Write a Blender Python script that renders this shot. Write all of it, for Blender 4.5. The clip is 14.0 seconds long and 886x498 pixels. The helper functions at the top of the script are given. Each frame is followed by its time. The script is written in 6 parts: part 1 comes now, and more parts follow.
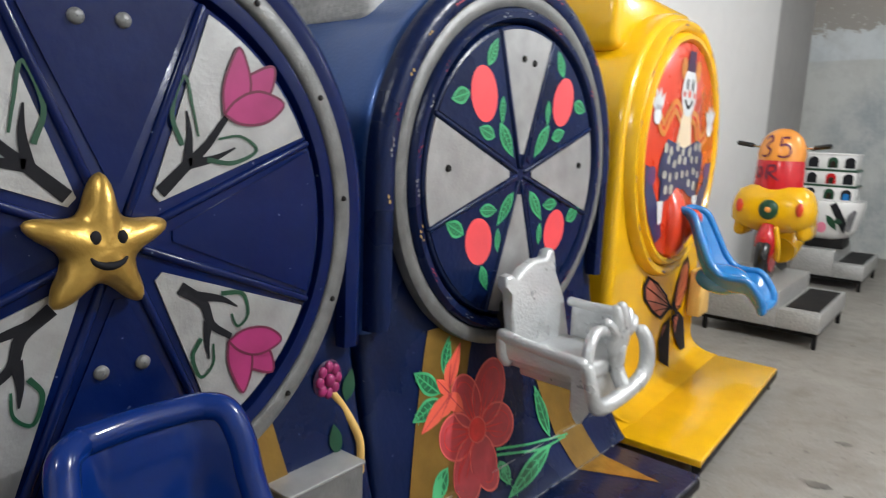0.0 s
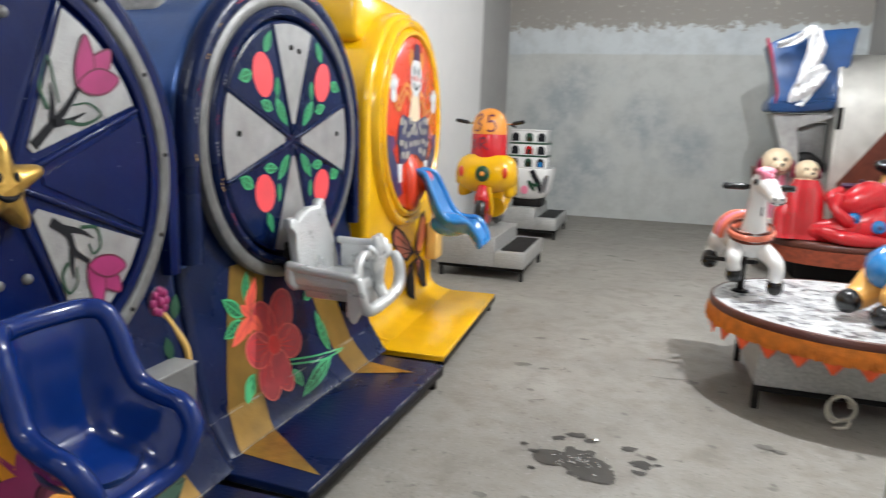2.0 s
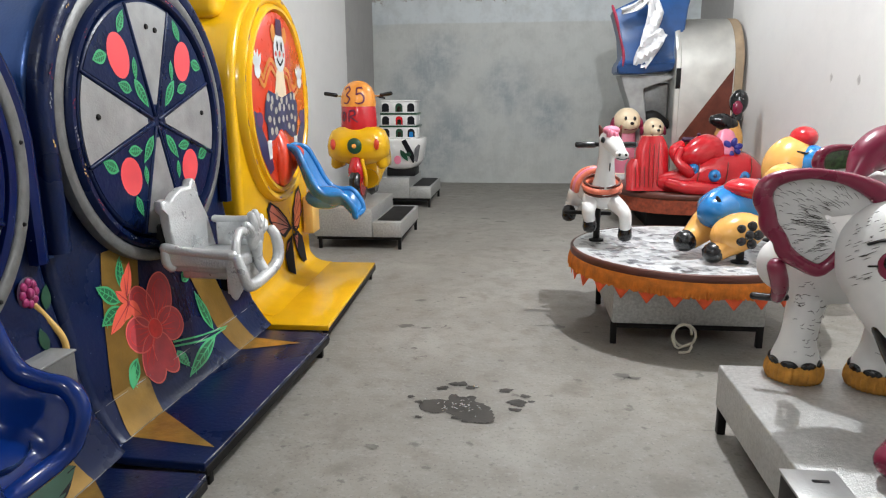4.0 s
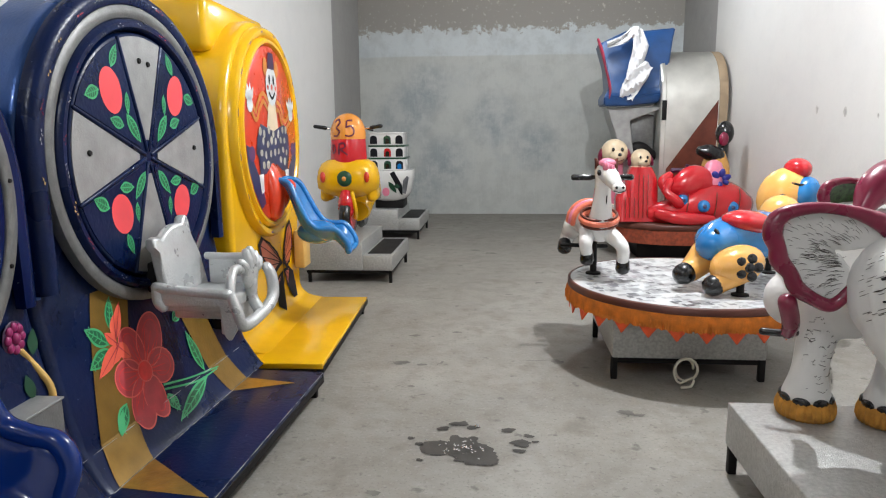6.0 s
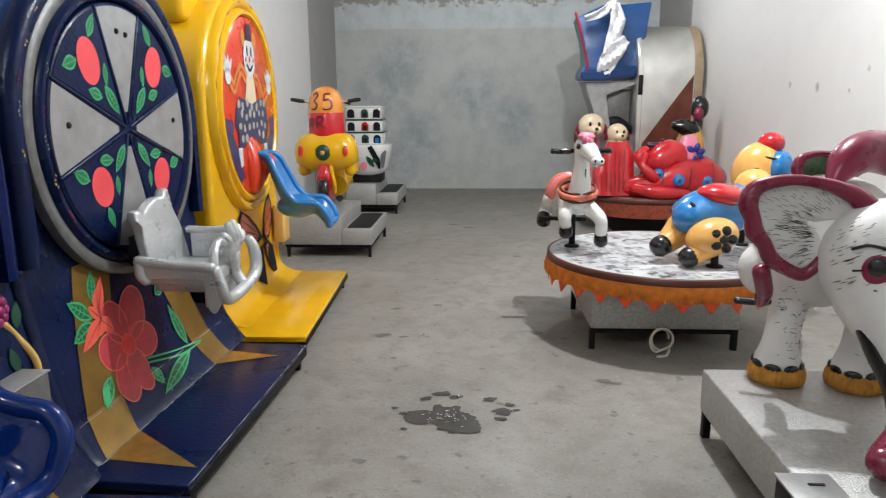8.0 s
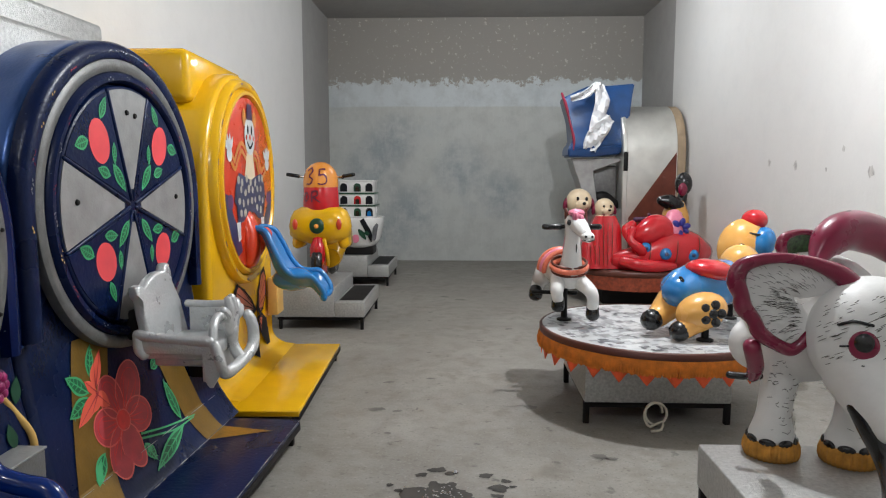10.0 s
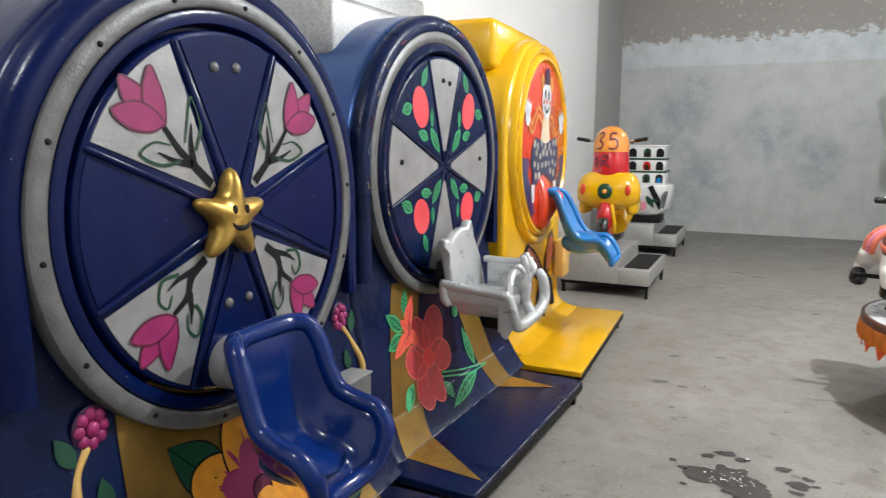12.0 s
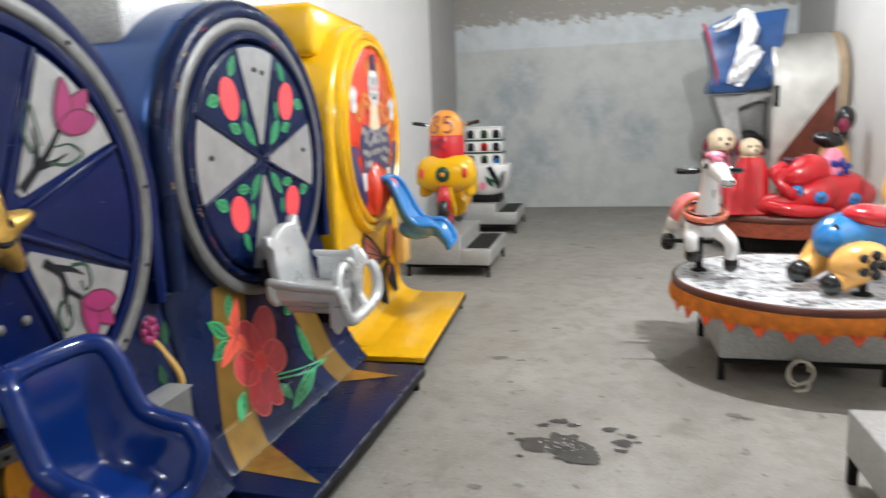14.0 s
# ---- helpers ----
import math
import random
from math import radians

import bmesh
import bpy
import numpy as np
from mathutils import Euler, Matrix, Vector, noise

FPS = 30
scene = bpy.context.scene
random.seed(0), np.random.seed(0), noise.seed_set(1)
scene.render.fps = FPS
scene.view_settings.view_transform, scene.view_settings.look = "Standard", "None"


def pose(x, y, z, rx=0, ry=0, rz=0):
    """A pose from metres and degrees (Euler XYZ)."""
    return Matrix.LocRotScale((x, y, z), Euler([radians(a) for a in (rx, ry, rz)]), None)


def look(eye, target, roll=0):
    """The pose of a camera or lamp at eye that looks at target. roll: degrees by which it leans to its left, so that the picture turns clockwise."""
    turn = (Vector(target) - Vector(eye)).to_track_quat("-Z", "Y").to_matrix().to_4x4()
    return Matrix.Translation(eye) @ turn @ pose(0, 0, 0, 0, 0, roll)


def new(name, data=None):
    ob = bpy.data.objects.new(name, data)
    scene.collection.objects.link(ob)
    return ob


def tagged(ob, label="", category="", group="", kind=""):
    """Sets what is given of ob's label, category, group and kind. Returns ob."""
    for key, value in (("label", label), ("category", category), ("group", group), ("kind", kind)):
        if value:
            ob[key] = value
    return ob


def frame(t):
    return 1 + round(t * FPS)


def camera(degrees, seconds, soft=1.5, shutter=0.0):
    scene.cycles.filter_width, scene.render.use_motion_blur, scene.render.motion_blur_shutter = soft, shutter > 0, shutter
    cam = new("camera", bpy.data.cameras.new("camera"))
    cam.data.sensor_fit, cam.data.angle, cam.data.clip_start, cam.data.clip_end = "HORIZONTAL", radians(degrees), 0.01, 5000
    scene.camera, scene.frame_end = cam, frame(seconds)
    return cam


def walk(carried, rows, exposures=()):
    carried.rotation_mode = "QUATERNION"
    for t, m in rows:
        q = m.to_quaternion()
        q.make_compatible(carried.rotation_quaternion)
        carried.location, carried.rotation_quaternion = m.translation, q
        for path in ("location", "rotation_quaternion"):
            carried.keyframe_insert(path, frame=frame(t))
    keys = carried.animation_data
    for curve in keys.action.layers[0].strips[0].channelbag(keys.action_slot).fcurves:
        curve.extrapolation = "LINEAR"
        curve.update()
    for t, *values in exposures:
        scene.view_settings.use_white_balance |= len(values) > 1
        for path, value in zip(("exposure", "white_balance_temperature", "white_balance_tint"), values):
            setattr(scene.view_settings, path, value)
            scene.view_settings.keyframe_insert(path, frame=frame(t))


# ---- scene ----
cam = camera(66.5, 14.0, 1.15, 0.5)
PATH = [
    (0, (1.396, -0.662, 1.544), (0.17, 0.88, 1.2), 2.3),
    (0.5, (1.544, -0.798, 1.509), (0.435, 0.824, 1.138), 0.1),
    (1, (1.603, -0.98, 1.472), (0.669, 0.732, 1.026), 3.7),
    (1.5, (1.596, -1.229, 1.483), (0.853, 0.589, 1.103), 1.6),
    (2, (1.655, -1.391, 1.483), (1.088, 0.494, 1.124), 2.0),
    (2.5, (1.734, -1.459, 1.461), (1.446, 0.488, 1.104), 1.0),
    (3, (1.72, -1.524, 1.447), (1.419, 0.396, 0.977), -1.0),
    (3.2, (1.774, -1.577, 1.467), (1.531, 0.354, 1.005), -0.2),
    (5.3, (1.607, -1.487, 1.496), (1.392, 0.464, 1.112), -0.3),
    (5.5, (1.62, -1.491, 1.499), (1.379, 0.461, 1.137), -0.6),
    (6, (1.631, -1.479, 1.502), (1.458, 0.483, 1.154), -0.5),
    (6.5, (1.624, -1.508, 1.504), (1.41, 0.452, 1.167), -0.8),
    (7, (1.605, -1.482, 1.496), (1.35, 0.466, 1.125), -1.1),
    (7.5, (1.61, -1.494, 1.49), (1.421, 0.452, 1.069), -0.9),
    (8, (1.6, -1.516, 1.496), (1.499, 0.436, 1.076), -0.3),
    (8.2, (1.595, -1.522, 1.499), (1.520, 0.439, 1.112), -0.3),
    (10.3, (1.545, -1.584, 1.528), (1.479, 0.404, 1.315), 0.0),
    (10.5, (1.533, -1.583, 1.512), (1.407, 0.391, 1.221), 0.0),
    (11, (1.515, -1.569, 1.491), (1.342, 0.39, 1.13), 1.0),
    (11.5, (1.466, -1.607, 1.508), (0.927, 0.287, 1.157), 0.7),
    (12, (1.494, -1.626, 1.519), (0.649, 0.159, 1.203), 0.2),
    (12.5, (1.553, -1.605, 1.527), (0.66, 0.157, 1.214), -0.3),
    (13, (1.569, -1.578, 1.53), (0.744, 0.217, 1.221), 0.1),
    (13.5, (1.574, -1.545, 1.526), (0.842, 0.289, 1.207), -0.1),
    (14, (1.611, -1.513, 1.535), (1.161, 0.402, 1.17), -2.0),
]
walk(cam, [(t, look(eye, target, roll)) for t, eye, target, roll in PATH], [(0, 0.75), (1, 0.95), (2, 0.85), (3, 0.72), (5.5, 0.65), (7.5, 0.6), (8.2, 0.5), (10.3, 0.25), (11, 0.4), (11.6, 0.75), (12.5, 0.82), (14, 0.88)])

# ---- world and light ----
world = bpy.data.worlds.new("world")
scene.world = world
world.use_nodes = True
world.node_tree.nodes["Background"].inputs[0].default_value = (0.75, 0.85, 1.0, 1)
world.node_tree.nodes["Background"].inputs[1].default_value = 0.05


def lamp(name, at, watts, radius, color=(0.92, 0.96, 1.0)):
    data = bpy.data.lights.new(name, "POINT")
    data.energy, data.shadow_soft_size, data.color = watts, radius, color
    ob = new(name, data)
    ob.location = at
    return ob


lamp("unseen_lamp", (2.75, 2.6, 3.8), 280, 0.04)
lamp("unseen_lamp", (0.6, -2.3, 3.9), 66, 0.1)
# unseen lamp added to brighten the back wall and the far rides
lamp("unseen_lamp", (2.7, 6.9, 3.7), 82, 0.12)


# ---- materials ----
def mat(name, color, rough=0.5, spec=0.5, metal=0.0, coat=0.0, vary=0.12, scale=6.0, bump=0.0, bscale=60.0, dirt=0.0, dirtcol=(0.08, 0.07, 0.06), dscale=3.0, rvary=0.1, speck=0.0, speckcol=(0.16, 0.2, 0.3)):
    m = bpy.data.materials.new(name)
    m.use_nodes = True
    nt = m.node_tree
    n, l = nt.nodes, nt.links
    b = n["Principled BSDF"]
    tc = n.new("ShaderNodeTexCoord")
    a = n.new("ShaderNodeTexNoise")
    a.inputs["Scale"].default_value, a.inputs["Detail"].default_value = scale, 6
    l.new(tc.outputs["Object"], a.inputs["Vector"])
    ramp = n.new("ShaderNodeMapRange")
    ramp.inputs[1].default_value, ramp.inputs[2].default_value = 0.3, 0.7
    ramp.inputs[3].default_value, ramp.inputs[4].default_value = 1 - vary, 1 + vary
    l.new(a.outputs[0], ramp.inputs[0])
    mul = n.new("ShaderNodeVectorMath")
    mul.operation = "SCALE"
    mul.inputs[0].default_value = color
    l.new(ramp.outputs[0], mul.inputs["Scale"])
    out = mul.outputs[0]
    if dirt:
        d = n.new("ShaderNodeTexNoise")
        d.inputs["Scale"].default_value, d.inputs["Detail"].default_value, d.inputs["Roughness"].default_value = dscale, 8, 0.65
        l.new(tc.outputs["Object"], d.inputs["Vector"])
        dr = n.new("ShaderNodeMapRange")
        dr.inputs[1].default_value, dr.inputs[2].default_value, dr.inputs[4].default_value = 0.5, 0.75, dirt
        l.new(d.outputs[0], dr.inputs[0])
        mx = n.new("ShaderNodeMix")
        mx.data_type = "RGBA"
        l.new(dr.outputs[0], mx.inputs[0])
        l.new(out, mx.inputs[6])
        mx.inputs[7].default_value = (*dirtcol, 1)
        out = mx.outputs[2]
    # pale specks put into the colour stand in for glints on hammered paint
    if speck:
        q = n.new("ShaderNodeTexNoise")
        q.inputs["Scale"].default_value, q.inputs["Detail"].default_value = 55, 2
        l.new(tc.outputs["Object"], q.inputs["Vector"])
        qr = n.new("ShaderNodeMapRange")
        qr.inputs[1].default_value, qr.inputs[2].default_value, qr.inputs[4].default_value = 0.745, 0.78, speck
        l.new(q.outputs[0], qr.inputs[0])
        mx = n.new("ShaderNodeMix")
        mx.data_type = "RGBA"
        l.new(qr.outputs[0], mx.inputs[0])
        l.new(out, mx.inputs[6])
        mx.inputs[7].default_value = (*speckcol, 1)
        out = mx.outputs[2]
    l.new(out, b.inputs["Base Color"])
    rr = n.new("ShaderNodeMapRange")
    rr.inputs[3].default_value, rr.inputs[4].default_value = max(rough - rvary, 0.02), min(rough + rvary, 1)
    l.new(a.outputs[0], rr.inputs[0])
    l.new(rr.outputs[0], b.inputs["Roughness"])
    b.inputs["Metallic"].default_value = metal
    b.inputs["Specular IOR Level"].default_value = spec
    b.inputs["Coat Weight"].default_value = coat
    b.inputs["Coat Roughness"].default_value = 0.08
    if bump:
        c = n.new("ShaderNodeTexNoise")
        c.inputs["Scale"].default_value, c.inputs["Detail"].default_value = bscale, 3
        l.new(tc.outputs["Object"], c.inputs["Vector"])
        bp = n.new("ShaderNodeBump")
        bp.inputs["Strength"].default_value, bp.inputs["Distance"].default_value = bump, 0.01
        l.new(c.outputs[0], bp.inputs["Height"])
        l.new(bp.outputs[0], b.inputs["Normal"])
    return m


NAVY = mat("navy_gloss_paint", (0.0018, 0.0085, 0.062), 0.2, 0.22, coat=0.0, vary=0.25, scale=2.5, bump=0.12, bscale=28, dirt=0.25, dirtcol=(0.009, 0.02, 0.09), dscale=5, speck=0.8)
NAVYR = mat("navy_rough_paint", (0.0022, 0.0095, 0.048), 0.28, 0.26, coat=0.0, vary=0.3, scale=3, bump=0.2, bscale=45, dirt=0.3, dirtcol=(0.009, 0.014, 0.05), dscale=6, speck=0.9)
BLUEM = mat("metallic_blue_paint", (0.018, 0.07, 0.24), 0.3, metal=0.45, coat=0.3, vary=0.2, scale=4, bump=0.12, bscale=90)
SEATBLUE = mat("dark_blue_seat_gloss", (0.003, 0.022, 0.145), 0.14, 0.35, coat=0.1, vary=0.15, scale=5, bump=0.04, bscale=14)
SKYBLUE = mat("sky_blue_gloss", (0.012, 0.18, 0.48), 0.2, coat=0.6, vary=0.1, bump=0.03, bscale=12)
SILVER = mat("silver_flake_paint", (0.44, 0.44, 0.425), 0.36, metal=0.42, vary=0.2, scale=60, bump=0.4, bscale=150, dirt=0.25, dirtcol=(0.22, 0.21, 0.19), dscale=7)
SILVERL = mat("silver_leaf_paint", (0.36, 0.36, 0.355), 0.38, metal=0.4, vary=0.14, scale=11, bump=0.14, bscale=90, dirt=0.35, dirtcol=(0.3, 0.29, 0.26), dscale=5)
SILVERD = mat("worn_silver_ring", (0.17, 0.17, 0.165), 0.42, metal=0.3, vary=0.2, scale=20, bump=0.2, bscale=120, dirt=0.5, dirtcol=(0.12, 0.12, 0.13), dscale=9)
YELLOW = mat("yellow_gloss_paint", (0.78, 0.43, 0.003), 0.22, coat=0.3, vary=0.08, scale=3, bump=0.05, bscale=16, dirt=0.15, dirtcol=(0.4, 0.2, 0.02), dscale=4)
GOLDF = mat("gold_flat_band", (0.23, 0.13, 0.022), 0.4, metal=0.4, vary=0.2, scale=8, bump=0.15, bscale=80)
GOLD = mat("gold_leaf_paint", (0.55, 0.34, 0.08), 0.33, metal=0.75, vary=0.18, scale=18, bump=0.2, bscale=60)
RED = mat("red_gloss_paint", (0.55, 0.012, 0.02), 0.2, coat=0.5, vary=0.12, scale=4, bump=0.04, bscale=12)
ORED = mat("orange_red_paint", (0.62, 0.045, 0.012), 0.28, coat=0.4, vary=0.12, scale=5, bump=0.04, bscale=18)
PINKRED = mat("pink_red_paint", (0.80, 0.075, 0.085), 0.4, vary=0.08, scale=9)
FLOWRED = mat("brushed_red_paint", (0.47, 0.045, 0.055), 0.45, vary=0.22, scale=12, dirt=0.4, dirtcol=(0.33, 0.04, 0.05), dscale=14)
FLOWMID = mat("scarlet_brush_paint", (0.68, 0.035, 0.03), 0.45, vary=0.2, scale=20)
FLOWLINE = mat("pale_red_line", (0.75, 0.13, 0.11), 0.45)
CORAL = mat("coral_paint", (0.80, 0.12, 0.07), 0.4, vary=0.12)
MAGENTA = mat("magenta_paint", (0.33, 0.022, 0.125), 0.4, vary=0.15, scale=12)
DMAG = mat("dark_magenta_line", (0.12, 0.008, 0.035), 0.5)
LGREEN = mat("light_green_paint", (0.06, 0.40, 0.16), 0.4, vary=0.1)
DKLEAF = mat("deep_leaf_green", (0.008, 0.12, 0.045), 0.4, vary=0.25, scale=14)
DGREEN = mat("dark_green_paint", (0.006, 0.055, 0.025), 0.35, vary=0.15)
BLACK = mat("black_gloss_paint", (0.008, 0.008, 0.009), 0.25, coat=0.3, vary=0.2)
BLACKM = mat("black_metal", (0.009, 0.008, 0.008), 0.55, 0.2, metal=0.0, vary=0.3, bump=0.1)
WHITE = mat("white_gloss_paint", (0.76, 0.75, 0.73), 0.25, coat=0.35, vary=0.06, scale=4, bump=0.04, bscale=20, dirt=0.12, dirtcol=(0.45, 0.43, 0.4))
WHITER = mat("white_brushed_paint", (0.72, 0.71, 0.69), 0.5, vary=0.08, scale=6, bump=0.2, bscale=30, dirt=0.2, dirtcol=(0.5, 0.48, 0.45))
MAROON = mat("maroon_gloss_paint", (0.20, 0.008, 0.04), 0.28, coat=0.35, vary=0.15, bump=0.05, bscale=14)
ORANGEY = mat("orange_yellow_paint", (0.80, 0.30, 0.05), 0.25, coat=0.4, vary=0.1)
PEACH = mat("yellow_cream_paint", (0.78, 0.40, 0.10), 0.25, coat=0.4, vary=0.1)
CREAM = mat("cream_paint", (0.78, 0.62, 0.42), 0.3, coat=0.3, vary=0.08)
PINK = mat("pink_paint", (0.75, 0.22, 0.32), 0.3, coat=0.3, vary=0.1)
ORANGE = mat("orange_cloth", (0.66, 0.19, 0.02), 0.85, vary=0.25, scale=18, bump=0.4, bscale=120)
OCHREF = mat("ochre_cloth", (0.5, 0.23, 0.035), 0.85, vary=0.3, scale=22, bump=0.5, bscale=130)
FLAG = mat("orange_red_flag", (0.80, 0.11, 0.03), 0.8, vary=0.2, scale=14, bump=0.2, bscale=80)
RUST = mat("rust_brown_paint", (0.14, 0.035, 0.02), 0.4, metal=0.2, vary=0.25, scale=8, bump=0.15)
STEEL = mat("brushed_sheet_steel", (0.68, 0.67, 0.63), 0.4, metal=0.85, vary=0.08, scale=6, bump=0.06, bscale=60)
TAN = mat("tan_board", (0.34, 0.25, 0.16), 0.7, vary=0.2, bump=0.2)
CHROME = mat("chrome", (0.75, 0.75, 0.75), 0.15, metal=1.0, vary=0.05)
BOARD = mat("light_pink_brown_edge", (0.10, 0.028, 0.018), 0.4, vary=0.2)
TARPBLUE = mat("blue_plastic", (0.01, 0.055, 0.18), 0.35, coat=0.2, vary=0.2, bump=0.1, bscale=10)
SHEET = mat("white_plastic_sheet", (0.75, 0.75, 0.76), 0.35, vary=0.1, bump=0.3, bscale=12)
GREYP = mat("pale_grey_print", (0.42, 0.42, 0.43), 0.35, coat=0.3, vary=0.3, scale=8)
GREYD = mat("dark_grey_print", (0.16, 0.16, 0.17), 0.35, coat=0.3, vary=0.4, scale=8)
LIGHTP = mat("white_print", (0.66, 0.67, 0.67), 0.3, coat=0.3, vary=0.12, scale=8)
HOSE = mat("cream_hose", (0.62, 0.58, 0.48), 0.45, vary=0.1)
PLUM = mat("dark_plum_paint", (0.05, 0.012, 0.05), 0.35, vary=0.2)
STROKE = mat("dark_brown_brush_line", (0.06, 0.052, 0.045), 0.6, 0.2)
INK = mat("dark_ink_line", (0.008, 0.008, 0.011), 0.7, 0.2)
SAND = mat("sand_yellow_paint", (0.68, 0.42, 0.12), 0.4, vary=0.15)
CHAIRSILVER = mat("bright_silver_paint", (0.6, 0.61, 0.61), 0.3, metal=0.5, vary=0.1, scale=9, bump=0.35, bscale=85)
CHIP = mat("chipped_plaster", (0.5, 0.485, 0.46), 0.9, vary=0.3, scale=30)


def wallmat(name, low, high, bare, z_line, z_peel, stain=0.5, rough=0.85, blots=()):
    """Plaster: one colour below z_line, another above it, and bare blockwork above a ragged edge round z_peel."""
    m = bpy.data.materials.new(name)
    m.use_nodes = True
    nt = m.node_tree
    n, l = nt.nodes, nt.links
    b = n["Principled BSDF"]
    tc = n.new("ShaderNodeTexCoord")
    sep = n.new("ShaderNodeSeparateXYZ")
    l.new(tc.outputs["Object"], sep.inputs[0])

    def noise_at(scale, detail=6, rough_=0.6):
        a = n.new("ShaderNodeTexNoise")
        a.inputs["Scale"].default_value, a.inputs["Detail"].default_value, a.inputs["Roughness"].default_value = scale, detail, rough_
        l.new(tc.outputs["Object"], a.inputs["Vector"])
        return a.outputs[0]

    def rng(sock, a, b_, c, d):
        r = n.new("ShaderNodeMapRange")
        for i, v in enumerate((a, b_, c, d)):
            r.inputs[i + 1].default_value = v
        l.new(sock, r.inputs[0])
        return r.outputs[0]

    def math_(op, x, y):
        q = n.new("ShaderNodeMath")
        q.operation = op
        for i, v in enumerate((x, y)):
            if isinstance(v, (int, float)):
                q.inputs[i].default_value = v
            else:
                l.new(v, q.inputs[i])
        return q.outputs[0]

    def mix(f, x, y):
        q = n.new("ShaderNodeMix")
        q.data_type = "RGBA"
        for sock, v in ((q.inputs[0], f), (q.inputs[6], x), (q.inputs[7], y)):
            if isinstance(v, tuple):
                sock.default_value = (*v, 1)
            elif isinstance(v, (int, float)):
                sock.default_value = v
            else:
                l.new(v, sock)
        return q.outputs[2]

    z = sep.outputs[2]
    big, mid, fine = noise_at(0.8), noise_at(3.5, 8, 0.7), noise_at(26, 5)
    ragged = math_("ADD", z, rng(noise_at(5, 8, 0.75), 0.3, 0.7, -0.16, 0.16))
    line = rng(math_("ADD", z, rng(big, 0.3, 0.7, -0.01, 0.01)), z_line - 0.012, z_line + 0.012, 0, 1)
    peel = rng(ragged, z_peel - 0.02, z_peel + 0.02, 0, 1)
    col = mix(line, low, high)
    col = mix(rng(mid, 0.45, 0.75, 0, stain), col, tuple(c * 0.62 for c in low))
    col = mix(rng(noise_at(1.6, 4), 0.55, 0.75, 0, stain * 0.8), col, tuple(c * f for c, f in zip(low, (0.7, 0.76, 0.84))))
    for bx, bz, br in blots:
        dx, dz = math_("SUBTRACT", sep.outputs[0], bx), math_("SUBTRACT", z, bz)
        d2 = math_("ADD", math_("MULTIPLY", dx, dx), math_("MULTIPLY", dz, dz))
        near = math_("MULTIPLY", rng(d2, 0.0, br * br, 1, 0), rng(mid, 0.35, 0.6, 0.1, 0.75))
        col = mix(near, col, tuple(c * f for c, f in zip(low, (0.52, 0.58, 0.66))))
    streak = n.new("ShaderNodeTexNoise")
    sc_ = n.new("ShaderNodeMapping")
    sc_.inputs["Scale"].default_value = (9, 9, 0.7)
    l.new(tc.outputs["Object"], sc_.inputs[0])
    l.new(sc_.outputs[0], streak.inputs["Vector"])
    col = mix(rng(streak.outputs[0], 0.55, 0.75, 0, stain * 0.35), col, tuple(min(c * 1.25, 0.8) for c in low))
    col = mix(rng(noise_at(60, 2), 0.68, 0.74, 0, stain), col, tuple(c * 0.4 for c in low))
    col = mix(rng(fine, 0.62, 0.75, 0, 0.25), col, (0.75, 0.75, 0.74))
    speck = rng(noise_at(14, 3), 0.62, 0.68, 0, 0.8)
    blocks = mix(speck, bare, tuple(min(c * 1.8, 0.8) for c in bare))
    col = mix(peel, col, blocks)
    l.new(col, b.inputs["Base Color"])
    b.inputs["Roughness"].default_value = rough
    bp = n.new("ShaderNodeBump")
    bp.inputs["Strength"].default_value, bp.inputs["Distance"].default_value = 0.35, 0.012
    l.new(math_("ADD", math_("MULTIPLY", mid, 1.0), math_("MULTIPLY", fine, 0.4)), bp.inputs["Height"])
    l.new(bp.outputs[0], b.inputs["Normal"])
    return m


BACKWALL = wallmat("bluish_cement_wall", (0.56, 0.575, 0.55), (0.62, 0.66, 0.67), (0.34, 0.32, 0.29), 2.76, 3.2, 0.5, blots=((1.47, 1.66, 0.55), (-0.1, 1.7, 0.6), (0.3, 2.2, 0.5), (2.2, 1.2, 0.5), (0.6, 0.9, 0.6), (0.1, 0.45, 0.5)))
PLASTER = wallmat("white_plaster_wall", (0.70, 0.69, 0.67), (0.70, 0.69, 0.67), (0.70, 0.69, 0.67), 9, 12, 0.12)
GREYPL = wallmat("grey_plaster_wall", (0.36, 0.35, 0.335), (0.36, 0.35, 0.335), (0.27, 0.25, 0.225), 9, 12, 0.3)


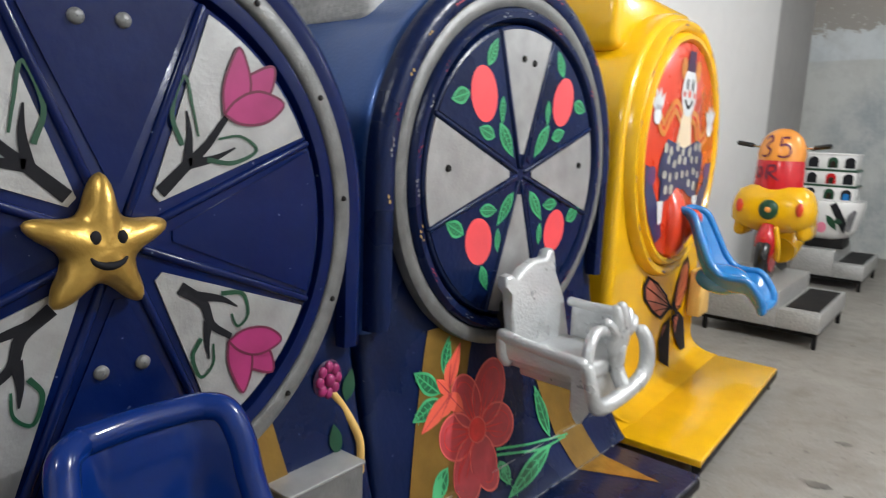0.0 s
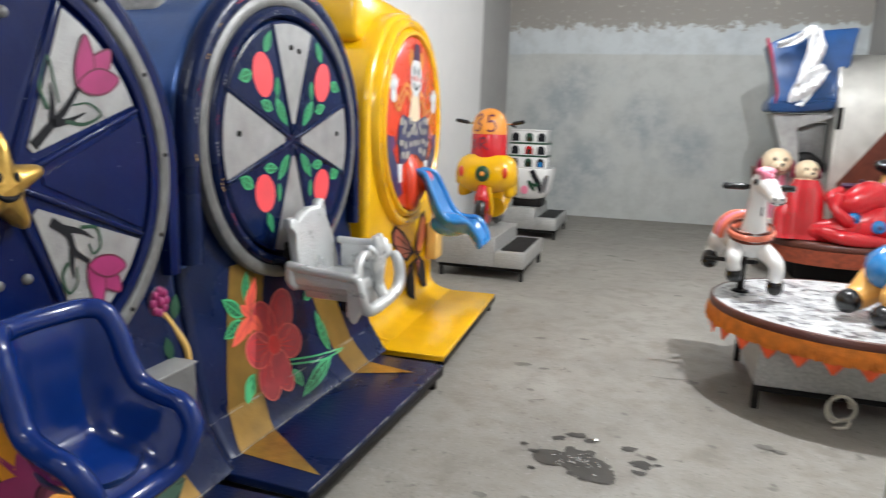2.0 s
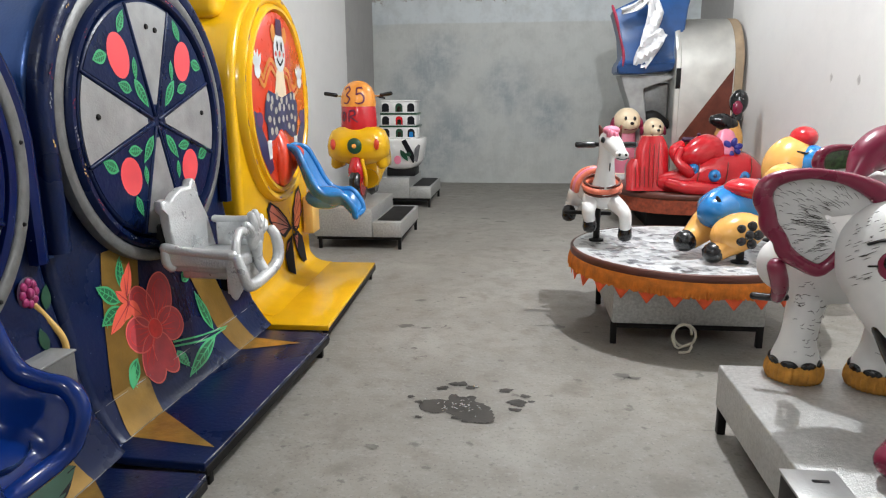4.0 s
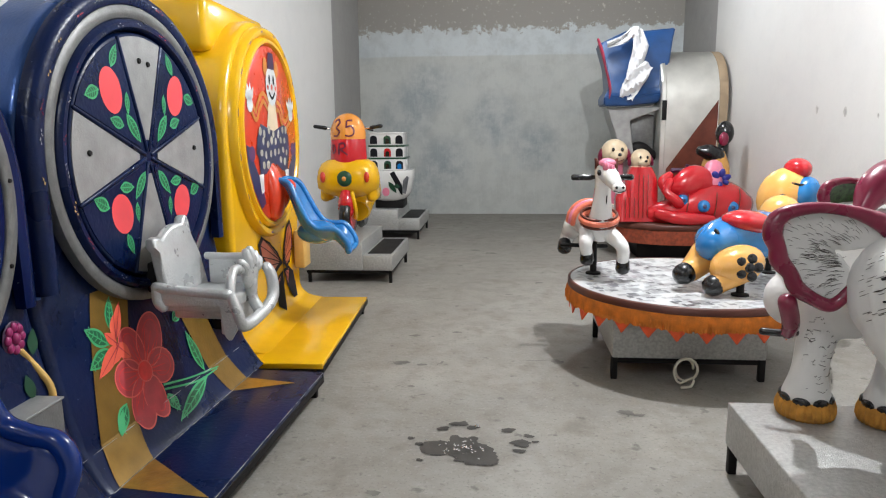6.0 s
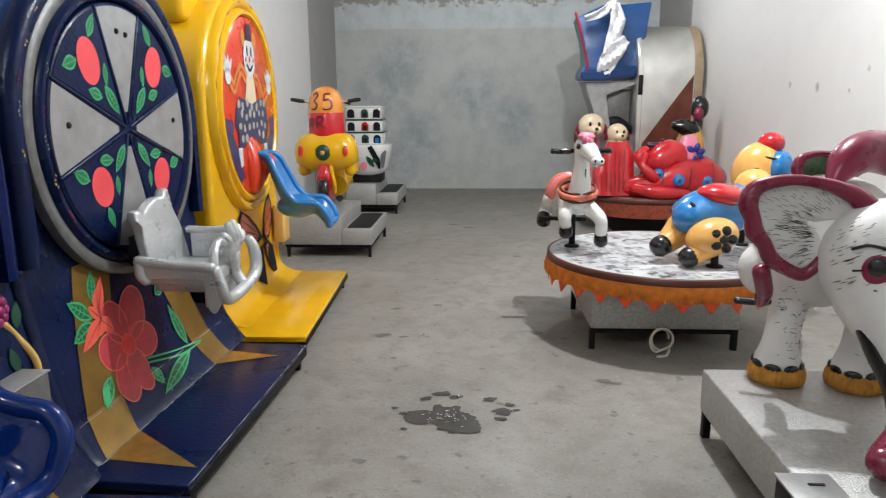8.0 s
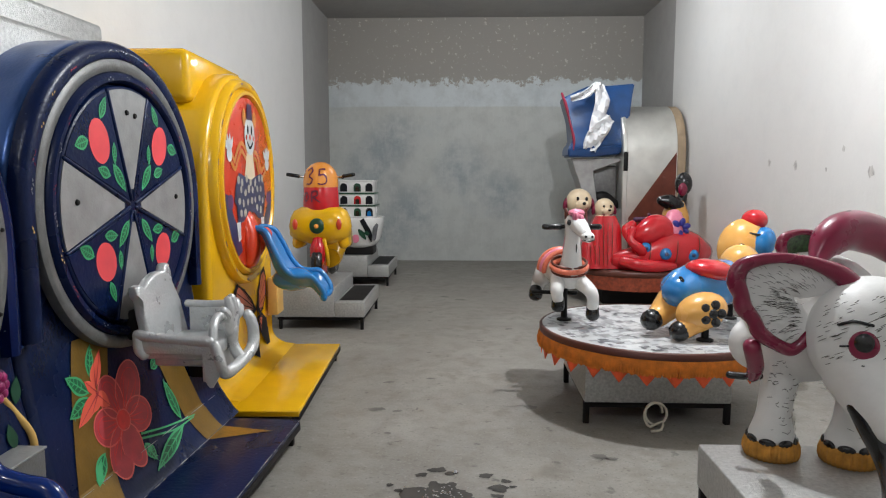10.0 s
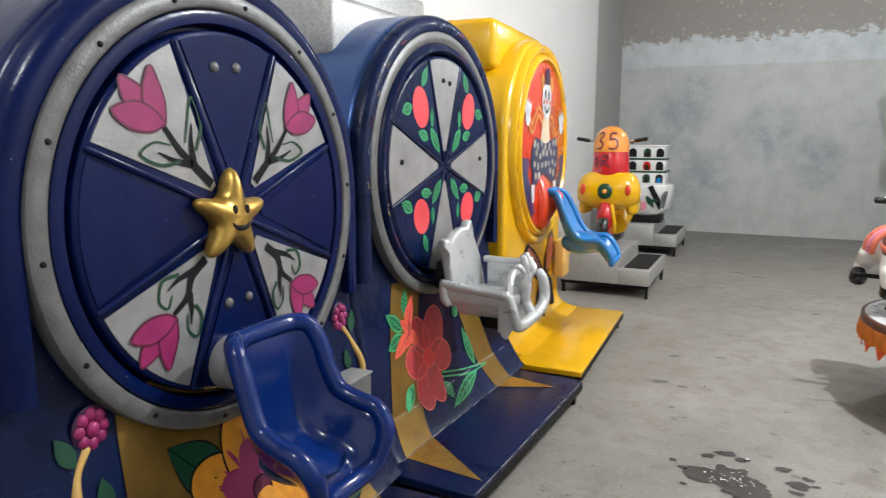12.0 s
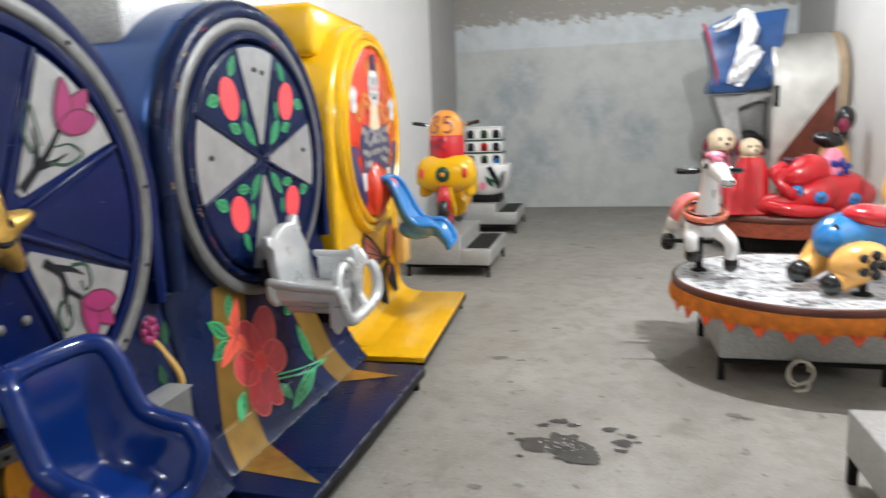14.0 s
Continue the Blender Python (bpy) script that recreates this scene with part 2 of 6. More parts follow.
def floormat():
    m = mat("worn_concrete_floor", (0.255, 0.238, 0.21), 0.62, vary=0.14, scale=0.9, bump=0.35, bscale=30, dirt=0.8, dirtcol=(0.17, 0.16, 0.145), dscale=2.6, rvary=0.2)
    n, l = m.node_tree.nodes, m.node_tree.links
    b = n["Principled BSDF"]
    src = b.inputs["Base Color"].links[0].from_socket
    tc = next(x for x in n if x.type == "TEX_COORD")
    for scale, lo, hi, amount, col in ((1.3, 0.5, 0.68, 0.6, (0.34, 0.325, 0.295)), (7, 0.45, 0.68, 0.6, (0.185, 0.168, 0.145)), (2.4, 0.55, 0.7, 0.5, (0.20, 0.182, 0.155)), (9, 0.655, 0.71, 0.65, (0.085, 0.078, 0.07)), (45, 0.57, 0.7, 0.42, (0.35, 0.335, 0.31)), (70, 0.57, 0.7, 0.55, (0.12, 0.11, 0.10)), (22, 0.62, 0.7, 0.5, (0.13, 0.12, 0.105)), (3.6, 0.58, 0.68, 0.5, (0.15, 0.132, 0.11))):
        a = n.new("ShaderNodeTexNoise")
        a.inputs["Scale"].default_value, a.inputs["Detail"].default_value = scale, 5
        l.new(tc.outputs["Object"], a.inputs["Vector"])
        r = n.new("ShaderNodeMapRange")
        r.inputs[1].default_value, r.inputs[2].default_value, r.inputs[4].default_value = lo, hi, amount
        l.new(a.outputs[0], r.inputs[0])
        x = n.new("ShaderNodeMix")
        x.data_type = "RGBA"
        l.new(r.outputs[0], x.inputs[0])
        l.new(src, x.inputs[6])
        x.inputs[7].default_value = (*col, 1)
        src = x.outputs[2]
    l.new(src, b.inputs["Base Color"])
    return m


FLOOR = floormat()
WET = mat("wet_concrete", (0.055, 0.05, 0.044), 0.5, 0.25, vary=0.25, scale=9, bump=0.1, bscale=60, rvary=0.1)
DARKSPOT = mat("dark_floor_stain", (0.14, 0.13, 0.115), 0.6, vary=0.3, scale=9)

# ---- mesh helpers ----
TAU = 2 * math.pi


def link(name, bm, mats, parent=None, label="", angle=50, at=None):
    me = bpy.data.meshes.new(name)
    bmesh.ops.recalc_face_normals(bm, faces=bm.faces[:])
    for f in bm.faces:
        f.smooth = True
    bm.to_mesh(me)
    bm.free()
    me.set_sharp_from_angle(angle=radians(angle))
    for m in (mats if isinstance(mats, (list, tuple)) else [mats]):
        me.materials.append(m)
    ob = new(name, me)
    if parent is not None:
        ob.parent = parent
    if at is not None:
        ob.matrix_basis = at
    if label:
        tagged(ob, label)
    return ob


def part(name, bm, mats, parent, label="", angle=50, at=None):
    return link(name, bm, mats, parent, label, angle, at)


def thing(name, at, label, category, group="", kind=""):
    ob = new(name)
    ob.empty_display_size = 0.1
    ob.matrix_basis = at
    return tagged(ob, label, category, group, kind)


def B():
    return bmesh.new()


def grid(bm, rows, mi=0, closed=False, caps=False):
    """A skin over rows of points; closed: each row is a ring."""
    vs = [[bm.verts.new(p) for p in r] for r in rows]
    for a, b in zip(vs, vs[1:]):
        k = len(a)
        for i in range(k if closed else k - 1):
            j = (i + 1) % k
            try:
                bm.faces.new((a[i], a[j], b[j], b[i])).material_index = mi
            except ValueError:
                pass
    if caps:
        for r in (vs[0], vs[-1]):
            try:
                bm.faces.new(r).material_index = mi
            except ValueError:
                pass
    return vs


def ball(bm, c, r, mi=0, rot=(0, 0, 0), u=18, v=11):
    r = (r, r, r) if isinstance(r, (int, float)) else r
    m = pose(*c, *rot) @ Matrix.Diagonal((*r, 1))
    made = bmesh.ops.create_uvsphere(bm, u_segments=u, v_segments=v, radius=1, matrix=m)
    for f in {f for q in made["verts"] for f in q.link_faces}:
        f.material_index = mi


def spline(pts, k=5):
    """Points on a smooth curve through pts."""
    pts = [Vector(p) for p in pts]
    if len(pts) < 3:
        return pts
    ext = [2 * pts[0] - pts[1]] + pts + [2 * pts[-1] - pts[-2]]
    out = []
    for i in range(1, len(ext) - 2):
        a, b, c, d = ext[i - 1:i + 3]
        for s in range(k):
            t = s / k
            out.append(0.5 * (2 * b + (c - a) * t + (2 * a - 5 * b + 4 * c - d) * t * t + (3 * b - a - 3 * c + d) * t ** 3))
    return out + [pts[-1]]


def tube(bm, pts, rad, mi=0, n=10, k=5, flat=1.0, round_ends=True):
    """A tapered round bar along a smooth curve through pts; rad: one radius or one for each point."""
    rr = [(r, 0, 0) for r in (rad if isinstance(rad, (list, tuple)) else [rad] * len(pts))]
    way, rs = spline(pts, k), [v.x if isinstance(v, Vector) else v[0] for v in spline(rr, k)]
    up = Vector((0.13, 0.21, 0.97)).normalized()
    rows = []
    last = len(way) - 1
    for i, (p, r) in enumerate(zip(way, rs)):
        d = (way[min(i + 1, last)] - way[max(i - 1, 0)]).normalized()
        if abs(d.dot(up)) > 0.97:
            up = Vector((0.97, 0.1, 0.2)).normalized()
        s = d.cross(up).normalized()
        w = s.cross(d).normalized()
        up = w
        ring = [s * math.cos(TAU * j / n) + w * flat * math.sin(TAU * j / n) for j in range(n)]
        if i == 0 and round_ends:
            for h, f in ((0.95, 0.3), (0.6, 0.8)):
                rows.append([p - d * r * h * 0.8 + q * r * f for q in ring])
        rows.append([p + q * r for q in ring])
        if i == last and round_ends:
            for h, f in ((0.6, 0.8), (0.95, 0.3)):
                rows.append([p + d * r * h * 0.8 + q * r * f for q in ring])
    grid(bm, rows, mi, closed=True, caps=True)


def slab(bm, x0, x1, y0, y1, z0, z1, mi=0, bev=0.008, rot=None):
    m = Matrix.LocRotScale(((x0 + x1) / 2, (y0 + y1) / 2, (z0 + z1) / 2), None, (x1 - x0, y1 - y0, z1 - z0))
    made = bmesh.ops.create_cube(bm, size=1, matrix=(rot @ m) if rot is not None else m)
    fs = {f for q in made["verts"] for f in q.link_faces}
    for f in fs:
        f.material_index = mi
    if bev:
        bmesh.ops.bevel(bm, geom=list({e for f in fs for e in f.edges}), offset=bev, segments=2, affect="EDGES", profile=0.5)


def lathe(bm, profile, centre, axis="x", mi=0, n=72, sweep=TAU, start=0.0):
    """Turns (distance along the axis, radius) pairs round an axis through centre."""
    rows = []
    full = abs(sweep - TAU) < 1e-6
    k = n if full else n + 1
    for h, r in profile:
        ring = []
        for j in range(k):
            a = start + sweep * j / n
            c, s = r * math.cos(a), r * math.sin(a)
            v = {"x": (h, s, c), "y": (s, h, c), "z": (c, s, h)}[axis]
            ring.append(Vector(centre) + Vector(v))
        rows.append(ring)
    grid(bm, rows, mi, closed=full)


def flat_shape(bm, pts, f, mi=0):
    """A painted patch: the outline pts (a, b) laid on a surface by f."""
    vs = [bm.verts.new(f(a, b)) for a, b in pts]
    face = bm.faces.new(vs)
    face.material_index = mi
    if len(vs) > 4:
        for q in bmesh.ops.triangulate(bm, faces=[face], ngon_method="EAR_CLIP")["faces"]:
            q.material_index = mi


def oval(a, b, ra, rb, turn=0.0, n=24):
    c, s = math.cos(radians(turn)), math.sin(radians(turn))
    return [(a + ra * math.cos(TAU * i / n) * c - rb * math.sin(TAU * i / n) * s, b + ra * math.cos(TAU * i / n) * s + rb * math.sin(TAU * i / n) * c) for i in range(n)]


def leaf(a0, b0, a1, b1, w, n=9, bend=0.0):
    """A pointed leaf from (a0, b0) to (a1, b1)."""
    da, db = a1 - a0, b1 - b0
    left, right = [], []
    for i in range(n + 1):
        t = i / n
        h = w * math.sin(math.pi * t ** 0.85) * 0.5
        o = bend * math.sin(math.pi * t)
        L = math.hypot(da, db)
        na, nb = -db / L, da / L
        p = (a0 + da * t + na * o, b0 + db * t + nb * o)
        left.append((p[0] + na * h, p[1] + nb * h))
        right.append((p[0] - na * h, p[1] - nb * h))
    return left + right[-2:0:-1]


def stroke(pts, w0, w1=None, k=5):
    """A brush line through pts."""
    w1 = w0 if w1 is None else w1
    way = [v.to_2d() for v in spline([(*p, 0) for p in pts], k)] if len(pts) > 2 and k > 1 else [Vector(p) for p in pts]
    left, right = [], []
    last = len(way) - 1
    for i, p in enumerate(way):
        d = (way[min(i + 1, last)] - way[max(i - 1, 0)]).normalized()
        q = Vector((-d.y, d.x)) * (w0 + (w1 - w0) * i / last) / 2
        left.append(tuple(p + q))
        right.append(tuple(p - q))
    return left + right[::-1]


def line_shape(bm, pts, f, w0, w1=None, mi=0, k=5):
    s = stroke(pts, w0, w1, k)
    h = len(s) // 2
    top, bot = s[:h], s[h:][::-1]
    vs = [[bm.verts.new(f(*p)) for p in top], [bm.verts.new(f(*p)) for p in bot]]
    for i in range(h - 1):
        bm.faces.new((vs[0][i], vs[0][i + 1], vs[1][i + 1], vs[1][i])).material_index = mi


# ---- the room ----
XL, XR, YB, YF, ZC = -0.88, 4.65, 10.65, -4.5, 4.3


def block(name, x0, x1, y0, y1, z0, z1, m, label, category):
    bm = B()
    slab(bm, x0, x1, y0, y1, z0, z1, 0, 0)
    return tagged(link(name, bm, m), label, category, kind="structure")


block("floor", XL - 0.2, XR + 0.2, YF - 0.2, YB + 0.2, -0.15, 0, FLOOR, "worn grey concrete floor with damp stains", "floor")
block("ceiling", XL - 0.2, XR + 0.2, YF - 0.2, YB + 0.2, ZC, ZC + 0.15, GREYPL, "plain grey cement ceiling", "ceiling")
block("wall_back", XL - 0.2, XR + 0.2, YB, YB + 0.2, 0, ZC, BACKWALL, "bluish grey cement wall with bare blockwork above", "wall")
block("wall_left", XL - 0.2, XL, YF, 8.7, 0, ZC, PLASTER, "white plastered wall behind the wheel rides", "wall")
block("wall_left_grey", XL - 0.2, XL - 0.01, 8.7, YB, 0, ZC, GREYPL, "grey end of the plastered wall", "wall")
block("wall_right", XR, XR + 0.2, YF, 8.8, 0, ZC, PLASTER, "white plastered wall with small chips", "wall")
block("wall_right_grey", XR + 0.01, XR + 0.2, 8.8, YB, 0, ZC, GREYPL, "grey end of the plastered wall", "wall")
# never in view: added to close the room behind the camera
block("wall_front", XL - 0.2, XR + 0.2, YF - 0.2, YF, 0, ZC, PLASTER, "unseen white end wall added to close the room", "wall")


# ---- the wheel rides along the wall ----
def front_x(z, xf, xo=0.2):
    """The front panel's x at a height: leaning out below the wheel to a slanted foot, or, with a short foot, upright and curving out."""
    if xo - xf < 0.2:
        u = min(max((0.27 - z) / 0.14, 0), 1)
        return xf + (xo - xf) * (1 - math.sqrt(max(1 - u * u, 0)))
    if z >= 0.9:
        return xf
    lean = xf + (xo - 0.1 - xf) * ((0.9 - z) / 0.65) ** 1.3 if z > 0.25 else xo - 0.1
    if z < 0.27:
        lean = xo - 0.1 * min(max((z - 0.13) / 0.14, 0), 1) ** 0.8
    return lean


def ride_body(ride, zh, W, xf, xb, mats, label, panel_label, xo=0.2, flare=0.16):
    """The arched box and its front panel."""
    zb = 0.13
    bm = B()
    out = [(-W, zb + (zh - zb) * (i / 24) ** 1.5) for i in range(24)]
    out += [(-W * math.cos(math.pi * i / 40), zh + W * math.sin(math.pi * i / 40)) for i in range(41)]
    out += [(W, zb + (zh - zb) * (1 - i / 24) ** 1.5) for i in range(1, 25)]
    rows = []

    def wide(y, z):
        return y * (1 + flare * max(0.9 - z, 0) / 0.77) if y < 0 else y
    for dx, inset in ((-0.002, 0.05), (-0.004, 0.03), (-0.012, 0.012), (-0.03, 0.002), (-0.06, 0.0)):
        k = 1 - inset / W
        rows.append([(front_x(z, xf, xo=xo) + dx, wide(y * k, z), zh + (z - zh) * k if z > zh else z) for y, z in out])
    rows.append([(xb, wide(y, z), z) for y, z in out])
    rows.append([(xb, y * 0.9, z if z < zh else zh + (z - zh) * 0.9) for y, z in out])
    grid(bm, rows, 0)
    slab(bm, xb + 0.001, xb + 0.02, -W * 0.92, W * 0.92, zb, zh, 0, 0)
    # the panel paint below 0.9 darkens the blue housing, in place of shade there
    for f in bm.faces:
        if f.calc_center_median().z < 0.9:
            f.material_index = 1
    body = part("body", bm, mats, ride, label)
    bm = B()
    rows = []
    zs = [zb + 0.37 * i / 21 for i in range(22)] + [0.5 + (zh + W - 0.5) * i / 40 for i in range(1, 40)] + [zh + W * 0.999]
    for z in zs:
        w = (W if z <= zh else math.sqrt(max(W * W - (z - zh) ** 2, 1e-5))) - 0.045
        w = max(w, 0.002)
        rows.append([(front_x(z, xf, xo=xo) - 0.002, wide(-w + 2 * w * j / 24, z), z - (0.045 if z > zh + W * 0.9 else 0)) for j in range(25)])
    grid(bm, rows, 0)
    panel = part("front_panel", bm, mats[1], ride, panel_label)
    return body, panel


def wedge(bm, a0, a1, r0, r1, gap, f, mi=0, depth=0.0):
    """A pie-shaped plate between two angles from the top, clockwise, degrees."""
    half, mid = radians((a1 - a0) / 2), radians((a0 + a1) / 2)
    apex = r0
    off = gap / math.sin(half)
    pts = []
    for s in (-1, 1):
        pts.append((apex + off, 0) if s == -1 else None)
    arc = []
    lim = half - math.asin(min(gap / r1, 0.9))
    for i in range(13):
        t = -lim + 2 * lim * i / 12
        arc.append((r1 * math.cos(t), r1 * math.sin(t)))
    w0 = r0 * 0.0 + 0.012
    inner = [(off + apex, w0), (off + apex, -w0)]
    local = [inner[1]] + arc + [inner[0]]
    flat = [(u * math.sin(mid) + v * math.cos(mid), u * math.cos(mid) - v * math.sin(mid)) for u, v in local]
    n = len(flat)
    top = [bm.verts.new(Vector(f(a, b)) + Vector((depth, 0, 0))) for a, b in flat]
    bot = [bm.verts.new(Vector(f(a, b))) for a, b in flat]
    face = bm.faces.new(top)
    face.material_index = mi
    for i in range(n):
        bm.faces.new((top[i], top[(i + 1) % n], bot[(i + 1) % n], bot[i])).material_index = mi


def ride_base(ride, y0, y1, xo, x1, m, edge, label):
    bm = B()
    slab(bm, xo - 0.03, x1, y0, y1, 0.095, 0.132, 0, 0.006)
    slab(bm, -0.7, xo, y0 + 0.03, y1 - 0.03, 0.09, 0.128, 0, 0.004)
    base = part("step_plate", bm, m, ride, label)
    bm = B()
    slab(bm, x1 - 0.03, x1 + 0.003, y0 + 0.004, y1 - 0.004, 0.07, 0.112, 0, 0.004)
    part("step_edge", bm, edge, base)
    for x, y in ((x1 - 0.04, y0 + 0.08), (x1 - 0.04, y1 - 0.06), (-0.6, y0 + 0.1), (-0.6, y1 - 0.1)):
        bm = B()
        slab(bm, x - 0.018, x + 0.018, y - 0.018, y + 0.018, 0, 0.1, 0, 0.003)
        part("leg", bm, BLACKM, ride)
    return base


def ring(ride, name, prof, zh, m, label="", arch=False):
    bm = B()
    if arch:
        lathe(bm, prof, (0, 0, zh), "x", 0, 60, math.pi, -math.pi / 2)
        for sgn in (-1, 1):
            grid(bm, [[(h, sgn * r, z) for z in (0.9, zh)] for h, r in prof], 0)
    else:
        lathe(bm, prof, (0, 0, zh), "x", 0, 88)
    return part(name, bm, m, ride, label)


def bolt_head(parent, m, y, z, x, r=0.016, name="bolt"):
    bm = B()
    lathe(bm, [(x - 0.004, r), (x + 0.003, r), (x + 0.008, r * 0.75), (x + 0.009, 0.001)], (0, y, z), "x", 0, 14)
    part(name, bm, m, parent)


def worn_edge(ride, x, z, y0, y1, seed):
    """Bare paint-worn stretches along an edge of a step."""
    r_ = random.Random(seed)
    bm = B()
    y = y0
    while y < y1:
        L = r_.uniform(0.03, 0.22)
        tube(bm, [(x, y, z), (x + r_.uniform(-0.001, 0.001), min(y + L / 2, y1), z), (x, min(y + L, y1), z)], [0.0008, r_.uniform(0.0015, 0.0032), 0.0008], 0, 5, 2)
        y += L + r_.uniform(0.005, 0.06)
    tagged(part("worn_edge", bm, SILVERL, ride, "pale worn paint along the edge"), kind="stuff")


# navy ride with the gold star
Y1, Z1 = 0.0, 1.29
ride1 = thing("wheel_ride", pose(0, Y1, 0), "navy blue wheel ride with painted tulips and gold star", "kiddie ride", "wheel rides")
ride_body(ride1, Z1, 0.75, -0.06, -0.74, (NAVY, NAVYR), "navy gloss arched housing", "rough navy front panel")
ride_base(ride1, -0.86, 0.61, 0.2, 0.585, NAVYR, BLACKM, "navy step with worn paint")
for wx, wz, seed in ((0.2, 0.134, 4), (0.585, 0.13, 5)):
    worn_edge(ride1, wx, wz, -0.83, 0.6, seed)
ring(ride1, "outer_rim", [(-0.06, 0.745), (-0.03, 0.735), (-0.012, 0.715), (-0.008, 0.69), (-0.015, 0.665), (-0.05, 0.66)], Z1, NAVY, arch=True)
ring(ride1, "silver_ring", [(-0.05, 0.668), (-0.004, 0.664), (0.002, 0.655), (0.004, 0.62), (-0.002, 0.612), (-0.05, 0.608)], Z1, SILVERD, "worn silver ring with bolt holes")
ring(ride1, "inner_ring", [(-0.05, 0.612), (-0.004, 0.606), (0.0, 0.595), (-0.004, 0.57), (-0.03, 0.562), (-0.05, 0.56)], Z1, NAVY)
bm = B()
lathe(bm, [(-0.05, 0.552), (-0.006, 0.55), (0.0, 0.544), (0.0, 0.001)], (0, 0, Z1), "x", 0, 88)
disc1 = part("wheel_disc", bm, NAVY, ride1)
# the disc's plates and ridges
for i in range(8):
    a0 = -22.5 + 45 * i
    bm = B()
    wedge(bm, a0, a0 + 45, 0.07, 0.536, 0.02, lambda a, b: (0.0, a, Z1 + b), 0, 0.004)
    part("wedge_plate", bm, SILVERL if i % 2 else NAVY, disc1, "silver painted plate" if i % 2 else "")
    bm = B()
    aa = radians(a0)
    tube(bm, [(0.001, 0.06 * math.sin(aa), Z1 + 0.06 * math.cos(aa)), (0.001, 0.54 * math.sin(aa), Z1 + 0.54 * math.cos(aa))], 0.011, 0, 8)
    part("ridge", bm, NAVY, disc1)


def tulip(sy, sz, parent):
    """A painted tulip on a branching stem for one quarter of the disc; sy, sz: signs of its side and height."""
    def f(h):
        return lambda a, b: (h, sy * a, Z1 + sz * b)
    upper = sz > 0
    stem = [(0.095, 0.098), (0.155, 0.152), (0.21, 0.2), (0.262, 0.265)] if upper else [(0.135, 0.12), (0.192, 0.165), (0.214, 0.222), (0.266, 0.262)]
    twigs = ([(0.16, 0.155), (0.168, 0.22), (0.163, 0.275)], [(0.165, 0.16), (0.225, 0.17), (0.285, 0.195)]) if upper else ([(0.17, 0.145), (0.24, 0.163), (0.285, 0.19)], [(0.205, 0.21), (0.2, 0.26), (0.205, 0.305)])
    bm = B()
    line_shape(bm, stem, f(0.0062), 0.03, 0.015, 1)
    for t in twigs:
        line_shape(bm, t, f(0.0064), 0.026, 0.004, 1)
    sprays = ([(0.15, 0.2), (0.128, 0.27), (0.16, 0.35), (0.178, 0.28), (0.19, 0.22)], [(0.21, 0.168), (0.28, 0.16), (0.345, 0.19), (0.3, 0.222), (0.24, 0.215)]) if upper else ([(0.24, 0.15), (0.3, 0.16), (0.315, 0.215), (0.285, 0.24), (0.268, 0.205)], [(0.185, 0.25), (0.162, 0.29), (0.182, 0.345), (0.215, 0.32), (0.217, 0.27)])
    for t in sprays:
        line_shape(bm, t, f(0.0066), 0.012, 0.005, 2)
    k = 0.9 if upper else 0.84
    base = (0.283, 0.283)
    for i, o in enumerate(([(-0.01, 0.015), (0.01, 0.06), (0.055, 0.095), (0.125, 0.12), (0.12, 0.06), (0.085, 0.02), (0.04, -0.005)],
                           [(-0.03, -0.012), (-0.032, 0.05), (-0.012, 0.11), (0.018, 0.158), (0.045, 0.105), (0.05, 0.05), (0.03, 0.01)],
                           [(-0.03, -0.012), (0.0, 0.02), (0.045, 0.045), (0.095, 0.05), (0.158, 0.025), (0.125, -0.015), (0.075, -0.035), (0.015, -0.035)])):
        pts = [(base[0] + a * k, base[1] + b * k) for a, b in o]
        pts = [tuple(v)[:2] for v in spline([(*p, 0) for p in pts + pts[:1]], 4)][:-1]
        flat_shape(bm, pts, f(0.0070 + 0.0007 * i), 0)
        line_shape(bm, pts + pts[:1], f(0.0073 + 0.0007 * i), 0.0065, 0.0065, 3, 1)
    part("painted_tulip", bm, [MAGENTA, INK, DGREEN, DMAG], parent, "painted magenta tulip on a black stem")


for sy, sz in ((1, 1), (1, -1), (-1, -1), (-1, 1)):
    tulip(sy, sz, disc1)
for y, z in ((-0.062, 0.442), (0.03, 0.447), (0.043, -0.272), (-0.047, -0.274)):
    bolt_head(disc1, SILVERD, y, Z1 + z, 0.005)
for y, z in ((-0.69, 1.0), (0.7, 1.0), (-0.5, 0.66)):
    bolt_head(ride1, SILVER, y, z, -0.058)
for i in range(14):
    a = TAU * (i + 0.3) / 14
    bolt_head(ride1, BLACKM, 0.637 * math.sin(a), Z1 + 0.637 * math.cos(a), 0.001, 0.008)

# navy ride with the painted fruit
Y2, Z2 = 1.57, 1.39
ride2 = thing("wheel_ride", pose(-0.015, Y2, 0, 0, 0, -2.5), "navy blue wheel ride with painted pink fruit and red flower", "kiddie ride", "wheel rides")
ride_body(ride2, Z2, 0.75, -0.06, -0.74, (BLUEM, NAVYR), "metallic blue arched housing", "rough navy front panel", flare=0.06)
ride_base(ride2, -0.87, 0.62, 0.2, 0.6, NAVYR, BLACKM, "navy step with worn paint")
for wx, wz, seed in ((0.2, 0.134, 1), (0.6, 0.13, 2), (0.104, 0.268, 3)):
    worn_edge(ride2, wx, wz, -0.84, 0.6, seed)
ring(ride2, "outer_rim", [(-0.06, 0.748), (-0.03, 0.745), (-0.006, 0.728), (0.004, 0.70), (-0.006, 0.672), (-0.05, 0.668)], Z2, NAVYR, arch=True)
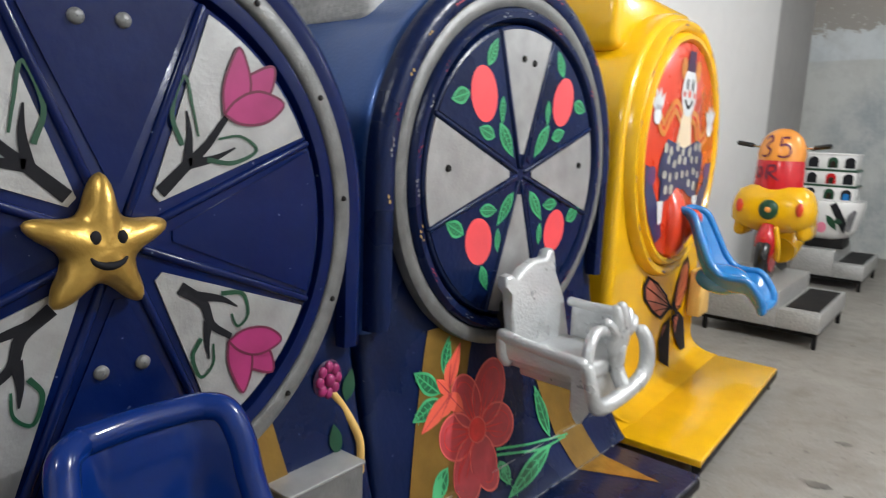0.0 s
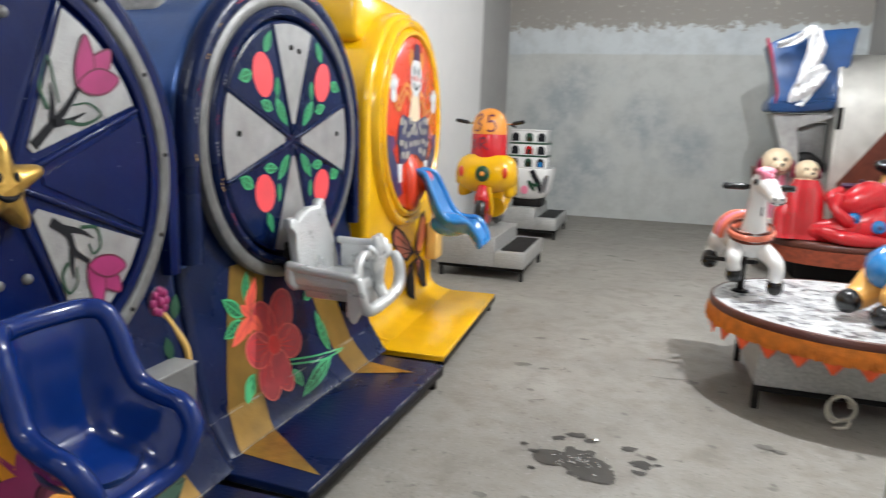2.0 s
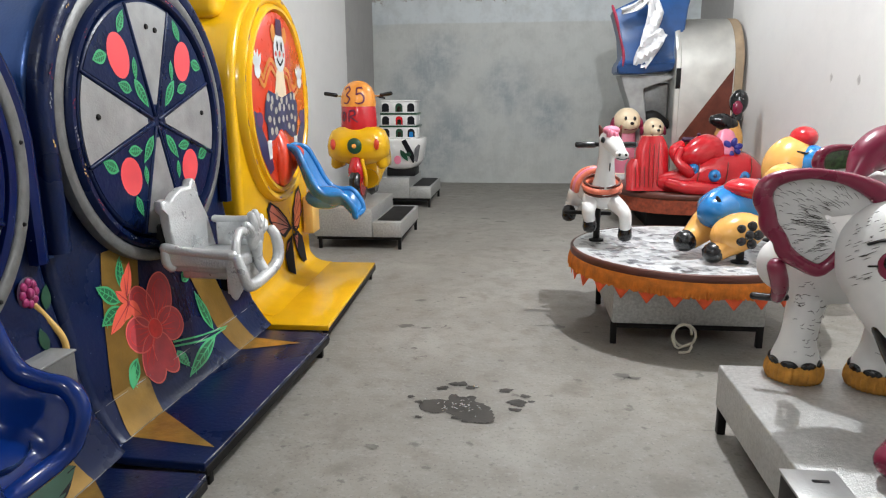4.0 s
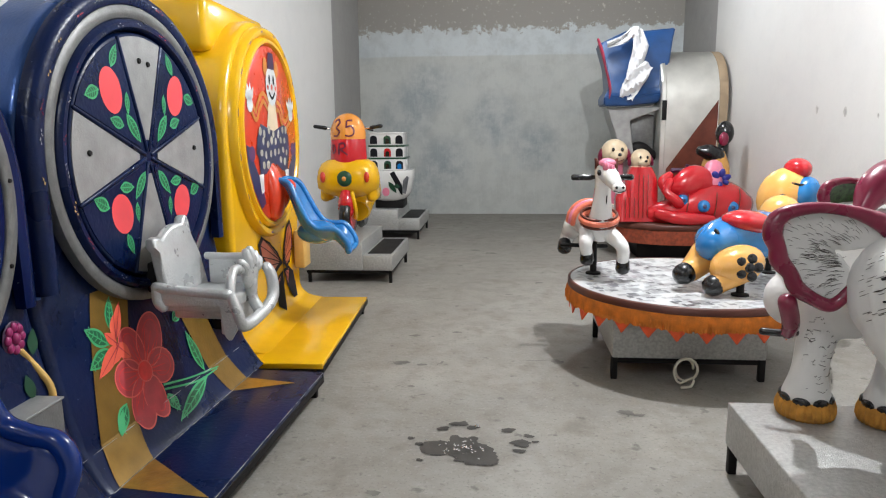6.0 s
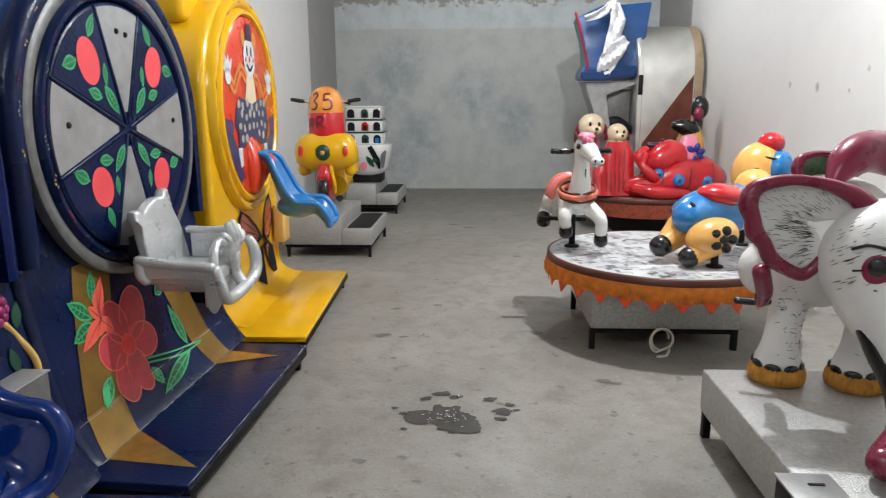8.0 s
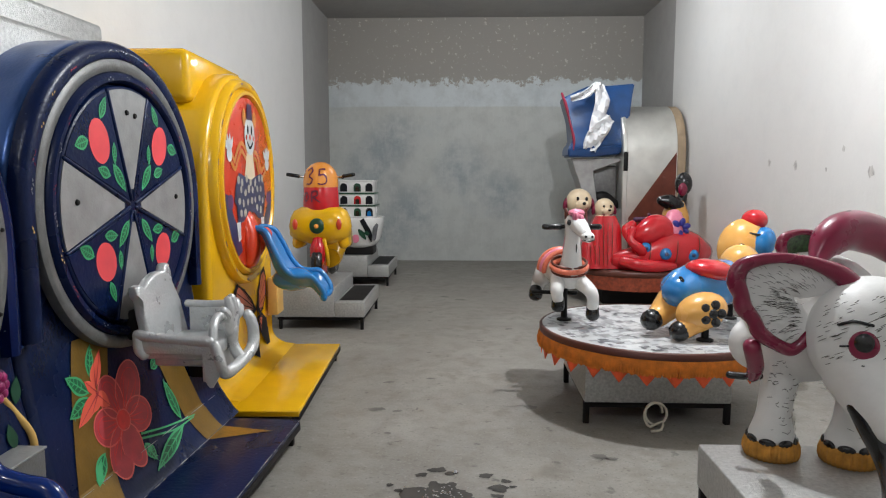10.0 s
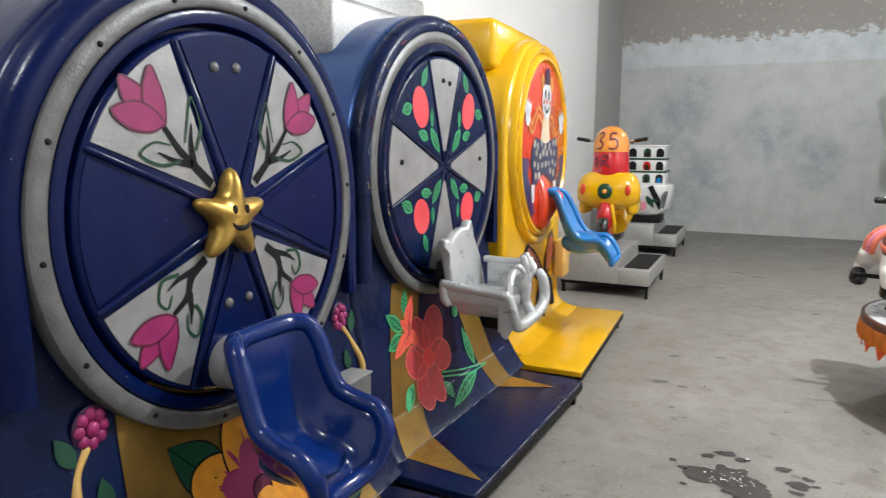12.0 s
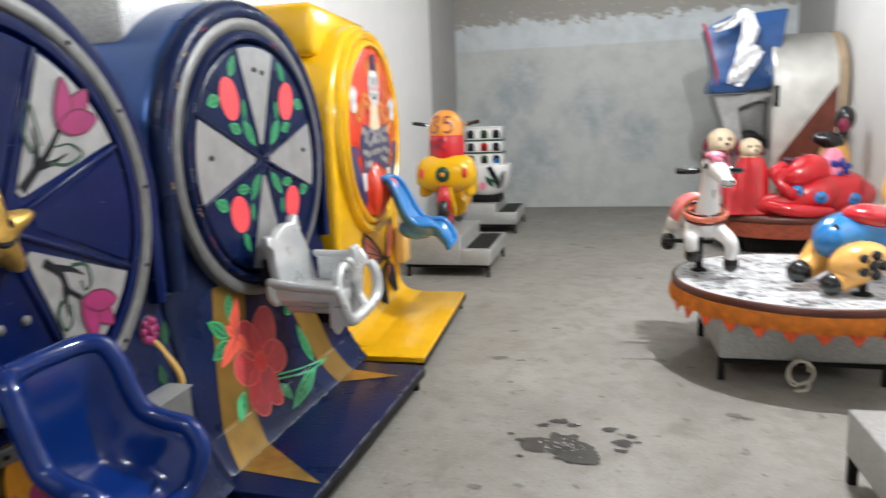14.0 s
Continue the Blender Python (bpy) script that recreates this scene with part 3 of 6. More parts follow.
ring(ride2, "silver_ring", [(-0.05, 0.67), (-0.008, 0.668), (0.0, 0.655), (0.0, 0.628), (-0.01, 0.614), (-0.05, 0.612)], Z2, SILVERD, "worn silver ring")
ring(ride2, "inner_ring", [(-0.05, 0.614), (0.0, 0.61), (0.014, 0.596), (0.012, 0.575), (-0.004, 0.565), (-0.05, 0.56)], Z2, NAVYR)
bm = B()
lathe(bm, [(-0.05, 0.552), (-0.006, 0.55), (0.0, 0.544), (0.0, 0.001)], (0, 0, Z2), "x", 0, 88)
disc2 = part("wheel_disc", bm, NAVYR, ride2)
SPOKES = (-18, 19, 70, 110, 162, 199, 251, 293, 342)
for i in range(8):
    a0, a1 = SPOKES[i], SPOKES[i + 1]
    bm = B()
    wedge(bm, a0, a1, 0.04, 0.536, 0.012, lambda a, b: (0.0, a, Z2 + b), 0, 0.004)
    part("wedge_plate", bm, NAVYR if i % 2 else SILVERL, disc2, "" if i % 2 else "silver painted plate")
    bm = B()
    aa = radians(a0)
    tube(bm, [(0.001, 0.03 * math.sin(aa), Z2 + 0.03 * math.cos(aa)), (0.001, 0.54 * math.sin(aa), Z2 + 0.54 * math.cos(aa))], 0.009, 0, 8)
    part("ridge", bm, NAVYR, disc2)


def veined(bm, q, f, g, h, edge=1, fill=2):
    """A painted leaf: light outline, dark middle, rib and veins."""
    a0, b0, a1, b1, w = q
    flat_shape(bm, leaf(a0, b0, a1, b1, w), f, edge)
    flat_shape(bm, leaf(a0 + (a1 - a0) * 0.07, b0 + (b1 - b0) * 0.07, a0 + (a1 - a0) * 0.93, b0 + (b1 - b0) * 0.93, w * 0.68), g, fill)
    line_shape(bm, [(a0, b0), (a1, b1)], h, 0.005, 0.003, edge)
    L = math.hypot(a1 - a0, b1 - b0)
    na, nb = -(b1 - b0) / L, (a1 - a0) / L
    for k in range(5):
        t = 0.16 + 0.14 * k
        p = (a0 + (a1 - a0) * t, b0 + (b1 - b0) * t)
        for s in (-1, 1):
            line_shape(bm, [p, (p[0] + s * na * w * 0.33 + (a1 - a0) * 0.09, p[1] + s * nb * w * 0.33 + (b1 - b0) * 0.09)], h, 0.004, 0.002, edge)


def fruit(sy, sz, parent):
    """A painted fruit with its leaves in one quarter of the disc."""
    def g(h):
        return lambda a, b: (h, sy * a + 0.012, Z2 + sz * b)
    bm = B()
    if sz > 0:
        flat_shape(bm, oval(0.262, 0.288, 0.074, 0.1, -18), g(0.0056), 0)
        leaves = ((0.25, 0.385, 0.2, 0.485, 0.05), (0.345, 0.288, 0.44, 0.26, 0.06), (0.152, 0.288, 0.15, 0.186, 0.036), (0.19, 0.14, 0.285, 0.172, 0.054), (0.165, 0.192, 0.07, 0.066, 0.06))
    else:
        flat_shape(bm, oval(0.255, 0.24, 0.076, 0.09, 22), g(0.0056), 0)
        leaves = ((0.345, 0.205, 0.445, 0.155, 0.062), (0.26, 0.125, 0.155, 0.13, 0.052), (0.055, 0.066, 0.15, 0.188, 0.056), (0.142, 0.2, 0.14, 0.29, 0.036), (0.235, 0.33, 0.195, 0.43, 0.046))
    for q in leaves:
        veined(bm, q, g(0.006), g(0.0064), g(0.0068))
    part("painted_fruit", bm, [PINKRED, LGREEN, DKLEAF], parent, "painted pink fruit with green leaves")


for sy, sz in ((1, 1), (1, -1), (-1, -1), (-1, 1)):
    fruit(sy, sz, disc2)
for y, z in ((-0.02, 0.43), (0.05, 0.42), (-0.43, 0.03), (0.43, 0.03), (0.0, -0.4)):
    bolt_head(disc2, BLACKM, y, Z2 + z, 0.004, 0.013)
# worn painted marks on the rims: short broken strokes in clusters
for name, rr, count, xx in (("rim_mark", 0.702, 30, 0.0055), ("ring_mark", 0.588, 26, 0.0155)):
    rnd = random.Random(4)
    for i in range(count):
        a = TAU * i / count + rnd.uniform(-0.05, 0.05)
        if rr > 0.65 and math.cos(a) < -0.1:
            continue
        bm = B()
        for k in range(rnd.randint(2, 5)):
            b = a + 0.016 * k / rr
            u = rnd.uniform(-0.007, 0.007)
            line_shape(bm, [((rr + u + t * rnd.uniform(-0.006, 0.006)) * math.sin(b + t * 0.008), (rr + u) * math.cos(b + t * 0.008)) for t in (-1, 0, 1)], lambda p, q: (xx + 0.0004 * k, p, Z2 + q), rnd.uniform(0.003, 0.009), 0.003, 0)
        part(name, bm, rnd.choice((SILVERD, SILVERL, MAROON, SAND, FLOWRED, SILVERD)), ride2)

# yellow ride
Y3, Z3 = 3.2, 1.48
ride3 = thing("wheel_ride", pose(0.03, Y3, 0, 0, 0, 2.0), "glossy yellow wheel ride with red painted disc", "kiddie ride", "wheel rides")
ride_body(ride3, Z3, 0.75, -0.05, -0.74, (YELLOW, YELLOW), "yellow gloss arched housing", "yellow gloss front panel", 0.14, 0.0)
ride_base(ride3, -0.92, 0.72, 0.14, 0.51, YELLOW, BLACKM, "yellow step plate")
ring(ride3, "outer_rim", [(-0.06, 0.72), (-0.02, 0.715), (0.0, 0.70), (0.0, 0.672), (-0.02, 0.652), (-0.06, 0.648)], Z3, YELLOW)
ring(ride3, "inner_ring", [(-0.06, 0.652), (-0.01, 0.648), (0.012, 0.632), (0.012, 0.612), (-0.008, 0.598), (-0.06, 0.592)], Z3, YELLOW)
bm = B()
lathe(bm, [(-0.05, 0.6), (-0.006, 0.592), (0.0, 0.58), (0.0, 0.001)], (0, 0, Z3), "x", 0, 88)
disc3 = part("wheel_disc", bm, ORED, ride3, "orange-red gloss disc")
bm = B()
slab(bm, -0.74, -0.18, -0.62, 0.5, Z3 + 0.5, Z3 + 0.83, 0, 0.05)
part("top_box", bm, YELLOW, ride3, "yellow box on the crown")
bm = B()
slab(bm, -0.72, -0.36, -0.5, 0.45, Z2 + 0.5, Z2 + 0.93, 0, 0.03)
slab(bm, -0.74, -0.30, -0.54, 0.49, Z2 + 0.5, Z2 + 0.8, 0, 0.04)
part("top_box", bm, SILVER, ride2, "stepped silver box on the crown")


# paintings on the front panels
def on_panel(xf, xo, h):
    return lambda y, z: (front_x(z, xf, xo) + h, y, z)


def band(ride, name, left, right, xf, xo, m, label):
    """A painted strip down the panel between two slanted edges: (y at the top, y at the foot)."""
    bm = B()
    rows = []
    for i in range(31):
        z = 0.135 + (0.84 - 0.135) * i / 30
        t = 1 - i / 30
        y0, y1 = left[0] + (left[1] - left[0]) * t, right[0] + (right[1] - right[0]) * t
        rows.append([(front_x(z, xf, xo) + 0.0025, y0 + (y1 - y0) * j / 6, z) for j in range(7)])
    grid(bm, rows, 0)
    return part(name, bm, m, ride, label, 20)


def step_dart(ride, pts, m=None):
    bm = B()
    flat_shape(bm, pts, lambda a, b: (a, b, 0.1345), 0)
    part("gold_dart", bm, m or GOLD, ride, "gold dart painted on the step")


band(ride2, "gold_band", (-0.44, -0.72), (-0.17, -0.48), -0.06, 0.2, GOLDF, "dull gold painted band")
band(ride2, "gold_band", (0.09, 0.28), (0.32, 0.48), -0.06, 0.2, GOLDF, "dull gold painted band")
step_dart(ride2, [(0.2, -0.72), (0.2, -0.48), (0.58, -0.75)])
step_dart(ride2, [(0.2, 0.28), (0.2, 0.48), (0.5, 0.43)])
band(ride1, "gold_band", (-0.44, -0.50), (0.03, 0.02), -0.06, 0.2, GOLDF, "dull gold painted band")
band(ride1, "gold_band", (0.08, 0.25), (0.40, 0.52), -0.06, 0.2, GOLDF, "dull gold painted band")
step_dart(ride1, [(0.2, 0.25), (0.2, 0.52), (0.42, 0.3)])


bm = B()
fc = (-0.25, 0.435)
for i, (tip, w) in enumerate((((-0.06, 0.645), 0.18), ((-0.31, 0.64), 0.16), ((-0.455, 0.45), 0.16), ((-0.40, 0.235), 0.15), ((-0.24, 0.225), 0.15), ((-0.03, 0.41), 0.16))):
    da, db = tip[0] - fc[0], tip[1] - fc[1]
    L = math.hypot(da, db)
    turn = math.degrees(math.atan2(db, da))
    o = oval(fc[0] + da * 0.56, fc[1] + db * 0.56, L * 0.46, w * 0.5, turn, 26)
    flat_shape(bm, o, on_panel(-0.06, 0.2, 0.003 + 0.0002 * i), 0)
    line_shape(bm, o + o[:1], on_panel(-0.06, 0.2, 0.0045), 0.007, 0.007, 1)
    o = oval(fc[0] + da * 0.6, fc[1] + db * 0.6, L * 0.3, w * 0.3, turn, 18)
    line_shape(bm, o + o[:1], on_panel(-0.06, 0.2, 0.0045), 0.004, 0.004, 2)
    for k in (-1, 0, 1):
        q = radians(turn + 13 * k)
        line_shape(bm, [(fc[0] + 0.03 * math.cos(q), fc[1] + 0.03 * math.sin(q)), (fc[0] + L * 0.7 * math.cos(q), fc[1] + L * 0.7 * math.sin(q))], on_panel(-0.06, 0.2, 0.0047), 0.009, 0.003, 2)
o = oval(*fc, 0.05, 0.045)
flat_shape(bm, o, on_panel(-0.06, 0.2, 0.005), 2)
line_shape(bm, o + o[:1], on_panel(-0.06, 0.2, 0.0055), 0.005, 0.005, 1)
part("painted_flower", bm, [FLOWRED, FLOWLINE, FLOWMID], ride2, "large brushed red painted flower")
bm = B()
for i, (a0, b0, a1, b1, w) in enumerate(((-0.37, 0.62, -0.275, 0.765, 0.055), (-0.37, 0.62, -0.34, 0.72, 0.06), (-0.37, 0.6, -0.43, 0.665, 0.05), (-0.36, 0.6, -0.545, 0.505, 0.065), (-0.36, 0.6, -0.44, 0.53, 0.07), (-0.38, 0.6, -0.31, 0.52, 0.07))):
    flat_shape(bm, leaf(a0, b0, a1, b1, w), on_panel(-0.06, 0.2, 0.006 + 0.0003 * i), 0)
    line_shape(bm, [(a0, b0), (a1, b1)], on_panel(-0.06, 0.2, 0.0085), 0.006, 0.002, 1)
part("painted_bud", bm, [CORAL, FLOWRED], ride2, "coral painted bud")


def leafy(ride, leaves, xf, xo, mats, name="painted_leaf", h=0.006, label="green painted leaf with veins"):
    for a0, b0, a1, b1, w in leaves:
        bm = B()
        flat_shape(bm, leaf(a0, b0, a1, b1, w), on_panel(xf, xo, h), 0)
        flat_shape(bm, leaf(a0 + (a1 - a0) * 0.06, b0 + (b1 - b0) * 0.06, a0 + (a1 - a0) * 0.94, b0 + (b1 - b0) * 0.94, w * 0.7), on_panel(xf, xo, h + 0.001), 1)
        line_shape(bm, [(a0, b0), ((a0 + a1) / 2, (b0 + b1) / 2), (a1, b1)], on_panel(xf, xo, h + 0.002), 0.007, 0.004, 0)
        L = math.hypot(a1 - a0, b1 - b0)
        na, nb = -(b1 - b0) / L, (a1 - a0) / L
        for k in range(1, 5):
            t = 0.15 + 0.16 * k
            p = (a0 + (a1 - a0) * t, b0 + (b1 - b0) * t)
            for s in (-1, 1):
                q = (p[0] + s * na * w * 0.3 + (a1 - a0) * 0.08, p[1] + s * nb * w * 0.3 + (b1 - b0) * 0.08)
                line_shape(bm, [p, q], on_panel(xf, xo, h + 0.0022), 0.005, 0.003, 0)
        part(name, bm, mats, ride, label)


leafy(ride2, [(-0.42, 0.612, -0.535, 0.712, 0.075), (-0.42, 0.592, -0.575, 0.553, 0.07), (-0.385, 0.67, -0.33, 0.8, 0.055), (-0.44, 0.36, -0.55, 0.262, 0.07), (-0.155, 0.29, -0.145, 0.205, 0.075), (0.2, 0.275, 0.155, 0.5, 0.075), (0.18, 0.25, -0.19, 0.172, 0.06), (0.08, 0.575, 0.175, 0.61, 0.06)], -0.06, 0.2, [LGREEN, DKLEAF], h=0.004)
bm = B()
line_shape(bm, [(-0.16, 0.335), (0.08, 0.285), (0.32, 0.255)], on_panel(-0.06, 0.2, 0.0045), 0.01, 0.006, 0)
line_shape(bm, [(-0.165, 0.315), (0.08, 0.26), (0.30, 0.25)], on_panel(-0.06, 0.2, 0.0045), 0.01, 0.006, 0)
part("painted_stem", bm, LGREEN, ride2, "light green painted stem")

# yellow and magenta flower on the first ride
bm = B()
rnd = random.Random(8)
for i, a in enumerate((-62, -8, 48, 110, 170, 232)):
    a = radians(a)
    ca, cb = 0.145 * math.sin(a), 0.385 + 0.135 * math.cos(a)
    o = oval(ca, cb, 0.15, 0.1, 90 - math.degrees(a), 24)
    flat_shape(bm, o, on_panel(-0.06, 0.2, 0.006 + 0.0005 * i), 0)
    flat_shape(bm, oval(0.09 * math.sin(a), 0.385 + 0.085 * math.cos(a), 0.085, 0.055, 90 - math.degrees(a), 20), on_panel(-0.06, 0.2, 0.0095), 2)
    line_shape(bm, o + o[:1], on_panel(-0.06, 0.2, 0.0063 + 0.0005 * i), 0.008, 0.008, 1)
    for k in range(9):
        q = a + rnd.uniform(-0.5, 0.5)
        r0, r1 = rnd.uniform(0.11, 0.15), rnd.uniform(0.17, 0.21)
        line_shape(bm, [(r0 * math.sin(q), 0.385 + r0 * math.cos(q)), (r1 * math.sin(q), 0.385 + r1 * math.cos(q))], on_panel(-0.06, 0.2, 0.0102), 0.012, 0.003, 2)
flat_shape(bm, oval(0.0, 0.385, 0.042, 0.042), on_panel(-0.06, 0.2, 0.0115), 3)
line_shape(bm, oval(0.0, 0.385, 0.042, 0.042) + oval(0.0, 0.385, 0.042, 0.042)[:1], on_panel(-0.06, 0.2, 0.0125), 0.006, 0.006, 1)
part("painted_flower", bm, [mat("amber_petal", (0.75, 0.30, 0.02), 0.4, vary=0.2, scale=14), INK, MAGENTA, DMAG], ride1, "amber and magenta painted flower")
for a0, b0, a1, b1, w in ((-0.12, 0.45, -0.31, 0.64, 0.15), (0.22, 0.22, 0.5, 0.2, 0.12), (-0.05, 0.28, -0.3, 0.2, 0.12)):
    bm = B()
    flat_shape(bm, leaf(a0, b0, a1, b1, w + 0.014), on_panel(-0.06, 0.2, 0.0042), 1)
    flat_shape(bm, leaf(a0, b0, a1, b1, w), on_panel(-0.06, 0.2, 0.0052), 0)
    line_shape(bm, [(a0, b0), ((a0 + a1) / 2, (b0 + b1) / 2 - 0.01), (a1, b1)], on_panel(-0.06, 0.2, 0.006), 0.006, 0.003, 1)
    part("painted_leaf", bm, [DGREEN, INK], ride1, "dark green painted leaf")


def rosette(ride, y, z, side):
    """A raised flower with a bent yellow stem."""
    x = front_x(z, -0.06) + 0.004
    bm = B()
    ball(bm, (x + 0.008, y, z), (0.014, 0.018, 0.021), 0)
    for i in range(8):
        a = TAU * i / 8
        ball(bm, (x + 0.004, y + 0.034 * math.sin(a), z + 0.04 * math.cos(a)), (0.01, 0.016, 0.018), 0, u=10, v=7)
    ball(bm, (x, y, z), (0.006, 0.055, 0.062), 1)
    r = part("raised_flower", bm, [MAGENTA, PLUM], ride, "raised magenta flower")
    bm = B()
    s = side
    x2 = front_x(z - 0.2, -0.06) + 0.01
    tube(bm, [(x, y + 0.02 * s, z - 0.05), (x + 0.01, y + 0.06 * s, z - 0.11), (x2, y + 0.085 * s, z - 0.2), (x2 + 0.012, y + 0.08 * s, z - 0.3)], 0.013, 0, 8)
    part("stem", bm, SAND, r, "yellow raised stem")
    for q in ((0.10 * s, -0.03), (0.0, -0.17)):
        bm = B()
        flat_shape(bm, leaf(y + q[0] * 0.6, z + q[1] - 0.05, y + q[0], z + q[1] + 0.04, 0.05), on_panel(-0.06, 0.2, 0.004), 0)
        part("painted_leaf", bm, DGREEN, r)


rosette(ride1, -0.52, 0.78, -1)
rosette(ride1, 0.625, 0.805, 1)
bm = B()
slab(bm, -0.04, 0.10, 0.37, 0.64, 0.30, 0.585, 0, 0.008)
cb = part("coin_box", bm, SILVERD, ride1, "grey sheet metal coin box")
bm = B()
slab(bm, -0.035, 0.104, 0.366, 0.644, 0.584, 0.592, 0, 0.002)
part("lid", bm, SILVERL, cb)
bm = B()
slab(bm, 0.0, 0.12, 0.44, 0.70, 0.20, 0.42, 0, 0.008)
part("coin_box", bm, BLACKM, ride2, "dark metal coin box", at=pose(0.03, 0.0, 0.22))
bm = B()
slab(bm, -0.03, 0.05, 0.50, 0.70, 0.42, 0.72, 0, 0.008)
part("coin_box", bm, SAND, ride3, "yellow painted coin box")

# gold star on the first ride's hub
bm = B()


def star_edge(a):
    return 0.103 + 0.034 * math.cos(5 * a) + 0.009 * math.cos(10 * a) + 0.002 * math.cos(15 * a)


rows = []
for s, h in ((0.9, -0.012), (0.97, 0.0), (1.0, 0.012), (0.985, 0.022), (0.94, 0.032), (0.85, 0.042), (0.7, 0.051), (0.5, 0.057), (0.28, 0.061), (0.06, 0.062)):
    rows.append([(0.015 + h, star_edge(TAU * i / 100) * s * math.sin(TAU * i / 100), star_edge(TAU * i / 100) * s * math.cos(TAU * i / 100)) for i in range(100)])
grid(bm, rows, 0, closed=True, caps=True)
for sy in (-0.026, 0.026):
    ball(bm, (0.073, sy, 0.022), (0.006, 0.011, 0.015), 1)
smile = [(0.0755, 0.036 * math.sin(t), -0.012 - 0.022 * math.cos(t)) for t in (-1.3, -0.8, -0.3, 0.0, 0.3, 0.8, 1.3)]
tube(bm, smile, [0.003, 0.006, 0.008, 0.009, 0.008, 0.006, 0.003], 1, 8)
part("star", bm, [GOLD, INK], ride1, "puffy gold star", 80, at=pose(0, -0.05, Z1 + 0.0, -3, 0, 0))


# ---- seats ----
def bucket(ride, prof, width, wall, rim, m, name, label, at, nose=0.0):
    """A moulded shell seat: prof: (x, z) from the back's top to the front lip; width: half of it at each point; wall: (x, z) of the side edge for each point."""
    way = spline([(x, 0, z) for x, z in prof], 6)
    ws = [v[0] for v in spline([(w, 0, 0) for w in width], 6)]
    edge = spline([(x, 0, z) for x, z in wall], 6)
    rows, last = [], len(way) - 1
    for i, p in enumerate(way):
        row = []
        for j in range(21):
            t = -1 + j / 10
            u = max(abs(t) - 0.45, 0) / 0.55
            row.append(p + (edge[i] - p) * (u * u * (3 - 2 * u)) + Vector((0, ws[i] * (t if abs(t) < 0.75 else math.copysign(0.75 + (abs(t) - 0.75) * 0.95, t)), 0)))
        rows.append(row)
    bm = B()
    grid(bm, rows, 0)
    seat = part(name, bm, m, ride, label, 80, at)
    sol = seat.modifiers.new("thickness", "SOLIDIFY")
    sol.thickness, sol.offset = 0.024, -1
    bm = B()
    loop = [r[0] for r in rows] + rows[-1][2:-1:3] + [r[-1] for r in rows[::-1]] + rows[0][-3:0:-3]
    loop = loop + loop[:2]
    tube(bm, [loop[i] for i in range(0, len(loop), 2)], rim, 0, 12, 3)
    part("rolled_rim", bm, m, seat)
    return seat


seat1 = bucket(ride1, [(0.105, 0.905), (0.12, 0.895), (0.135, 0.83), (0.145, 0.70), (0.17, 0.60), (0.23, 0.55), (0.30, 0.535), (0.355, 0.505), (0.375, 0.455)], [0.12, 0.162, 0.178, 0.182, 0.188, 0.195, 0.198, 0.182, 0.14], [(0.115, 0.905), (0.15, 0.895), (0.185, 0.84), (0.215, 0.755), (0.25, 0.69), (0.315, 0.66), (0.385, 0.64), (0.425, 0.575), (0.405, 0.475)], 0.03, SEATBLUE, "bucket_seat", "dark blue moulded bucket seat", pose(-0.006, -0.02, -0.022) @ Matrix.Scale(1.05, 4))
bm = B()
lathe(bm, [(0.0, 0.085), (0.06, 0.083), (0.07, 0.07), (0.075, 0.05), (0.12, 0.04)], (0, -0.06, 0.83), "x", 0, 28)
part("seat_mount", bm, SILVERL, ride1, "silver round seat mount")
bm = B()
ball(bm, (0.25, -0.02, 0.545), (0.14, 0.13, 0.075), 0)
bmesh.ops.bisect_plane(bm, geom=bm.verts[:] + bm.edges[:] + bm.faces[:], plane_co=(0, 0, 0.535), plane_no=(0, 0, 1), clear_outer=True)
part("seat_underside", bm, BLUEM, ride1, "hammered blue underside")

seat3 = bucket(ride3, [(0.03, 1.15), (0.10, 1.12), (0.15, 1.02), (0.20, 0.88), (0.27, 0.79), (0.36, 0.765), (0.44, 0.76), (0.50, 0.70), (0.52, 0.66)], [0.09, 0.12, 0.15, 0.165, 0.17, 0.17, 0.165, 0.15, 0.14], [(0.05, 1.165), (0.13, 1.14), (0.185, 1.04), (0.25, 0.91), (0.31, 0.845), (0.375, 0.83), (0.455, 0.825), (0.525, 0.735), (0.535, 0.675)], 0.022, SKYBLUE, "bucket_seat", "sky blue moulded seat", pose(0, 0.0, 0, 0, 0, 0))
bm = B()
tube(bm, [(-0.07, -0.01, 1.24), (-0.045, -0.01, 1.17), (-0.025, -0.02, 1.07), (-0.03, -0.02, 0.97), (-0.05, -0.02, 0.93)], [0.13, 0.15, 0.16, 0.15, 0.12], 0, 22, flat=0.6)
tube(bm, [(0.0, -0.02, 1.06), (0.06, -0.02, 1.1), (0.11, -0.02, 1.12)], [0.12, 0.085, 0.05], 0, 16)
part("seat_mount", bm, ORED, ride3, "orange-red gloss seat mount", 60)
bm = B()
ball(bm, (0.29, 0, 0.79), (0.15, 0.13, 0.085), 0)
part("seat_underside", bm, SKYBLUE, ride3)

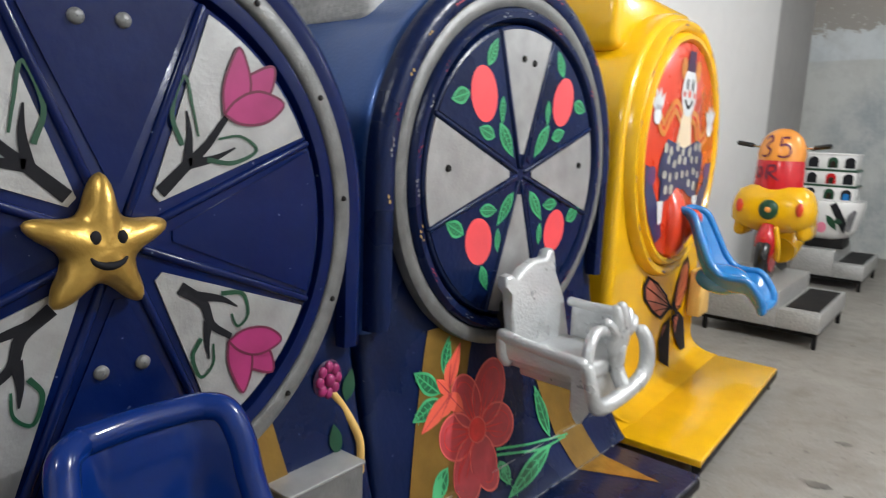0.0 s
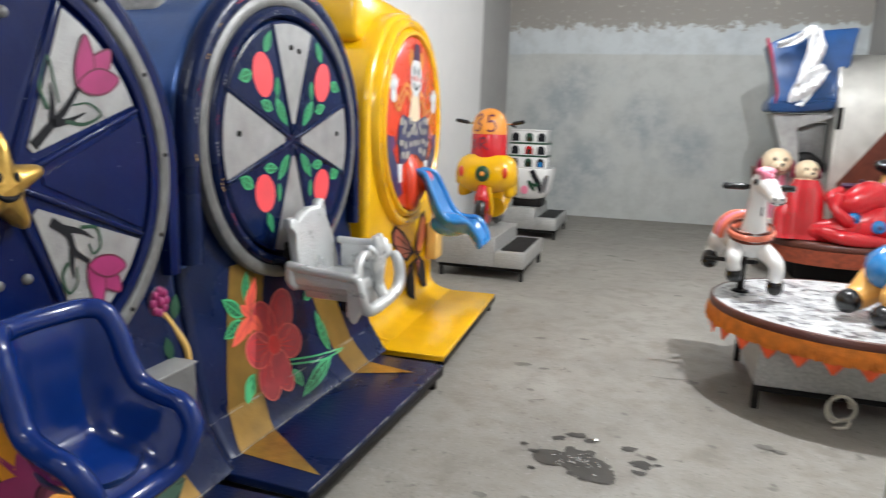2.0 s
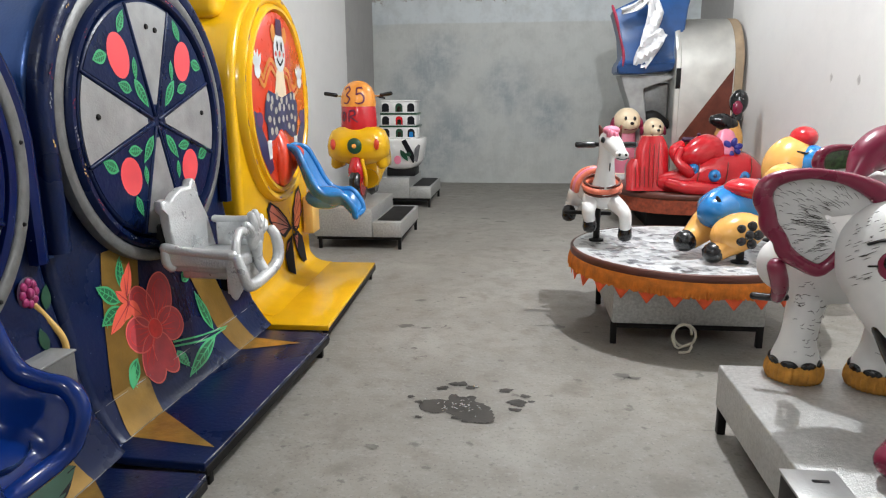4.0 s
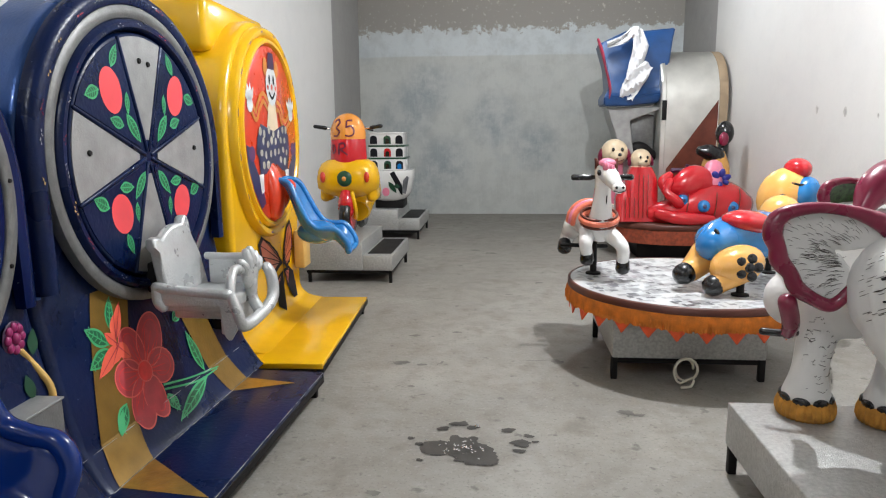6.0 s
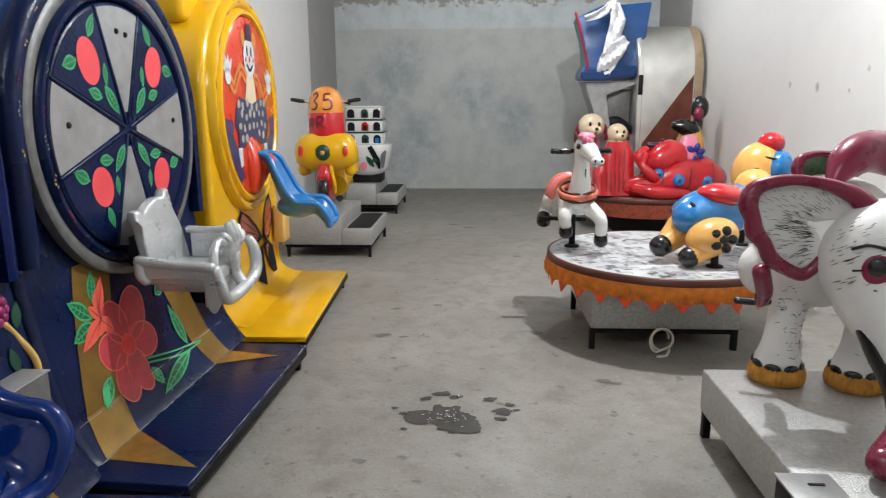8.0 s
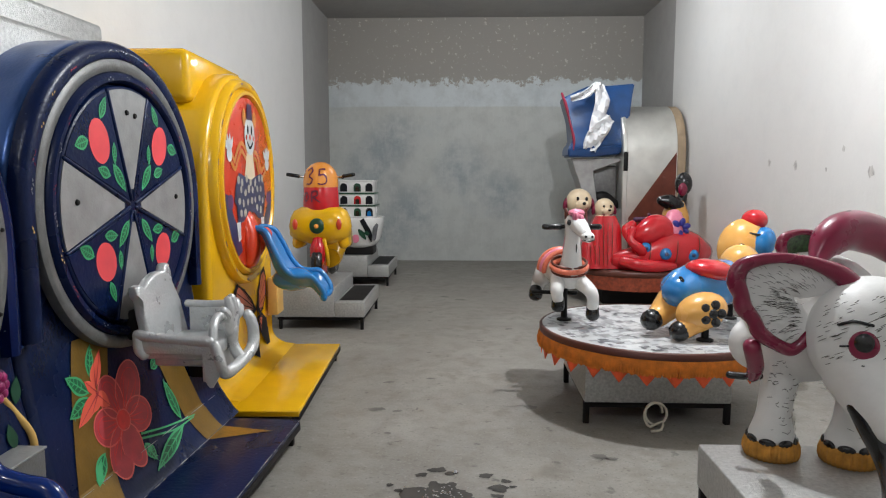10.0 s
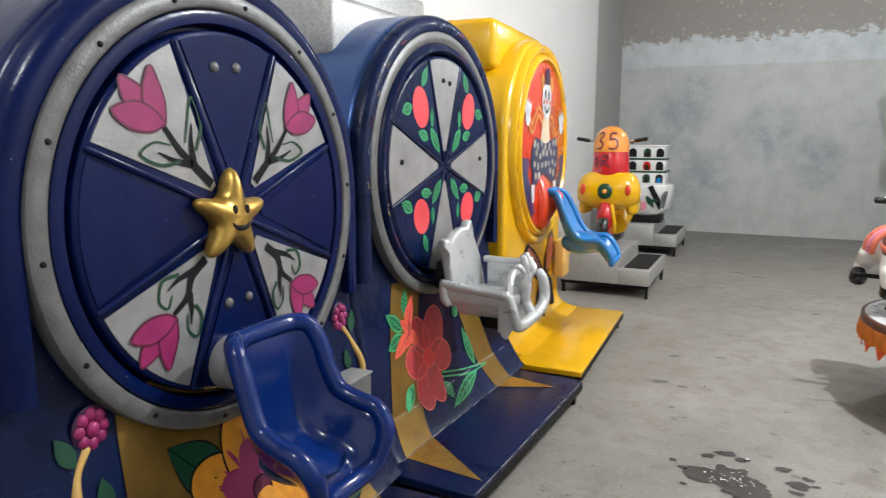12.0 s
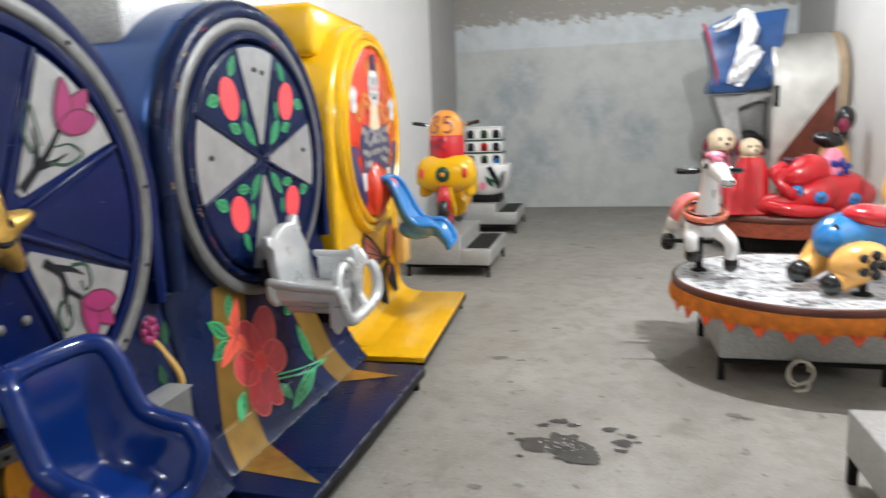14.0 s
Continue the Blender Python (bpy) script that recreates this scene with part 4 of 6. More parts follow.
# silver armchair of the second ride
bm = B()
prof = [(-0.20, 0.0), (-0.205, 0.16), (-0.2, 0.225), (-0.225, 0.25), (-0.22, 0.285), (-0.185, 0.29), (-0.16, 0.27), (-0.1, 0.305), (-0.03, 0.325), (0.05, 0.325), (0.07, 0.355), (0.1, 0.355), (0.11, 0.32), (0.105, 0.27), (0.15, 0.16), (0.165, 0.0)]
rows = [[(0.13 + dx - z * 0.16, -0.03 + (y + 0.03) * k, 0.75 + z * k) for y, z in prof] for dx, k in ((-0.005, 0.96), (0.0, 0.985), (0.008, 1.0), (0.03, 1.0), (0.04, 0.985), (0.044, 0.95))]
grid(bm, rows, 0, closed=True, caps=True)
chair = part("armchair_seat", bm, CHAIRSILVER, ride2, "silver painted armchair seat with hand-shaped bar", 60)
bm = B()
slab(bm, 0.12, 0.44, -0.2, 0.14, 0.70, 0.765, 0, 0.014)
slab(bm, 0.15, 0.40, -0.15, 0.1, 0.655, 0.705, 0, 0.014)
part("seat_pan", bm, CHAIRSILVER, chair)
bm = B()
tube(bm, [(0.11, -0.21, 0.815), (0.2, -0.212, 0.805), (0.34, -0.212, 0.795), (0.45, -0.21, 0.79)], [0.026, 0.022, 0.022, 0.026], 0, 12)
slab(bm, 0.12, 0.45, -0.222, -0.2, 0.73, 0.8, 0, 0.008)
tube(bm, [(0.115, -0.212, 0.8), (0.12, -0.212, 0.75), (0.14, -0.21, 0.72)], [0.024, 0.026, 0.022], 0, 10)
part("side_panel", bm, CHAIRSILVER, chair)
bm = B()
slab(bm, 0.19, 0.42, 0.135, 0.165, 0.72, 0.885, 0, 0.01)
tube(bm, [(0.18, 0.15, 0.895), (0.28, 0.15, 0.892), (0.4, 0.15, 0.895), (0.425, 0.15, 0.88)], 0.02, 0, 10)
part("side_panel", bm, CHAIRSILVER, chair)
bm = B()
rows = [[(x, y, z) for x, z in ((0.40, 0.80), (0.47, 0.795), (0.50, 0.72), (0.49, 0.64), (0.45, 0.575), (0.425, 0.6), (0.42, 0.7))] for y in (-0.225, -0.195)]
grid(bm, rows, 0, closed=True, caps=True)
bmesh.ops.bevel(bm, geom=bm.edges[:], offset=0.006, segments=2, affect="EDGES")
slab(bm, 0.40, 0.43, -0.2, 0.14, 0.60, 0.72, 0, 0.008)
part("front_plate", bm, CHAIRSILVER, chair)
bm = B()
tube(bm, [(0.465, -0.21, 0.78), (0.49, -0.21, 0.70), (0.495, -0.185, 0.645), (0.495, -0.1, 0.63), (0.505, 0.04, 0.65), (0.515, 0.12, 0.685), (0.515, 0.15, 0.74), (0.505, 0.15, 0.81), (0.485, 0.145, 0.85)], [0.024, 0.025, 0.028, 0.029, 0.029, 0.029, 0.029, 0.027, 0.024], 0, 12)
part("foot_bar", bm, CHAIRSILVER, chair)
bm = B()
tube(bm, [(0.455, -0.2, 0.79), (0.45, -0.175, 0.85), (0.445, -0.12, 0.885), (0.445, -0.05, 0.87)], [0.022, 0.021, 0.02, 0.022], 0, 10)
ball(bm, (0.45, 0.03, 0.835), (0.03, 0.075, 0.075), 0)
for y0, y1, z1 in ((-0.02, -0.06, 0.905), (0.01, 0.0, 0.945), (0.045, 0.045, 0.95), (0.075, 0.1, 0.92), (0.09, 0.145, 0.885)):
    tube(bm, [(0.45, y0, 0.85), (0.457, (y0 + y1) / 2, (0.85 + z1) / 2), (0.448, y1, z1)], [0.026, 0.024, 0.02], 0, 8)
tube(bm, [(0.45, 0.03, 0.8), (0.455, 0.03, 0.72), (0.49, 0.03, 0.655)], [0.035, 0.028, 0.028], 0, 10)
part("hand_bar", bm, CHAIRSILVER, chair)
bm = B()
slab(bm, -0.01, 0.1, -0.09, 0.06, 0.76, 0.9, 0, 0.01)
part("seat_bracket", bm, BLACKM, chair)

# red disc: a plain painted figure of shapes
def paint3(h):
    return lambda a, b: (h, a, b)


def patch(parent, name, outlines, m, h, label=""):
    for o in outlines:
        bm = B()
        flat_shape(bm, o, paint3(h), 0)
        part(name, bm, m, parent, label)


VIOLET = mat("dull_violet_paint", (0.10, 0.025, 0.12), 0.35, coat=0.3, vary=0.2)
NAVYP = mat("navy_spot_paint", (0.025, 0.03, 0.10), 0.35, coat=0.3, vary=0.2)
SPOTP = mat("dull_cream_spot", (0.42, 0.40, 0.33), 0.4, vary=0.2)
OCHRE = mat("ochre_stripe_paint", (0.60, 0.20, 0.02), 0.35, coat=0.3)
patch(disc3, "violet_swirl", [[(-0.57, 1.42), (-0.5, 1.4), (-0.42, 1.28), (-0.3, 1.16), (-0.24, 1.02), (-0.33, 0.99), (-0.46, 1.12), (-0.55, 1.28)], [(0.57, 1.42), (0.5, 1.4), (0.42, 1.28), (0.3, 1.18), (0.22, 1.05), (0.3, 1.01), (0.46, 1.14), (0.55, 1.28)]], NAVYP, 0.003, "navy painted swirl")
patch(disc3, "painted_patch", [oval(-0.47, 1.36, 0.06, 0.05), oval(0.48, 1.36, 0.06, 0.05)], VIOLET, 0.0034)
patch(disc3, "painted_shirt", [[(-0.085, 1.69), (0.08, 1.69), (0.1, 1.6), (0.12, 1.5), (-0.15, 1.5), (-0.11, 1.6)]], CREAM, 0.004, "cream painted shirt shape")
for sleeve in ([(-0.09, 1.67), (-0.2, 1.725), (-0.3, 1.66), (-0.36, 1.6), (-0.43, 1.65)], [(0.085, 1.68), (0.17, 1.66), (0.22, 1.58), (0.3, 1.545), (0.4, 1.59)]):
    patch(disc3, "painted_sleeve", [stroke(sleeve, 0.085, 0.08)], OCHRE, 0.005, "ochre striped painted sleeve")
    patch(disc3, "sleeve_stripe", [stroke(sleeve, 0.022, 0.018)], ORED, 0.0055)
patch(disc3, "painted_trousers", [[(-0.17, 1.53), (-0.28, 1.55), (-0.36, 1.46), (-0.39, 1.36), (-0.31, 1.3), (-0.33, 1.2), (-0.2, 1.22), (-0.08, 1.27), (0.05, 1.27), (0.17, 1.22), (0.3, 1.2), (0.3, 1.3), (0.37, 1.36), (0.36, 1.46), (0.27, 1.55), (0.15, 1.53), (0.0, 1.5)]], NAVYP, 0.0055, "navy painted shape with white spots")
rnd = random.Random(5)
patch(disc3, "white_spot", [oval(-0.3 + 0.1 * i + 0.05 * (j % 2) + rnd.uniform(-0.016, 0.016), 1.495 - 0.07 * j + rnd.uniform(-0.016, 0.016), rnd.uniform(0.022, 0.034), rnd.uniform(0.022, 0.03), 15 * i, 12) for i in range(7) for j in range(4) if abs(-0.3 + 0.1 * i + 0.05 * (j % 2)) < 0.33 and not (j == 3 and abs(-0.25 + 0.1 * i) < 0.12)], SPOTP, 0.0065)
for gx, gz in ((-0.47, 1.69), (0.45, 1.64)):
    patch(disc3, "painted_glove", [oval(gx, gz - 0.02, 0.055, 0.05)] + [leaf(gx + 0.03 * math.sin(a), gz, gx + 0.14 * math.sin(a), gz + 0.12 * math.cos(a), 0.045) for a in (-0.8, -0.3, 0.15, 0.65)], LIGHTP, 0.006, "white painted glove shape")
patch(disc3, "painted_hair", [oval(-0.12, 1.93, 0.045, 0.06), oval(0.13, 1.93, 0.045, 0.06)], OCHRE, 0.005)
patch(disc3, "painted_head", [oval(0.0, 1.81, 0.125, 0.135)], LIGHTP, 0.006, "white painted oval")
patch(disc3, "painted_hat", [[(-0.07, 1.92), (0.07, 1.92), (0.06, 2.03), (-0.05, 2.03)]], PLUM, 0.0068, "dark painted hat shape")
patch(disc3, "painted_mark", [oval(-0.045, 1.85, 0.018, 0.034, n=12), oval(0.045, 1.85, 0.018, 0.034, n=12), stroke([(-0.07, 1.765), (0.0, 1.725), (0.07, 1.765)], 0.02, 0.02)], INK, 0.0075)
patch(disc3, "painted_mark", [oval(0.0, 1.8, 0.022, 0.022, n=12), oval(-0.085, 1.795, 0.018, 0.018, n=12), oval(0.085, 1.795, 0.018, 0.018, n=12)], ORED, 0.0078)
patch(disc3, "painted_shoe", [[(-0.36, 1.22), (-0.27, 1.22), (-0.27, 1.1), (-0.33, 1.09)], [(0.24, 1.22), (0.33, 1.22), (0.32, 1.1), (0.26, 1.1)]], LIGHTP, 0.006)
for i in range(16):
    a = TAU * (i + 0.5) / 16
    bm = B()
    line_shape(bm, [(0.686 * math.sin(a + t), 0.686 * math.cos(a + t)) for t in (-0.03, 0, 0.03)], lambda p, q: (0.0015, p, Z3 + q), 0.012, 0.012, 0)
    part("rim_mark", bm, RUST, ride3)

# butterfly
P3 = on_panel(-0.05, 0.14, 0.004)
P3b, P3c = on_panel(-0.05, 0.14, 0.0055), on_panel(-0.05, 0.14, 0.007)
BFRED = mat("butterfly_red", (0.45, 0.10, 0.05), 0.35, coat=0.3, vary=0.3, scale=14)
bm = B()
line_shape(bm, [(0.235, 0.56), (0.24, 0.48), (0.235, 0.36)], on_panel(-0.05, 0.14, 0.0085), 0.03, 0.012, 0)
line_shape(bm, [(0.23, 0.55), (0.19, 0.63), (0.16, 0.69)], P3c, 0.006, 0.004, 0)
line_shape(bm, [(0.24, 0.55), (0.255, 0.64), (0.25, 0.70)], P3c, 0.006, 0.004, 0)
fly = part("painted_butterfly", bm, INK, ride3, "dark red and black painted butterfly")
for o in ([(0.22, 0.52), (0.12, 0.62), (-0.08, 0.73), (-0.24, 0.79), (-0.31, 0.75), (-0.28, 0.66), (-0.13, 0.56), (0.04, 0.48)], [(0.25, 0.52), (0.28, 0.66), (0.38, 0.79), (0.47, 0.82), (0.52, 0.74), (0.51, 0.6), (0.42, 0.49), (0.32, 0.46)],
          [(0.25, 0.46), (0.38, 0.47), (0.5, 0.4), (0.55, 0.3), (0.51, 0.2), (0.42, 0.2), (0.33, 0.32)], [(0.22, 0.46), (0.1, 0.44), (0.04, 0.34), (0.05, 0.22), (0.12, 0.175), (0.18, 0.25)]):
    bm = B()
    flat_shape(bm, o, P3, 0)
    c = (sum(p[0] for p in o) / len(o), sum(p[1] for p in o) / len(o))
    flat_shape(bm, [(c[0] + (a - c[0]) * 0.8, c[1] + (b - c[1]) * 0.82) for a, b in o], P3b, 1)
    for k in range(2, len(o)):
        line_shape(bm, [o[0], ((o[0][0] + o[k][0]) / 2, (o[0][1] + o[k][1]) / 2 + 0.005), o[k]], P3c, 0.008, 0.006, 0)
    part("wing", bm, [INK, BFRED], fly, "dark red wing with black veins")


# ---- stands with steps ----
def stand_box(name, label, x0, x1, y0, y1, steps, category="ride stand", leg=0.13):
    """A sheet-metal stand on short legs; steps: (x0, x1, height) blocks side by side."""
    st = thing(name, pose(0, 0, 0), label, category, "silver ride stands")
    for a, b, h in steps:
        bm = B()
        slab(bm, a, b - 0.003, y0, y1, leg, h, 0, 0.006)
        part("step_box" if h < max(s[2] for s in steps) else "body", bm, SILVER, st)
        if h < max(s[2] for s in steps):
            bm = B()
            slab(bm, a + 0.03, b - 0.03, y0 + 0.12, y1 - 0.1, h, h + 0.004, 0, 0)
            part("tread_mat", bm, BLACKM, st, "black rubber tread")
    for x in (x0 + 0.05, x1 - 0.03):
        for y in (y0 + 0.04, y1 - 0.05):
            bm = B()
            slab(bm, x - 0.016, x + 0.016, y - 0.016, y + 0.016, 0, leg + 0.01, 0, 0.003)
            part("leg", bm, BLACKM, st)
    bm = B()
    slab(bm, x0 + 0.02, x1 - 0.02, y0 + 0.03, y1 - 0.03, leg - 0.035, leg + 0.002, 0, 0)
    part("under_frame", bm, BLACKM, st)
    return st


stand_box("stepped_ride_stand", "silver stepped metal stand under the yellow scooter", -0.34, 0.56, 5.0, 6.15, ((-0.34, 0.26, 0.42), (0.26, 0.56, 0.28)))
stand_box("stepped_ride_stand", "silver stepped metal stand under the white castle ride", -0.34, 0.50, 7.72, 8.9, ((-0.34, 0.20, 0.42), (0.20, 0.50, 0.29)))

# ---- yellow scooter ride ----
sc = thing("scooter_ride", pose(0.055, 5.35, 0.42), "yellow toy scooter with red and orange painted windshield", "kiddie ride")
bm = B()
rows = []
for z, w, d, c in ((0.40, 0.10, 0.10, 0.10), (0.44, 0.24, 0.15, 0.08), (0.50, 0.315, 0.19, 0.06), (0.60, 0.32, 0.2, 0.05), (0.68, 0.305, 0.19, 0.05), (0.75, 0.27, 0.17, 0.06), (0.79, 0.2, 0.14, 0.07)):
    rows.append([(w * math.copysign(abs(math.cos(t)) ** 0.55, math.cos(t)), c + d * math.copysign(abs(math.sin(t)) ** 0.7, math.sin(t)), z) for t in [TAU * i / 36 for i in range(36)]])
grid(bm, rows, 0, closed=True, caps=True)
part("front_fairing", bm, YELLOW, sc)
for s in (-1, 1):
    bm = B()
    slab(bm, s * 0.27 - 0.055, s * 0.27 + 0.055, -0.02, 0.32, 0.34, 0.66, 0, 0.045, pose(0, 0, 0, 0, -4 * s, 0))
    part("side_fairing", bm, YELLOW, sc)
    bm = B()
    ball(bm, (s * 0.225, -0.135, 0.62), (0.028, 0.02, 0.055), 0)
    part("turn_lamp", bm, ORED, sc, "orange painted lamp")
bm = B()
ball(bm, (0, -0.14, 0.605), (0.078, 0.03, 0.08), 0)
ball(bm, (0, -0.155, 0.605), (0.03, 0.022, 0.03), 1)
part("headlight", bm, [DGREEN, ORANGEY], sc, "dark green painted headlight")
bm = B()
lathe(bm, [(0.76, 0.185), (0.78, 0.19), (0.88, 0.185), (0.99, 0.18), (1.0, 0.176)], (0, 0.09, 0), "z", 0, 36)
ws = part("windshield", bm, RED, sc, "red windshield band")
bm = B()
lathe(bm, [(0.995, 0.18), (1.05, 0.182), (1.12, 0.17), (1.18, 0.145), (1.225, 0.1), (1.25, 0.05), (1.255, 0.001)], (0, 0.09, 0), "z", 0, 36)
part("windshield_top", bm, ORANGEY, ws, "orange rounded top")


def on_shield(h):
    """Lays (a, b) on the round windshield: a along its girth, b the height."""
    def g(a, b):
        r = float(np.interp(b, (0.78, 0.88, 0.99, 1.0, 1.05, 1.12, 1.18, 1.225), (0.19, 0.185, 0.18, 0.18, 0.182, 0.17, 0.145, 0.1))) + h
        return (r * math.sin(a / 0.185), 0.09 - r * math.cos(a / 0.185), b)
    return g


def brush(name, lines, label):
    bm = B()
    for pts in lines:
        line_shape(bm, pts, on_shield(0.004), 0.02, 0.014, 0, 8)
    part(name, bm, DMAG, ws, label)


brush("painted_number", [[(-0.135, 1.165), (-0.09, 1.19), (-0.055, 1.16), (-0.09, 1.11), (-0.05, 1.075), (-0.075, 1.03), (-0.125, 1.03)]], "dark brush-painted numeral 3")
brush("painted_number", [[(0.10, 1.18), (0.06, 1.18), (0.022, 1.175)], [(0.026, 1.175), (0.024, 1.14), (0.02, 1.11)], [(0.02, 1.115), (0.07, 1.125), (0.10, 1.09), (0.09, 1.04), (0.045, 1.025), (0.01, 1.035)]], "dark brush-painted numeral 5")
brush("painted_letter", [[(-0.13, 0.94), (-0.155, 0.90), (-0.13, 0.855), (-0.10, 0.89), (-0.115, 0.935), (-0.13, 0.94)]], "dark brush-painted letter O")
brush("painted_letter", [[(-0.055, 0.845), (-0.06, 0.90), (-0.055, 0.955)], [(-0.055, 0.95), (-0.005, 0.955), (0.0, 0.915), (-0.05, 0.895)], [(-0.045, 0.895), (-0.01, 0.87), (0.03, 0.84)]], "dark brush-painted letter R")
for s in (-1, 1):
    bm = B()
    tube(bm, [(s * 0.16, 0.12, 1.10), (s * 0.22, 0.11, 1.105), (s * 0.26, 0.1, 1.11)], 0.011, 0, 8)
    h = part("handlebar", bm, CHROME, sc)
    bm = B()
    tube(bm, [(s * 0.235, 0.105, 1.108), (s * 0.345, 0.085, 1.125)], 0.02, 0, 10)
    part("grip", bm, BLACK, h, "black rubber grip")
bm = B()
tube(bm, [(0, -0.08, 0.46), (0.0, -0.10, 0.36), (0.0, -0.08, 0.26)], [0.06, 0.085, 0.075], 0, 12)
for z in (0.30, 0.335, 0.37):
    tube(bm, [(-0.075, -0.12, z), (0, -0.175, z + 0.005), (0.075, -0.12, z)], 0.01, 1, 6)
part("front_mudguard", bm, [RED, ORED], sc, "red ribbed front mudguard")
bm = B()
lathe(bm, [(-0.05, 0.13), (-0.055, 0.175), (-0.035, 0.2), (0.0, 0.205), (0.035, 0.2), (0.055, 0.175), (0.05, 0.13)], (0, -0.03, 0.205), "x", 0, 30)
w = part("front_wheel", bm, BLACK, sc, "black front tyre")
bm = B()
lathe(bm, [(-0.052, 0.001), (-0.052, 0.12), (0.052, 0.12), (0.052, 0.001)], (0, -0.03, 0.205), "x", 0, 20)
part("hub", bm, RED, w)
bm = B()
tube(bm, [(0.07, -0.12, 0.46), (0.1, -0.12, 0.3), (0.09, -0.06, 0.2)], 0.022, 0, 8)
part("fork", bm, YELLOW, sc)
bm = B()
rows = []
for y, w_, z0, z1 in ((0.25, 0.16, 0.12, 0.34), (0.4, 0.15, 0.1, 0.32), (0.5, 0.17, 0.14, 0.5), (0.65, 0.19, 0.2, 0.62), (0.78, 0.16, 0.28, 0.6)):
    rows.append([(w_ * math.cos(t), y, (z0 + z1) / 2 + (z1 - z0) / 2 * math.sin(t)) for t in [TAU * i / 20 for i in range(20)]])
grid(bm, rows, 0, closed=True, caps=True)
part("rear_body", bm, YELLOW, sc)
bm = B()
tube(bm, [(0.0, 0.45, 0.62), (0.0, 0.6, 0.66), (0.0, 0.75, 0.67)], [0.13, 0.15, 0.12], 0, 14, flat=0.4)
part("saddle", bm, BLACK, sc)
bm = B()
lathe(bm, [(-0.05, 0.08), (-0.055, 0.15), (0.0, 0.185), (0.055, 0.15), (0.05, 0.08)], (0, 0.62, 0.187), "x", 0, 26)
part("rear_wheel", bm, BLACK, sc)

# ---- white castle ride ----
cs = thing("castle_ride", pose(0.05, 8.0, 0.42), "white toy castle car with tiers of arched windows", "kiddie ride")
bm = B()
rows = []
for z, w_, d in ((0.10, 0.16, 0.2), (0.14, 0.24, 0.28), (0.22, 0.29, 0.32), (0.38, 0.32, 0.34), (0.50, 0.335, 0.34), (0.53, 0.33, 0.33)):
    rows.append([(w_ * math.copysign(abs(math.cos(t)) ** 0.6, math.cos(t)), 0.1 + d * math.copysign(abs(math.sin(t)) ** 0.6, math.sin(t)), z) for t in [TAU * i / 40 for i in range(40)]])
grid(bm, rows, 0, closed=True, caps=True)
body = part("car_body", bm, WHITE, cs)
f = lambda h: (lambda a, b: (a, 0.1 - 0.315 - 0.02 - h - (b - 0.3) * 0.05, b))
for name, o, m in (("painted_curve", stroke([(0.07, 0.51), (0.12, 0.42), (0.19, 0.32), (0.2, 0.2)], 0.07, 0.02), INK), ("painted_curve", stroke([(0.29, 0.45), (0.24, 0.38), (0.25, 0.28), (0.23, 0.22)], 0.03, 0.05), GREYD), ("painted_leaf", leaf(0.02, 0.38, 0.13, 0.22, 0.07), DGREEN), ("painted_leaf", leaf(0.1, 0.33, 0.18, 0.31, 0.06), DGREEN), ("painted_spot", oval(-0.02, 0.24, 0.05, 0.06), PINK), ("painted_spot", oval(-0.14, 0.34, 0.06, 0.05), LIGHTP)):
    bm = B()
    flat_shape(bm, o, f(0.004 if name != "painted_leaf" else 0.007), 0)
    part(name, bm, m, body)
for k, z in enumerate((0.53, 0.70, 0.875)):
    w_ = 0.24 - 0.012 * k
    bm = B()
    slab(bm, -w_ - 0.03, w_, -0.16, 0.30, z, z + 0.165, 0, 0.012)
    tier = part("castle_tier", bm, WHITE, cs)
    bm = B()
    slab(bm, -w_ - 0.04, w_ + 0.012, -0.172, 0.31, z + 0.155, z + 0.178, 0, 0.005)
    part("tier_ledge", bm, WHITE if k == 2 else DGREEN, tier)
    for j, (a, col) in enumerate(((-0.19, INK), (0.0, RED if k == 1 else DGREEN), (0.165, INK if k else SKYBLUE))):
        bm = B()
        arch = [(a - 0.05, z + 0.02)] + [(a + 0.05 * -math.cos(math.pi * i / 10), z + 0.09 + 0.045 * math.sin(math.pi * i / 10)) for i in range(11)] + [(a + 0.05, z + 0.02)]
        flat_shape(bm, arch, lambda p, q: (p, -0.163, q), 0)
        flat_shape(bm, [(a + (p - a) * 0.55, z + 0.02 + (q - z - 0.02) * 0.65) for p, q in arch], lambda p, q: (p, -0.165, q), 1)
        part("arched_window", bm, [INK if j != 1 else col, col if j != 1 else BLACK], tier, "painted arched window")
bm = B()
slab(bm, -0.2, 0.2, -0.1, 0.3, 0.0, 0.12, 0, 0.01)
part("mount", bm, BLACKM, cs)
bm = B()
tube(bm, [(-0.2, -0.15, 1.08), (-0.26, -0.2, 1.1), (-0.3, -0.2, 1.12)], 0.014, 0, 8)
part("handlebar", bm, BLACK, cs)

# ---- carousel table ----
TX, TY, TR, TZ = 2.83, 2.93, 0.755, 0.53
ct = thing("carousel_table", pose(TX, TY, 0), "round carousel platform with patterned top and orange fringe", "carousel")
bm = B()
lathe(bm, [(TZ - 0.03, 0.001), (TZ - 0.03, TR - 0.01), (TZ - 0.005, TR - 0.01), (TZ, TR - 0.014), (TZ, 0.001)], (0, 0, 0), "z", 0, 96)
top = part("tabletop", bm, LIGHTP, ct, "white printed round top")
rnd = random.Random(11)
bm = B()
